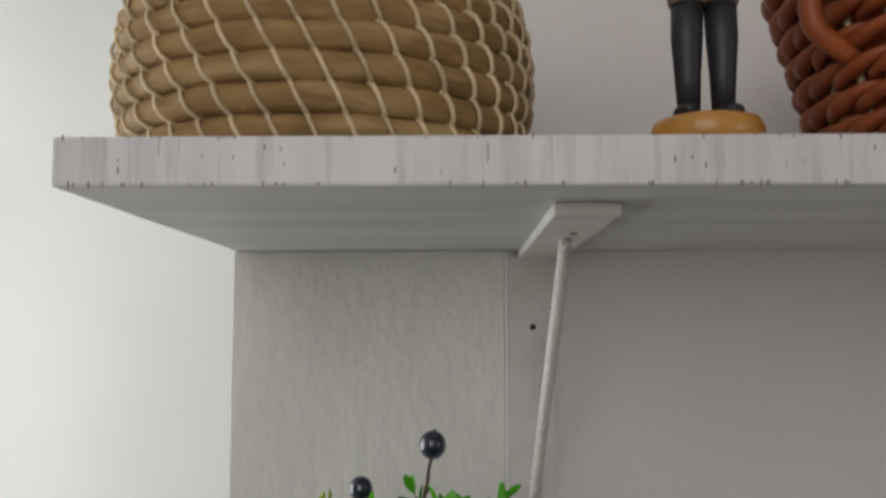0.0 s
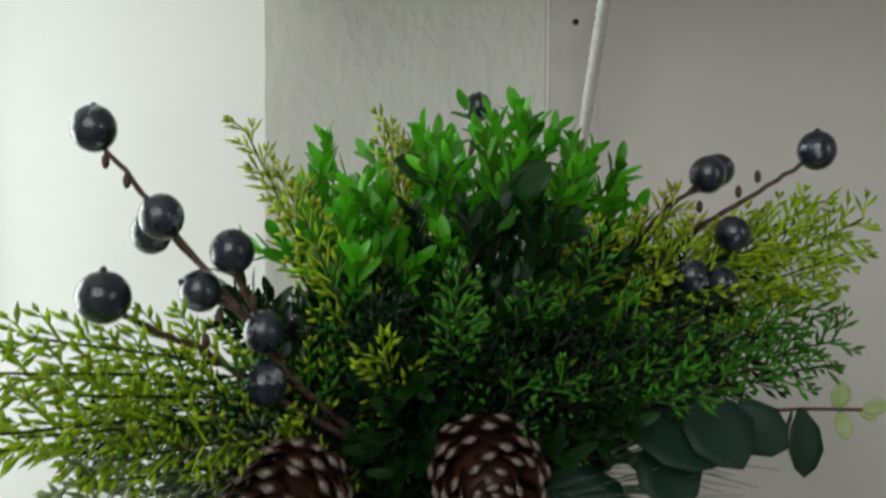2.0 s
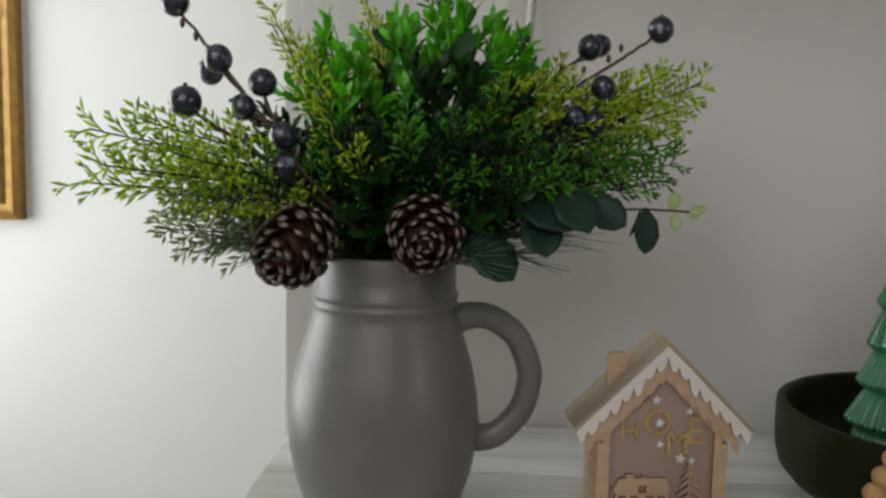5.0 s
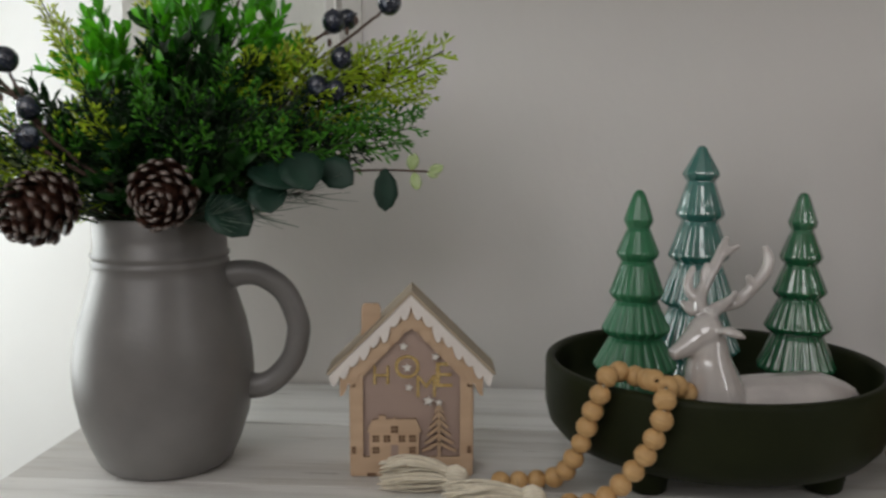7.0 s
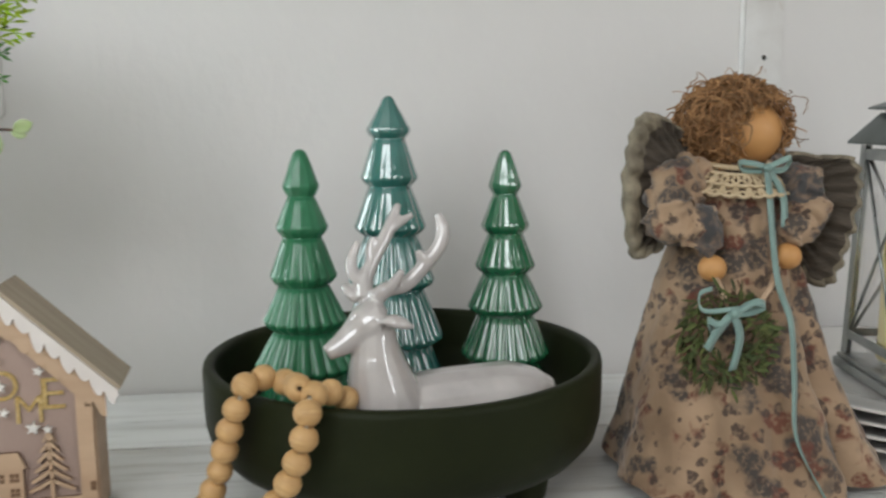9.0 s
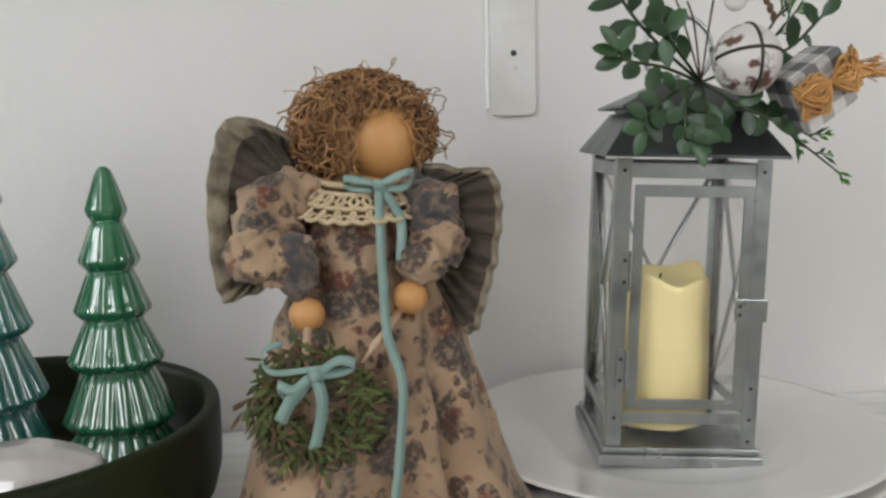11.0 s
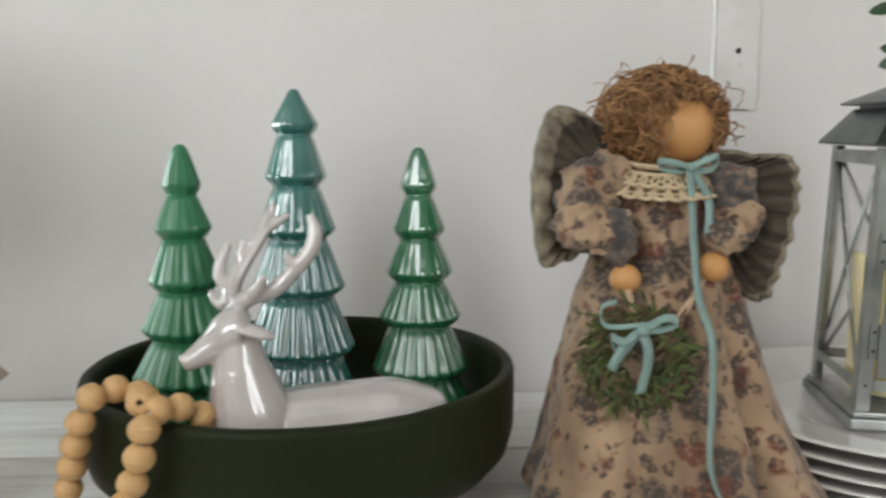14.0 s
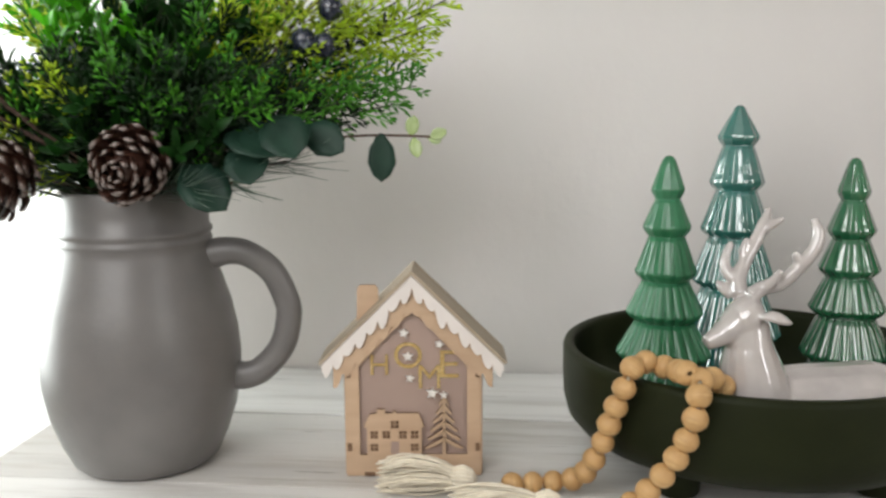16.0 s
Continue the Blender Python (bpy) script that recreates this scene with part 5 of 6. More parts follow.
B0Z = BOWL_FLOOR
fir("ceramic_tree", (0.487, 0.600), [(1.257 - B0Z, 0.0160), (1.2205 - B0Z, 0.0232), (1.1765 - B0Z, 0.0300), (1.136 - B0Z, 0.0375), (1.0945 - B0Z, 0.0465), (1.050 - B0Z, 0.050)], 1.2945 - B0Z, M["tree_satin"], 20, "satin green fluted ceramic tree", B0Z)
fir("ceramic_tree", (0.685, 0.670), [(1.2495 - B0Z, 0.0165), (1.2095 - B0Z, 0.0242), (1.1695 - B0Z, 0.0305), (1.1275 - B0Z, 0.0380), (1.0790 - B0Z, 0.0450), (1.044 - B0Z, 0.049)], 1.289 - B0Z, M["tree_green"], 20, "glossy green fluted ceramic tree", B0Z)
fir("ceramic_tree", (0.571, 0.686), [(1.3050 - B0Z, 0.0218), (1.2580 - B0Z, 0.0285), (1.2085 - B0Z, 0.0360), (1.1540 - B0Z, 0.0435), (1.0960 - B0Z, 0.0520), (1.045 - B0Z, 0.056)], 1.343 - B0Z, M["tree_teal"], 20, "tall glossy teal fluted ceramic tree", B0Z)


def deer():
    """A lying stag of white glazed ceramic, one plain form."""
    bm = bmesh.new()

    def limb(pts, radii, flat=1.0, n=12):
        p = smooth_path(pts, 5)
        k = len(p) - 1
        rr = []
        for i in range(len(p)):
            q = i / k * (len(radii) - 1)
            j = min(int(q), len(radii) - 2)
            rr.append(radii[j] + (radii[j + 1] - radii[j]) * (q - j))
        tube(bm, p, rr, n, flat=flat)

    zf = BOWL_FLOOR
    # trunk, haunch and the broad chest
    limb([(0.556, 0.522, zf + 0.030), (0.580, 0.526, zf + 0.036), (0.612, 0.530, zf + 0.039), (0.648, 0.534, zf + 0.040), (0.680, 0.537, zf + 0.037), (0.702, 0.540, zf + 0.022)],
         [0.034, 0.040, 0.0405, 0.040, 0.042, 0.036, 0.016], 1.0, 18)
    limb([(0.562, 0.520, zf + 0.022), (0.556, 0.514, zf + 0.052), (0.550, 0.511, zf + 0.082), (0.5475, 0.510, zf + 0.104), (0.548, 0.510, zf + 0.124)], [0.040, 0.037, 0.0300, 0.0225, 0.0175], 0.9, 18)
    # head with a long tapering muzzle
    limb([(0.556, 0.512, zf + 0.128), (0.546, 0.510, zf + 0.128), (0.534, 0.507, zf + 0.120), (0.520, 0.502, zf + 0.111), (0.5075, 0.498, zf + 0.105)], [0.012, 0.0205, 0.0190, 0.0135, 0.0100, 0.0070], 0.9, 16)
    # folded legs
    limb([(0.570, 0.494, zf + 0.030), (0.540, 0.488, zf + 0.016), (0.556, 0.484, zf + 0.010), (0.590, 0.486, zf + 0.009)], [0.016, 0.011, 0.009, 0.008])
    limb([(0.565, 0.548, zf + 0.030), (0.535, 0.552, zf + 0.016), (0.560, 0.556, zf + 0.009)], [0.016, 0.011, 0.008])
    limb([(0.684, 0.516, zf + 0.034), (0.655, 0.500, zf + 0.022), (0.666, 0.498, zf + 0.010), (0.692, 0.504, zf + 0.010)], [0.026, 0.016, 0.010, 0.008])
    limb([(0.700, 0.544, zf + 0.040), (0.708, 0.546, zf + 0.032), (0.710, 0.548, zf + 0.020)], [0.008, 0.007, 0.003])
    # ears: a broad oval one and a short one on the far side
    limb([(0.552, 0.494, zf + 0.131), (0.560, 0.490, zf + 0.132), (0.568, 0.488, zf + 0.130), (0.577, 0.490, zf + 0.126)], [0.0045, 0.0090, 0.0100, 0.0080, 0.003], 0.5)
    limb([(0.535, 0.526, zf + 0.141), (0.529, 0.530, zf + 0.148), (0.522, 0.534, zf + 0.154)], [0.006, 0.0085, 0.007, 0.003], 0.6)
    # antler that sweeps back and up, with two tines
    limb([(0.546, 0.508, zf + 0.146), (0.558, 0.511, zf + 0.153), (0.574, 0.514, zf + 0.157), (0.589, 0.516, zf + 0.171), (0.602, 0.519, zf + 0.187), (0.605, 0.521, zf + 0.201), (0.6005, 0.522, zf + 0.213)], [0.0075, 0.0068, 0.0066, 0.0062, 0.0062, 0.0056, 0.0030], n=12)
    limb([(0.556, 0.510, zf + 0.152), (0.563, 0.505, zf + 0.159), (0.570, 0.501, zf + 0.170)], [0.0058, 0.0048, 0.0030], n=10)
    limb([(0.590, 0.516, zf + 0.172), (0.586, 0.515, zf + 0.179), (0.5835, 0.514, zf + 0.184)], [0.0056, 0.0045, 0.0030], n=10)
    # antler that rises behind, with its fork
    limb([(0.541, 0.520, zf + 0.144), (0.541, 0.528, zf + 0.158), (0.548, 0.536, zf + 0.174), (0.559, 0.544, zf + 0.192), (0.566, 0.550, zf + 0.207), (0.571, 0.553, zf + 0.219)], [0.0075, 0.0066, 0.0062, 0.0060, 0.0050, 0.0030], n=12)
    limb([(0.541, 0.526, zf + 0.155), (0.531, 0.533, zf + 0.163), (0.530, 0.538, zf + 0.174), (0.536, 0.542, zf + 0.189)], [0.0058, 0.0056, 0.0050, 0.0030], n=10)
    limb([(0.547, 0.535, zf + 0.171), (0.546, 0.537, zf + 0.181), (0.549, 0.539, zf + 0.193)], [0.0055, 0.0050, 0.0030], n=10)
    limb([(0.563, 0.547, zf + 0.198), (0.574, 0.548, zf + 0.205), (0.583, 0.549, zf + 0.210)], [0.0048, 0.0040, 0.0025], n=10)
    for v in bm.verts:
        v.co.z = max(v.co.z, BOWL_FLOOR + 0.001)
        off = Vector((v.co.x - BX, v.co.y - BY, 0))
        most = 0.168 if v.co.z > BOWL_FLOOR + 0.02 else 0.150
        if v.co.z < 1.11 and off.length > most:
            off *= most / off.length
            v.co.x, v.co.y = BX + off.x, BY + off.y
    ob = solid("deer_figurine", bm, M["deer"], "glossy white ceramic lying deer figurine", "figurine", smooth=True)
    rm = ob.modifiers.new("one_skin", "REMESH")
    rm.mode, rm.voxel_size, rm.use_smooth_shade = "VOXEL", 0.0016, True
    sm = ob.modifiers.new("soft", "SMOOTH")
    sm.factor, sm.iterations = 0.5, 5


deer()


def sticks():
    """Small wood chips on the bowl's floor between the trees."""
    random.seed(4)
    bm = bmesh.new()
    for k in range(26):
        a, r = random.uniform(0, 6.28), random.uniform(0.02, 0.14)
        p = Vector((BX + r * math.cos(a), BY + 0.04 + 0.6 * r * math.sin(a), BOWL_FLOOR + random.uniform(0.003, 0.012)))
        d = Vector((random.uniform(-1, 1), random.uniform(-1, 1), random.uniform(-0.1, 0.1))).normalized() * random.uniform(0.012, 0.03)
        tube(bm, [p - d, p, p + d], random.uniform(0.002, 0.004), 6)
    solid("wood_chips", bm, M["ply"], "pale wood chips on the bowl's floor", "filler", kind="stuff")


# ---- bead garland ----
def garland():
    ob = thing("bead_garland", "natural wooden bead garland with cream tassels draped over the bowl", "garland")
    zt = TABLE_Z + 0.0105
    front = [(0.377, 0.466, zt + 0.001), (0.402, 0.466, zt), (0.420, 0.462, zt + 0.001), (0.437, 0.458, zt + 0.008), (0.452, 0.454, zt + 0.022), (0.464, 0.450, zt + 0.038),
             (0.477, 0.446, zt + 0.059), (0.486, 0.443, zt + 0.081), (0.4925, 0.442, zt + 0.103), (0.495, 0.452, zt + 0.121), (0.503, 0.470, zt + 0.121), (0.516, 0.480, zt + 0.116), (0.526, 0.498, zt + 0.100), (0.520, 0.520, zt + 0.075), (0.505, 0.535, zt + 0.055)]
    back = [(0.290, 0.505, zt), (0.345, 0.520, zt), (0.367, 0.523, zt), (0.387, 0.523, zt + 0.003), (0.402, 0.512, zt + 0.012), (0.411, 0.502, zt + 0.029), (0.419, 0.496, zt + 0.048), (0.425, 0.492, zt + 0.069), (0.431, 0.487, zt + 0.090),
            (0.4385, 0.483, zt + 0.111), (0.447, 0.491, zt + 0.127), (0.463, 0.505, zt + 0.124), (0.476, 0.500, zt + 0.121), (0.484, 0.482, zt + 0.1235), (0.4865, 0.466, zt + 0.127)]
    step = 0.0196
    proto = lathe(bmesh.new(), [(0.0022, -0.0090), (0.0046, -0.0095)] + [(0.0108 * math.cos(a), 0.0104 * math.sin(a)) for a in [radians(d) for d in (-58, -40, -22, -8, 8, 22, 40, 58)]] + [(0.0046, 0.0095), (0.0022, 0.0090)], 20)
    bead = finish(proto, "bead", M["bead"])
    random.seed(12)
    for line, skip in ((front, 0.030), (back, 0.050)):
        path = smooth_path(line, 14)
        part("cord", tube(bmesh.new(), path, 0.0016, 6), M["cord"], ob)
        run, nxt = 0.0, skip
        for a, b in zip(path, path[1:]):
            run += (b - a).length
            if run >= nxt:
                nxt += step
                o = new("bead", bead)
                o.parent = ob
                o.matrix_basis = Matrix.Translation(b) @ basis(b - a) @ pose(0, 0, 0, 0, 0, random.uniform(0, 360)) @ Matrix.Scale(random.uniform(0.97, 1.03), 4)
    for head, way, length, seed in (((0.371, 0.467, TABLE_Z + 0.0135), (-1.0, -0.13, 0.0), 0.080, 1), ((0.292, 0.512, TABLE_Z + 0.0150), (-1.0, -0.06, 0.05), 0.072, 2)):
        random.seed(seed)
        h, d = Vector(head), Vector(way).normalized()
        s = d.cross(Vector((0, 0, 1))).normalized()
        bm = bmesh.new()
        for k in range(130):
            a, q = random.uniform(0, 6.28), random.random() ** 0.6
            c, z = math.cos(a) * q, math.sin(a) * q
            wide = random.uniform(1.6, 2.6)
            ln = length * random.uniform(0.78, 1.08)
            lift = random.uniform(0, 0.9)
            p = [h + d * 0.004 + s * c * 0.009 + Vector((0, 0, z * 0.009))]
            for t in (0.25, 0.5, 0.75, 1.0):
                off = s * c * 0.009 * (1 + (wide - 1) * math.sin(t * 1.5)) + s * random.uniform(-0.003, 0.003)
                up = z * 0.010 * (1 + 0.9 * math.sin(t * 2.2)) + 0.006 * lift * math.sin(t * 3.0)
                pt = h + d * (0.004 + ln * t) + off + Vector((0, 0, up))
                pt.z = max(pt.z, TABLE_Z + 0.0015 + 0.003 * q)
                p.append(pt)
            tube(bm, smooth_path(p, 3), 0.0010, 4, caps=False)
        tas = part("tassel", bm, M["tassel"], ob, "cream cotton yarn tassel")
        bm = ball(bmesh.new(), h, 0.0132, 16, 12, (1.05, 1, 0.98))
        for k in range(20):
            a = 2 * math.pi * k / 20
            pts = [h + d * 0.0134 * math.cos(w) * -1 + (s * math.cos(a) + Vector((0, 0, 1)) * math.sin(a)) * 0.0134 * math.sin(w) for w in (0.15, 0.8, 1.5, 2.2, 2.9)]
            tube(bm, pts, 0.0014, 5)
        part("tassel_head", bm, M["tassel"], tas)


garland()


# ---- cloth angel doll: one plain mesh ----
DX, DY = 0.884, 0.600


def doll():
    bm = bmesh.new()
    random.seed(31)
    # dress 0, wing 1, wing edge 2, wood 3, hair 4, lace 5, ribbon 6, slate print 7
    base = Vector((DX, DY, TABLE_Z))

    def crumple(start, k, amount):
        bm.verts.ensure_lookup_table()
        for v in bm.verts[start:]:
            c = v.co * k
            v.co += amount * Vector((noise.noise(c), noise.noise(c + Vector((7, 0, 0))), noise.noise(c + Vector((0, 9, 0)))))

    # skirt and bodice: oval rings, pleated towards the hem, with one deep fold beside the front panel
    rings = ((0.296, 0.024, 0.026, 0.0), (0.284, 0.038, 0.038, 0.0), (0.268, 0.046, 0.044, 0.0), (0.245, 0.052, 0.048, 0.0), (0.215, 0.060, 0.052, 0.0), (0.190, 0.0705, 0.056, 0.0), (0.165, 0.077, 0.064, -0.002), (0.140, 0.083, 0.069, -0.003),
             (0.110, 0.090, 0.081, -0.006), (0.080, 0.097, 0.103, -0.010), (0.050, 0.105, 0.117, -0.012), (0.025, 0.112, 0.128, -0.013), (0.004, 0.117, 0.134, -0.014))
    n, rows = 180, []
    for k in range((len(rings) - 1) * 4 + 1):
        j = min(k // 4, len(rings) - 2)
        f = k / 4 - j
        z, ra, rb, cy = [p + (q - p) * f for p, q in zip(rings[j], rings[j + 1])]
        t = max(0.0, min(1.0, (0.25 - z) / 0.24))
        row = []
        for i in range(n):
            a = 2 * math.pi * i / n
            w = 0.45 * math.sin(7 * a + 0.6 + 0.8 * t) + 0.35 * math.sin(11 * a + 2.0) + 0.30 * math.sin(5 * a + 4.1 - 1.2 * t)
            fold = max(0.0, math.cos(a - radians(-50 + 3 * t))) ** 90 + 0.45 * max(0.0, math.cos(a - radians(-128))) ** 90 + 0.3 * max(0.0, math.cos(a - radians(-95))) ** 160
            g = 1 + (0.012 + 0.050 * t) * w + 0.20 * t ** 3 * max(0.0, math.cos(a - radians(-16))) ** 8 + 0.15 * t * t * max(0.0, math.cos(a - radians(50))) ** 6 - (0.06 + 0.30 * t) * fold
            lift = 0.004 * (1 + math.sin(9 * a + 1.0)) * max(0.0, t - 0.9) * 10
            row.append(bm.verts.new(base + Vector((0.006 + ra * g * math.cos(a), cy + rb * g * math.sin(a), z + lift))))
        rows.append(row)
    for p, q in zip(rows, rows[1:]):
        for i in range(n):
            bm.faces.new((p[i], q[i], q[(i + 1) % n], p[(i + 1) % n]))
    bm.faces.new(rows[0])
    crumple(0, 42, 0.0035)
    for v in bm.verts:
        v.co.z = max(v.co.z, TABLE_Z + 0.002)
    # puffed, creased sleeves gathered above the wooden hands, with a slate patch at the cuff
    for side, line, rad, hand in ((-1, [(0.848, 0.590, 1.272), (0.822, 0.572, 1.255), (0.816, 0.560, 1.232), (0.836, 0.550, 1.220), (0.847, 0.545, 1.199)], [0.017, 0.023, 0.0245, 0.019, 0.0075], (0.846, 0.540, 1.187)),
                                  (1, [(0.922, 0.592, 1.268), (0.938, 0.568, 1.254), (0.939, 0.556, 1.234), (0.928, 0.551, 1.222), (0.920, 0.548, 1.206)], [0.016, 0.020, 0.0205, 0.017, 0.0075], (0.918, 0.545, 1.195))):
        p = smooth_path(line, 9)
        m = len(p) - 1
        rr = []
        for i in range(len(p)):
            q = i / m * (len(rad) - 1)
            j = min(int(q), len(rad) - 2)
            rr.append((rad[j] + (rad[j + 1] - rad[j]) * (q - j)) * (1 + 0.07 * math.sin(i * 1.55) + 0.04 * math.sin(i * 0.7 + 1)))
        start, first_face = len(bm.verts), len(bm.faces)
        tube(bm, p, rr, 40, 0)
        bm.faces.ensure_lookup_table()
        for f in bm.faces[first_face:]:
            c = f.calc_center_median()
            near = 0.62 * (c - Vector(hand)).length / 0.05 + 0.5 * noise.noise(c * 60)
            if side < 0 and 0.18 < near < 0.62 and c.x > 0.833 or side > 0 and c.z > 1.246 and noise.noise(c * 45) > -0.15:
                f.material_index = 7
        crumple(start, 62, 0.0085)
        crumple(start, 150, 0.0030)
        ball(bm, hand, 0.0125, 20, 14, (1, 1, 0.95), 3)
    # gathered wings behind the shoulders, each a crumpled cushion with a pale hem
    for side, rim in ((-1, [(0.858, 0.602, 1.255), (0.846, 0.604, 1.300), (0.820, 0.596, 1.318), (0.794, 0.582, 1.320), (0.783, 0.576, 1.296), (0.778, 0.574, 1.258), (0.782, 0.574, 1.205), (0.793, 0.576, 1.192), (0.822, 0.588, 1.205)]),
                      (1, [(0.914, 0.602, 1.255), (0.930, 0.598, 1.285), (0.958, 0.568, 1.283), (0.979, 0.553, 1.281), (0.985, 0.548, 1.258), (0.981, 0.548, 1.220), (0.972, 0.553, 1.188), (0.963, 0.560, 1.162), (0.940, 0.585, 1.190)])):
        ring = smooth_path(list(rim) + [rim[0]], 9)[:-1]
        root = Vector((DX + side * 0.026, 0.602, 1.250))
        layers = []
        for t, dep in ((0.12, 0.0), (0.35, -0.006), (0.6, -0.004), (0.82, 0.0), (0.93, -0.008), (1.0, -0.004), (1.02, 0.008), (0.9, 0.020), (0.5, 0.026), (0.12, 0.02)):
            lay = []
            for i, p in enumerate(ring):
                c = root.lerp(p, t)
                c += Vector((0, dep + 0.0040 * math.sin(i * 1.35) * t + 0.007 * noise.noise(p * 40 + Vector((t * 3, 0, 0))), 0.004 * noise.noise(p * 70)))
                lay.append(bm.verts.new(c))
            layers.append(lay)
        for k, (p, q) in enumerate(zip(layers, layers[1:])):
            for i in range(len(p)):
                j = (i + 1) % len(p)
                bm.faces.new((p[i], q[i], q[j], p[j])).material_index = 2 if k in (3, 4, 5, 6) and side < 0 and 22 < i < 70 or k in (4, 5) else 1
    # bare wooden ball for the head and its neck
    head = Vector((0.9035, 0.597, 1.3040))
    ball(bm, head, 0.0300, 28, 20, (0.95, 0.95, 1.0), 3)
    tube(bm, [(0.893, 0.600, 1.255), (0.899, 0.598, 1.285)], 0.014, 14, 3)
    # mop of fine tangled curls, longer on one side, and a few loose ends
    mop = Vector((0.891, 0.606, 1.3110))
    half = Vector((0.057, 0.046, 0.046))
    ball(bm, mop + Vector((0, 0.006, 0.002)), 1.0, 24, 16, (0.044, 0.033, 0.036), 4)
    for k in range(1250):
        a = random.uniform(0, 6.28)
        e = random.uniform(-0.75, 1.5)
        d = Vector((math.cos(a) * math.cos(e), math.sin(a) * math.cos(e), math.sin(e)))
        loose = random.random() < 0.05
        p = mop + Vector((d.x * half.x, d.y * half.y, d.z * half.z)) * random.uniform(0.78, 0.98)
        if e < 0 and d.x < 0.1:
            p.z -= 0.010 * random.random()
        pts = [p]
        cur = (d * 0.4 + Vector((random.uniform(-1, 1), random.uniform(-1, 1), random.uniform(-1.1, 0.6)))).normalized()
        for q in range(random.randint(7, 13)):
            cur = (cur + 0.75 * Vector((random.uniform(-1, 1), random.uniform(-1, 1), random.uniform(-1.15, 0.8)))).normalized()
            nxt = pts[-1] + cur * 0.0044
            rel = nxt - mop
            size = Vector((rel.x / half.x, rel.y / half.y, rel.z / half.z)).length
            if size > (1.30 if loose else 1.04):
                cur = (cur - rel.normalized() * 1.2).normalized()
                nxt = pts[-1] + cur * 0.0044
            if size < 0.72:
                nxt = mop + rel * (0.74 / max(size, 0.1))
            pts.append(nxt)
        # the face stays clear
        if any(v.y < 0.592 and (v.x - 0.9055) ** 2 / 0.0205 ** 2 + (v.z - 1.2975) ** 2 / 0.0250 ** 2 < 1 for v in pts):
            continue
        tube(bm, smooth_path(pts, 3), random.uniform(0.0004, 0.0008), 4, 4, caps=False)
    # crocheted lace collar lying over the shoulders
    for row, (drop, grow) in enumerate(((0.0, 0.002), (0.009, 0.011))):
        for k in range(15):
            a = math.pi * (0.98 + 1.04 * k / 14)
            c = Vector((0.886 + (0.038 + grow) * math.cos(a), 0.597 + (0.042 + grow * 0.8) * math.sin(a), 1.270 - drop - 0.008 * abs(math.sin(a))))
            out = Vector((0.8 * math.cos(a), 0.8 * math.sin(a), -0.65)).normalized()
            tang = Vector((-math.sin(a), math.cos(a), 0))
            for r, w, sh in ((0.0074, 0.0016, 0.0), (0.0030, 0.0011, 0.003)):
                loop = [c + out * (sh + r * math.cos(q)) + tang * r * math.sin(q) for q in [2 * math.pi * i / 14 for i in range(15)]]
                tube(bm, loop, w, 5, 5, caps=False)
    for z, w, g in ((1.279, 0.0026, -0.004), (1.273, 0.0020, -0.001), (1.2625, 0.0018, 0.003)):
        tube(bm, [(0.886 + (0.036 + g) * math.cos(math.pi * (0.98 + 1.04 * k / 18)), 0.597 + (0.040 + g) * math.sin(math.pi * (0.98 + 1.04 * k / 18)), z - 0.006 * math.sin(math.pi * k / 18)) for k in range(19)], w, 5, 5)
    # mint ribbon: a small bow and two tails
    neck = Vector((0.899, 0.552, 1.274))
    for q, (rx, rz) in ((-1, (0.024, 0.004)), (1, (0.024, 0.007))):
        strip(bm, smooth_path([neck, neck + Vector((q * rx * 0.6, -0.003, rz)), neck + Vector((q * rx, 0.004, rz * 1.1)), neck + Vector((q * rx * 0.8, 0.006, -0.002)), neck + Vector((q * 0.004, 0.001, -0.003))], 5), 0.0055, (0.1, 0.6, 1), 6)
    ball(bm, neck + Vector((0, -0.002, 0)), 0.0045, 12, 8, (1.1, 0.7, 0.9), 6)
    strip(bm, smooth_path([neck, (0.8985, 0.543, 1.245), (0.899, 0.534, 1.205), (0.9005, 0.524, 1.172), (0.909, 0.516, 1.140), (0.904, 0.497, 1.095), (0.899, 0.480, 1.050), (0.914, 0.466, 1.010), (0.925, 0.458, 0.986)], 8),
          0.0068, lambda t: (math.cos(1.6 * t), 0.3, 0.3 * math.sin(5 * t)), 6)
    strip(bm, smooth_path([neck, (0.913, 0.549, 1.250), (0.912, 0.541, 1.222)], 8), 0.0070, (1, 0.2, 0.1), 6)
    solid("angel_doll", bm, [M["dress"], M["wing"], M["wing_edge"], M["face"], M["hair"], M["lace"], M["ribbon"], M["slate_print"]], "cloth angel doll in a floral dress with taupe wings", "doll")


doll()


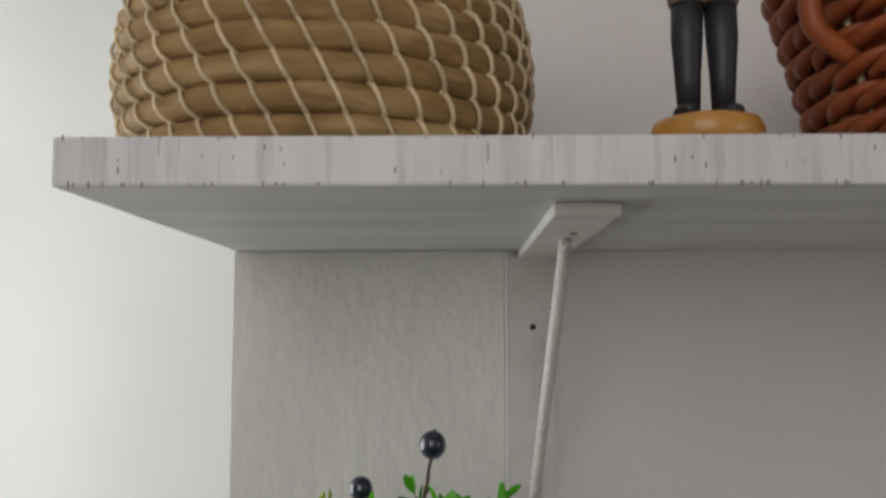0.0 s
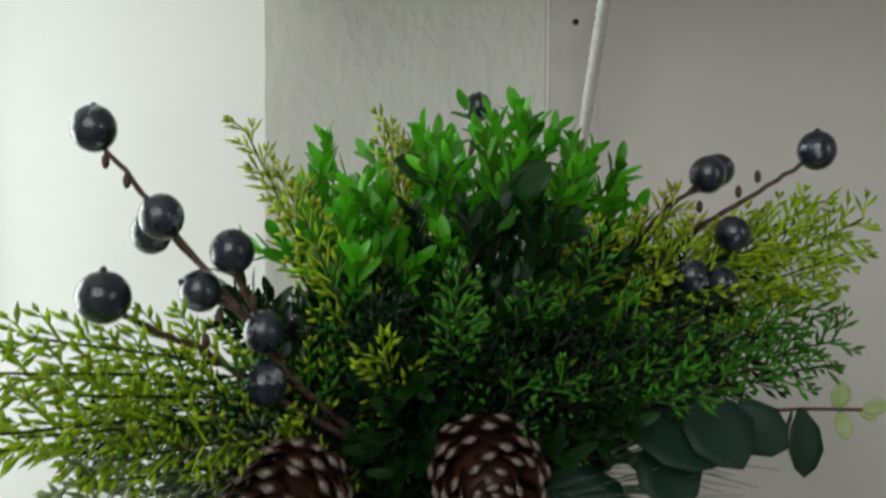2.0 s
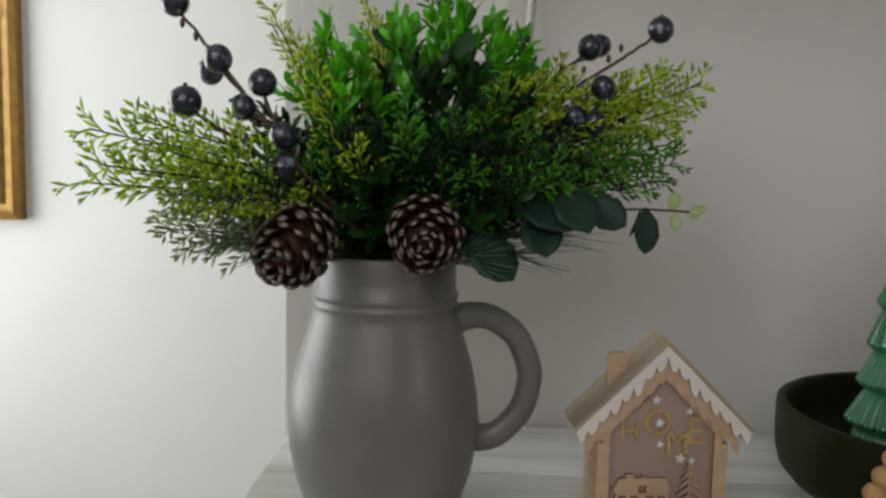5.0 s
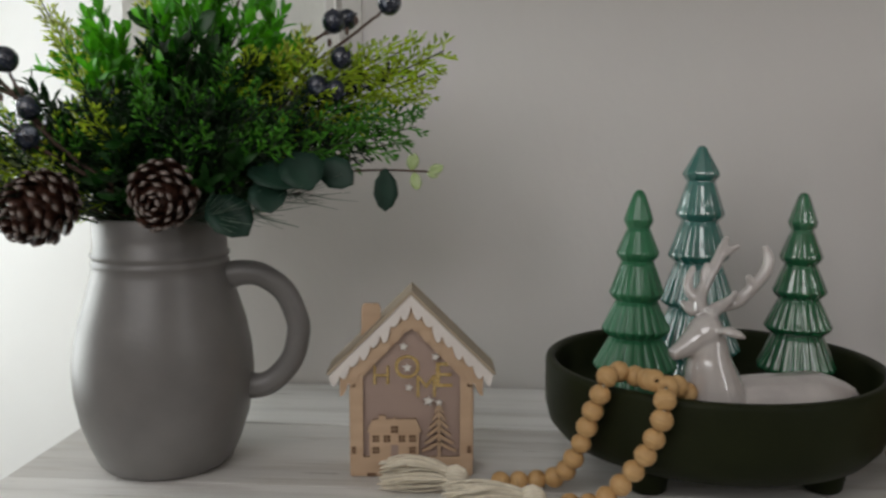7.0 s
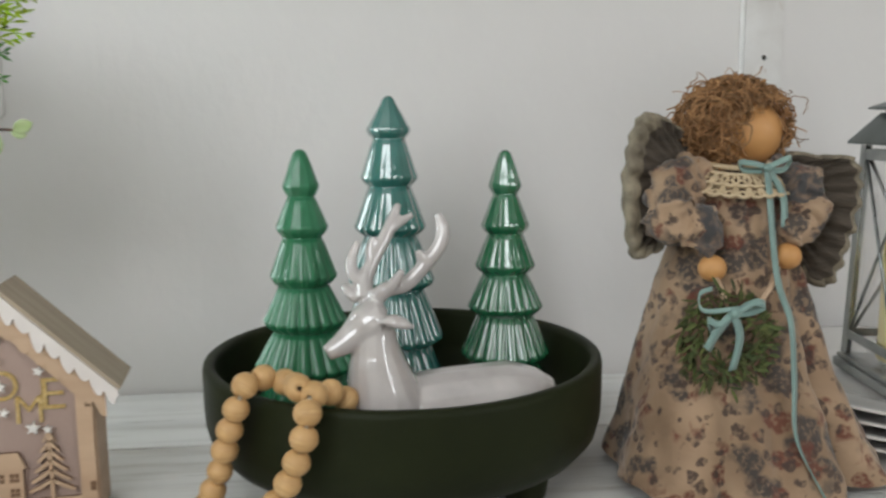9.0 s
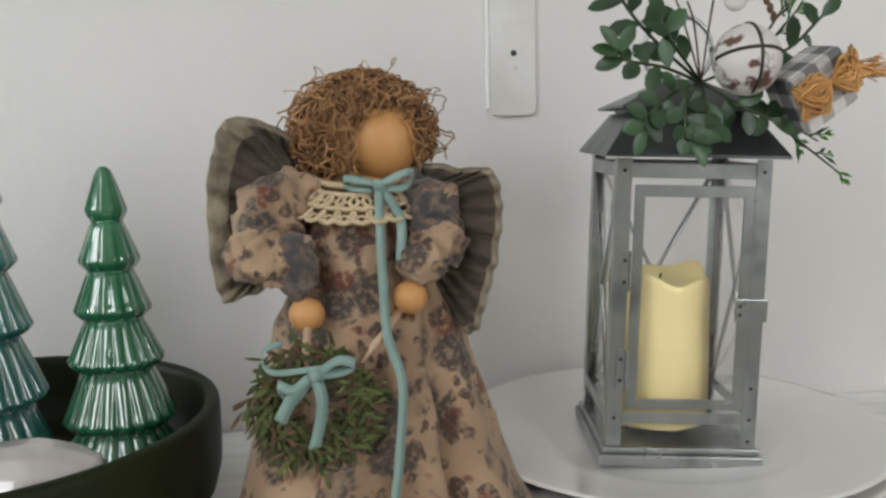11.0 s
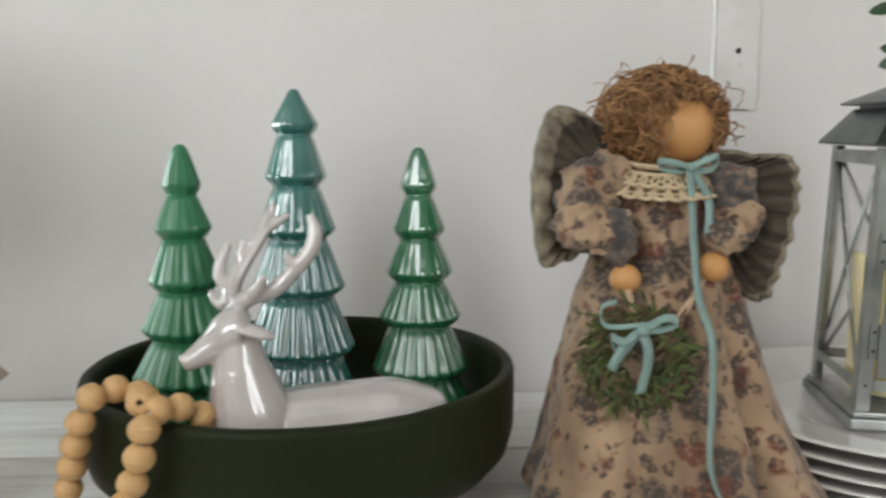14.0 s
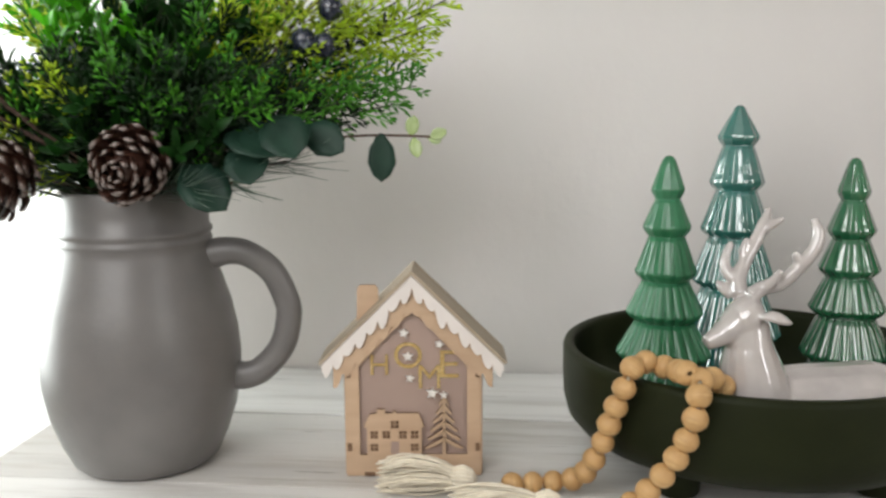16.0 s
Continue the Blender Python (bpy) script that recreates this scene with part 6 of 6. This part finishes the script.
def wreath():
    ob = thing("mini_wreath", "small green wreath with a mint ribbon hung on the doll", "wreath", (0.849, 0.516, 1.130))
    random.seed(17)
    bm = bmesh.new()
    for k in range(3):
        tube(bm, [(0.032 * math.cos(a) + 0.002 * math.sin(5 * a + k), 0.003 * math.sin(4 * a + 2 * k), 0.032 * math.sin(a) + 0.002 * math.cos(4 * a + k)) for a in [2 * math.pi * i / 40 for i in range(41)]], 0.0022, 6)
    part("vine_ring", bm, M["vine"], ob, "brown vine ring")
    bm = bmesh.new()
    for k in range(900):
        a = random.uniform(0, 6.28)
        dens = 1.0 if math.sin(a) < 0.5 else 0.7
        if random.random() > dens:
            continue
        r = 0.0305 + random.gauss(0, 0.0062)
        p = Vector((r * math.cos(a), random.uniform(-0.007, 0.005), r * math.sin(a)))
        d = Vector((math.cos(a + 1.0) + random.uniform(-1.4, 1.4), random.uniform(-0.9, 0.1), math.sin(a + 1.0) + random.uniform(-1.5, 1.1))).normalized()
        leaf(bm, p, d, (0, -1, 0.2), random.uniform(0.007, 0.016), random.uniform(0.0018, 0.0034), random.choice((0, 0, 0, 1)))
    part("greenery", bm, [M["moss"], M["vine"]], ob, "dry green sprigs")
    bm = bmesh.new()
    c = Vector((0.002, -0.011, 0.024))
    for s, x, z in ((-1, 0.024, -0.008), (1, 0.026, 0.010)):
        strip(bm, smooth_path([c, c + Vector((s * x * 0.6, -0.006, z)), c + Vector((s * x, -0.003, z * 0.6)), c + Vector((s * x * 0.6, 0.001, z - 0.010)), c], 6), 0.0065, (0.2, 0.6, 1), 0)
    strip(bm, smooth_path([c, c + Vector((-0.014, -0.004, -0.012)), c + Vector((-0.024, -0.003, -0.030))], 6), 0.009, (0.8, 0.3, -0.6), 0)
    strip(bm, smooth_path([c, c + Vector((0.004, -0.005, -0.020)), c + Vector((-0.002, -0.006, -0.048))], 6), 0.008, (1, 0.3, 0.1), 0)
    strip(bm, smooth_path([c + Vector((0.006, 0, 0.004)), c + Vector((-0.028, -0.004, 0.004)), c + Vector((-0.032, -0.003, 0.018)), c + Vector((-0.020, 0.0, 0.022))], 6), 0.004, (0, 0.4, 1), 0)
    ball(bm, c + Vector((0, -0.002, 0)), 0.005, 10, 8)
    part("bow", bm, M["ribbon"], ob, "mint ribbon bow")
    bm = bmesh.new()
    tube(bm, [(-0.004, -0.004, 0.036), (-0.003, 0.010, 0.046), (-0.002, 0.030, 0.056)], 0.0028, 7)
    part("raffia_tie", bm, M["ply"], ob, "pale raffia tie")
    bm = bmesh.new()
    tube(bm, [(0.030, 0.000, 0.026), (0.048, 0.014, 0.042), (0.066, 0.034, 0.060)], 0.0028, 7)
    part("raffia_tie", bm, M["ply"], ob, "pale raffia tie")


wreath()


# ---- plates, lantern, candle and its floral pick ----
PX, PY = 1.163, 0.693


def plates():
    prof = ((0, 0.004), (0.085, 0.0035), (0.100, 0.0), (0.106, 0.0), (0.108, 0.0035), (0.128, 0.0075), (0.165, 0.0125), (0.190, 0.0180), (0.1940, 0.0192), (0.1950, 0.0204), (0.1940, 0.0214), (0.1890, 0.0210), (0.165, 0.0158), (0.130, 0.0112), (0.118, 0.0095), (0.108, 0.0068), (0.085, 0.0060), (0, 0.0058))
    me = finish(lathe(bmesh.new(), prof, 128), "plate", M["plate"])
    random.seed(2)
    z = TABLE_Z + 0.0004
    for k in range(4):
        ob = tagged(new("plate", me), "large white porcelain plate in a stack on the table" if k < 3 else "top white porcelain plate of a stack under the lantern", "plate", "stack of plates")
        ob.location = (PX + random.uniform(-0.003, 0.003), PY + random.uniform(-0.003, 0.003), z)
        ob.rotation_euler.z = random.uniform(0, 6)
        z += 0.0128
    return z - 0.0128 + 0.0059


PLATE_TOP = plates()
LX, LY, LR = 1.1558, 0.6836, -7.4
LZ = PLATE_TOP + 0.0004


def lantern():
    ob = thing("lantern", "galvanised metal lantern with glass panes and a hinged door", "lantern", (LX, LY, LZ), LR)
    ob.matrix_basis = pose(LX, LY, LZ, 0, 2.3, LR)
    tin = M["tin"]
    h = 0.0690
    z0 = 1.2835 - LZ
    bm = box(bmesh.new(), -h, h, -h, h, 0.0, 0.0105, 0.002)
    box(bm, -h + 0.003, h - 0.003, -h + 0.003, h - 0.003, 0.0105, 0.0165, 0.002)
    part("base", bm, tin, ob, smooth=False)
    p = 0.0628
    for sx in (-1, 1):
        for sy in (-1, 1):
            bm = bmesh.new()
            box(bm, min(sx * p, sx * (p - 0.0125)), max(sx * p, sx * (p - 0.0125)), min(sy * p, sy * (p - 0.0012)), max(sy * p, sy * (p - 0.0012)), 0.0165, z0, 0.0003)
            box(bm, min(sx * p, sx * (p - 0.0012)), max(sx * p, sx * (p - 0.0012)), min(sy * (p - 0.0014), sy * (p - 0.0125)), max(sy * (p - 0.0014), sy * (p - 0.0125)), 0.0165, z0, 0.0003)
            part("corner_post", bm, tin, ob, smooth=False)
    for k in range(4):
        turn = pose(0, 0, 0, 0, 0, 90 * k)
        for a, b in ((0.036, 0.046), (z0 - 0.016, z0 - 0.004)):
            bm = box(bmesh.new(), -p + 0.0128, p - 0.0128, -p + 0.0004, -p + 0.0018, a, b, 0.0003)
            bm.transform(turn)
            part("rail", bm, tin, ob, smooth=False)
        if k:
            for s in (-1, 1):
                bm = bmesh.new()
                x = p - 0.012
                tube(bm, [(-s * x, -p + 0.003, 0.046), (s * x, -p + 0.003, z0 - 0.016)], 0.0021, 6)
                bm.transform(turn)
                part("brace", bm, tin, ob)
        bm = box(bmesh.new(), -p + 0.003, p - 0.003, -p + 0.0052, -p + 0.0064, 0.0168, z0 - 0.003)
        bm.transform(turn)
        g = part("glass_pane", bm, M["glass"], ob, "clear glass", smooth=False)
        g.visible_shadow = False
    # hinged door in the front
    bm = bmesh.new()
    d0, d1, e0, e1 = -0.0480, 0.0490, 0.050, z0 - 0.0215
    loops = []
    for y in (-p - 0.0030, -p - 0.0012):
        for k, low, high in ((0.0, 0.0, 0.0), (0.0085, 0.0085, 0.0095)):
            loops.append([bm.verts.new(v) for v in ((d0 + k, y, e0 + low), (d1 - k, y, e0 + low), (d1 - k, y, e1 - high), (d0 + k, y, e1 - high))])
    for u, v in ((0, 1), (1, 3), (3, 2), (2, 0)):
        for i in range(4):
            bm.faces.new((loops[u][i], loops[u][(i + 1) % 4], loops[v][(i + 1) % 4], loops[v][i]))
    bmesh.ops.bevel(bm, geom=bm.edges[:], offset=0.0003, segments=1, affect="EDGES")
    door = part("door", bm, tin, ob, "metal door frame", smooth=False)
    for z in (0.083, 0.166):
        bm = box(bmesh.new(), -0.0570, -0.0490, -p - 0.0022, -p - 0.0006, z - 0.017, z + 0.017, 0.0004)
        tube(bm, [(-0.0485, -p - 0.0034, z - 0.016), (-0.0485, -p - 0.0034, z + 0.016)], 0.0016, 8)
        hinge = part("hinge", bm, tin, door, smooth=False)
        for q in (-0.009, 0.009):
            part("rivet", ball(bmesh.new(), (-0.0535, -p - 0.0024, z + q), 0.0017, 8, 6, (1, 0.5, 1)), M["screw"], door, "dark rivet")
    bm = box(bmesh.new(), 0.0370, 0.0640, -p - 0.0062, -p - 0.0040, 0.126, 0.145, 0.001)
    part("latch", bm, tin, door, smooth=False)
    for q in (0.132, 0.139):
        part("rivet", ball(bmesh.new(), (0.0415, -p - 0.0064, q), 0.0015, 8, 6, (1, 0.5, 1)), M["screw"], door, "dark rivet")
    for x, z in ((-0.0565, 0.041), (0.0565, 0.041), (0.0565, 0.022), (0.0565, 0.068), (-0.0565, z0 - 0.010), (0.0565, z0 - 0.010)):
        part("rivet", ball(bmesh.new(), (x, -p - 0.0002, z), 0.0016, 8, 6, (1, 0.5, 1)), M["screw"], ob, "dark rivet")

    def hip(bm, r0, z0, r1, z1, lip):
        rows = []
        for r, z in ((r0 - 0.0015, z0 - lip), (r0, z0 - lip), (r0, z0), (r1, z1), (r1 - 0.0015, z1 - 0.0012), (r0 - 0.0018, z0 - 0.0014)):
            rows.append([bm.verts.new((sx * r, sy * r, z)) for sx, sy in ((-1, -1), (1, -1), (1, 1), (-1, 1))])
        rows.append(rows[0])
        for a, b in zip(rows, rows[1:]):
            for i in range(4):
                bm.faces.new((a[i], a[(i + 1) % 4], b[(i + 1) % 4], b[i]))
        return bm

    part("roof", hip(bmesh.new(), 0.0735, z0 + 0.0035, 0.0500, z0 + 0.0365, 0.0025), M["tin_roof"], ob, "dark sloping metal roof", smooth=False)
    bm = box(bmesh.new(), -0.046, 0.046, -0.046, 0.046, z0 + 0.030, z0 + 0.0400)
    part("collar", bm, M["tin_roof"], ob, smooth=False)
    part("cap", hip(bmesh.new(), 0.0600, z0 + 0.0420, 0.0130, z0 + 0.0660, 0.0020), M["tin_roof"], ob, "small upper roof", smooth=False)
    bm = bmesh.new()
    tube(bm, [(0.030 * math.cos(a), 0.012, z0 + 0.092 + 0.030 * math.sin(a)) for a in [2 * math.pi * i / 36 for i in range(37)]], 0.0022, 7)
    tube(bm, [(0, 0, z0 + 0.060), (0, 0.010, z0 + 0.068)], 0.004, 8)
    part("ring_handle", bm, tin, ob, "metal ring handle")
    return z0


ROOF = LZ + lantern()


def candle():
    ob = thing("candle", "ivory flameless pillar candle with a melted wavy rim", "candle", (LX - 0.006, LY - 0.006, LZ + 0.0180))
    top = 1.181 - LZ - 0.0168

    def wavy(a, r, z):
        return r * (1 + 0.014 * math.sin(3 * a + z * 30) + 0.012 * math.sin(7 * a) + 0.010 * math.sin(12 * a + 1))

    bm = lathe(bmesh.new(), ((0, 0.008), (0.0420, 0.008), (0.0432, 0.010), (0.0432, 0.05), (0.0428, top - 0.006), (0.0418, top - 0.001), (0.0400, top), (0.0375, top - 0.002), (0.0330, top - 0.012), (0, top - 0.015)), 56, shape=wavy)
    for v in bm.verts:
        if v.co.z > top - 0.009:
            a = math.atan2(v.co.y, v.co.x)
            v.co.z += 0.005 * math.sin(2 * a + 0.6) + 0.003 * math.sin(5 * a)
    part("wax", bm, M["candle"], ob)
    part("base", lathe(bmesh.new(), ((0, 0), (0.027, 0), (0.028, 0.002), (0.028, 0.0082), (0, 0.0082)), 40), M["dark"], ob, "dark plastic battery base")
    part("wick", tube(bmesh.new(), [(0, 0, top - 0.016), (0.0005, 0, top - 0.008), (0.002, 0, top - 0.001)], 0.001, 6), M["dark"], ob)


candle()


def floral_pick():
    """Greenery, bell, pearls and a checked parcel tied on the lantern's top."""
    global bouquet
    ob = thing("floral_pick", "greenery pick with a distressed bell and checked parcel on the lantern", "floral pick")
    keep, bouquet = bouquet, ob
    random.seed(44)
    c = Vector((1.158, 0.612, ROOF + 0.060))

    def twig(pts, leaves, size, material="holly"):
        p = smooth_path(pts, 8)
        bm = bmesh.new()
        tube(bm, p, 0.0013, 6, mi=1)
        n = len(p)
        for k in range(leaves):
            t = 0.25 + 0.75 * (k + 0.5) / leaves
            j = min(int(t * (n - 1)), n - 2)
            d = (p[j + 1] - p[j]).normalized()
            side = Matrix.Rotation(random.uniform(-0.8, 0.8) + (math.pi if k % 2 else 0), 3, d) @ d.cross(Vector((0, -1, 0.2))).normalized()
            ld = (d * random.uniform(0.4, 0.9) + side).normalized()
            leaf(bm, p[j], ld, (0, -1, 0.4), size * random.uniform(0.8, 1.2), size * random.uniform(0.50, 0.66), 0, 0.1, 0.15)
        leaf(bm, p[-1], p[-1] - p[-2], (0, -1, 0.3), size * 1.1, size * 0.5, 0)
        part("leaf_twig", bm, [M[material], M["green_stem"]], ob)

    twig([c, (1.120, 0.595, ROOF + 0.085), (1.090, 0.590, ROOF + 0.115), (1.072, 0.590, ROOF + 0.150)], 9, 0.024)
    twig([c, (1.115, 0.580, ROOF + 0.070), (1.085, 0.575, ROOF + 0.075), (1.078, 0.572, ROOF + 0.082)], 9, 0.021)
    twig([c, (1.120, 0.575, ROOF + 0.050), (1.098, 0.565, ROOF + 0.034), (1.094, 0.562, ROOF + 0.026)], 8, 0.020)
    twig([c, (1.130, 0.570, ROOF + 0.045), (1.124, 0.560, ROOF + 0.026), (1.128, 0.556, ROOF + 0.016)], 8, 0.020)
    twig([c, (1.145, 0.570, ROOF + 0.040), (1.140, 0.560, ROOF + 0.022)], 7, 0.022)
    twig([c, (1.125, 0.590, ROOF + 0.090), (1.118, 0.590, ROOF + 0.105)], 7, 0.022)
    twig([c, (1.180, 0.585, ROOF + 0.040), (1.200, 0.580, ROOF + 0.030)], 6, 0.024)
    twig([c, (1.195, 0.600, ROOF + 0.075), (1.225, 0.600, ROOF + 0.085), (1.250, 0.600, ROOF + 0.108)], 6, 0.022)
    for tip in ((1.225, 0.600, ROOF + 0.125), (1.245, 0.590, ROOF + 0.012), (1.262, 0.590, ROOF - 0.012), (1.238, 0.605, ROOF + 0.120)):
        cedar(tip, ("holly", "cedar"), 0.0, 0.022, start=c + Vector((0.02, -0.01, -0.005)), tips=0.8, density=0.55, name="cedar_sprig")
    # twigs with frosted berries
    bm = bmesh.new()
    for tip in ((1.115, 0.590, ROOF + 0.140), (1.135, 0.585, ROOF + 0.118), (1.165, 0.590, ROOF + 0.150)):
        tube(bm, smooth_path([c, c.lerp(Vector(tip), 0.55) + Vector((0, 0, 0.012)), tip], 6), 0.0008, 6)
    part("twig", bm, M["stem"], ob)
    for p, r in (((1.144, 0.580, ROOF + 0.128), 0.0085), ((1.139, 0.585, ROOF + 0.150), 0.0075), ((1.168, 0.575, ROOF + 0.118), 0.0085), ((1.182, 0.580, ROOF + 0.126), 0.0080), ((1.150, 0.580, ROOF + 0.145), 0.0075)):
        part("pearl_berry", ball(bmesh.new(), p, r, 18, 12), M["pearl"], ob, "white pearl berry")
    bm = bmesh.new()
    for k in range(14):
        t = k / 13
        q = Vector((1.160 + 0.038 * t, 0.575, ROOF + 0.150 - 0.045 * t + 0.012 * math.sin(3.1 * t)))
        ball(bm, q, 0.0026, 7, 5, (1, 1, 1.6))
    part("dark_bud", bm, M["vine"], ob, "brown frosted buds")["kind"] = "stuff"
    # jingle bell with a dark cross slot
    at, r = Vector((1.180, 0.580, 1.358)), 0.0255
    bm = ball(bmesh.new(), at, r, 36, 24, (1, 1, 1.05))
    bell = part("jingle_bell", bm, M["bell"], ob, "distressed white metal bell")
    bm = bmesh.new()
    for ax in (0, 1):
        pts = []
        for i in range(25):
            q = -1.45 + 2.9 * i / 24
            v = Vector((math.sin(q), -math.cos(q), 0)) if ax else Vector((0, -math.cos(q), math.sin(q)))
            v = Matrix.Rotation(-0.30, 3, "X") @ v
            pts.append(at + Vector((v.x, v.y, v.z * 1.05)) * (r + 0.0001))
        tube(bm, pts, 0.0014, 6)
    part("slot", bm, M["screw"], bell, "dark crossed slot")
    # parcel in checked cloth with a jute bow
    m = Matrix.Translation((1.236, 0.590, 1.336)) @ pose(0, 0, 0, 8, -32, 8)
    bm = box(bmesh.new(), -0.026, 0.026, -0.019, 0.016, -0.024, 0.024, 0.005)
    parcel = part("parcel", bm, M["gingham"], ob, "black and white checked cloth parcel", smooth=False)
    parcel.matrix_basis = m
    bm = bmesh.new()
    for k in range(150):
        a = random.uniform(0, 6.28)
        s = 1 if k % 2 else -1
        wide = random.uniform(0.016, 0.032)
        tall = random.uniform(0.006, 0.018)
        pts = [Vector((0.004, -0.022, 0.006)), Vector((s * wide * 0.6, -0.026 - random.uniform(0, 0.006), 0.006 + tall * math.cos(a))), Vector((s * wide, -0.024, 0.006 + tall * math.sin(a))), Vector((s * wide * 0.5, -0.020, 0.004 - tall * 0.5)), Vector((0.004, -0.022, 0.006))]
        tube(bm, smooth_path(pts, 4), 0.0008, 4, caps=False)
    for k in range(50):
        e = Vector((0.042 + random.uniform(0, 0.016), -0.024 + random.uniform(-0.006, 0.006), -0.012 + random.uniform(-0.010, 0.012)))
        tube(bm, smooth_path([Vector((0.004, -0.022, 0.006)), Vector((0.022, -0.028, 0.004 + random.uniform(-0.006, 0.006))), e], 4), 0.0005, 4, caps=False)
    for k in range(5):
        x = -0.003 + 0.002 * k
        tube(bm, [(x, -0.0168, -0.0232), (x, -0.0168, 0.0232)], 0.0007, 4)
        tube(bm, [(-0.026, -0.0168, x + 0.004), (0.026, -0.0168, x + 0.004)], 0.0007, 4)
    jb = part("jute_bow", bm, M["jute"], parcel, "frayed jute twine bow")
    bouquet = keep


floral_pick()
sticks()
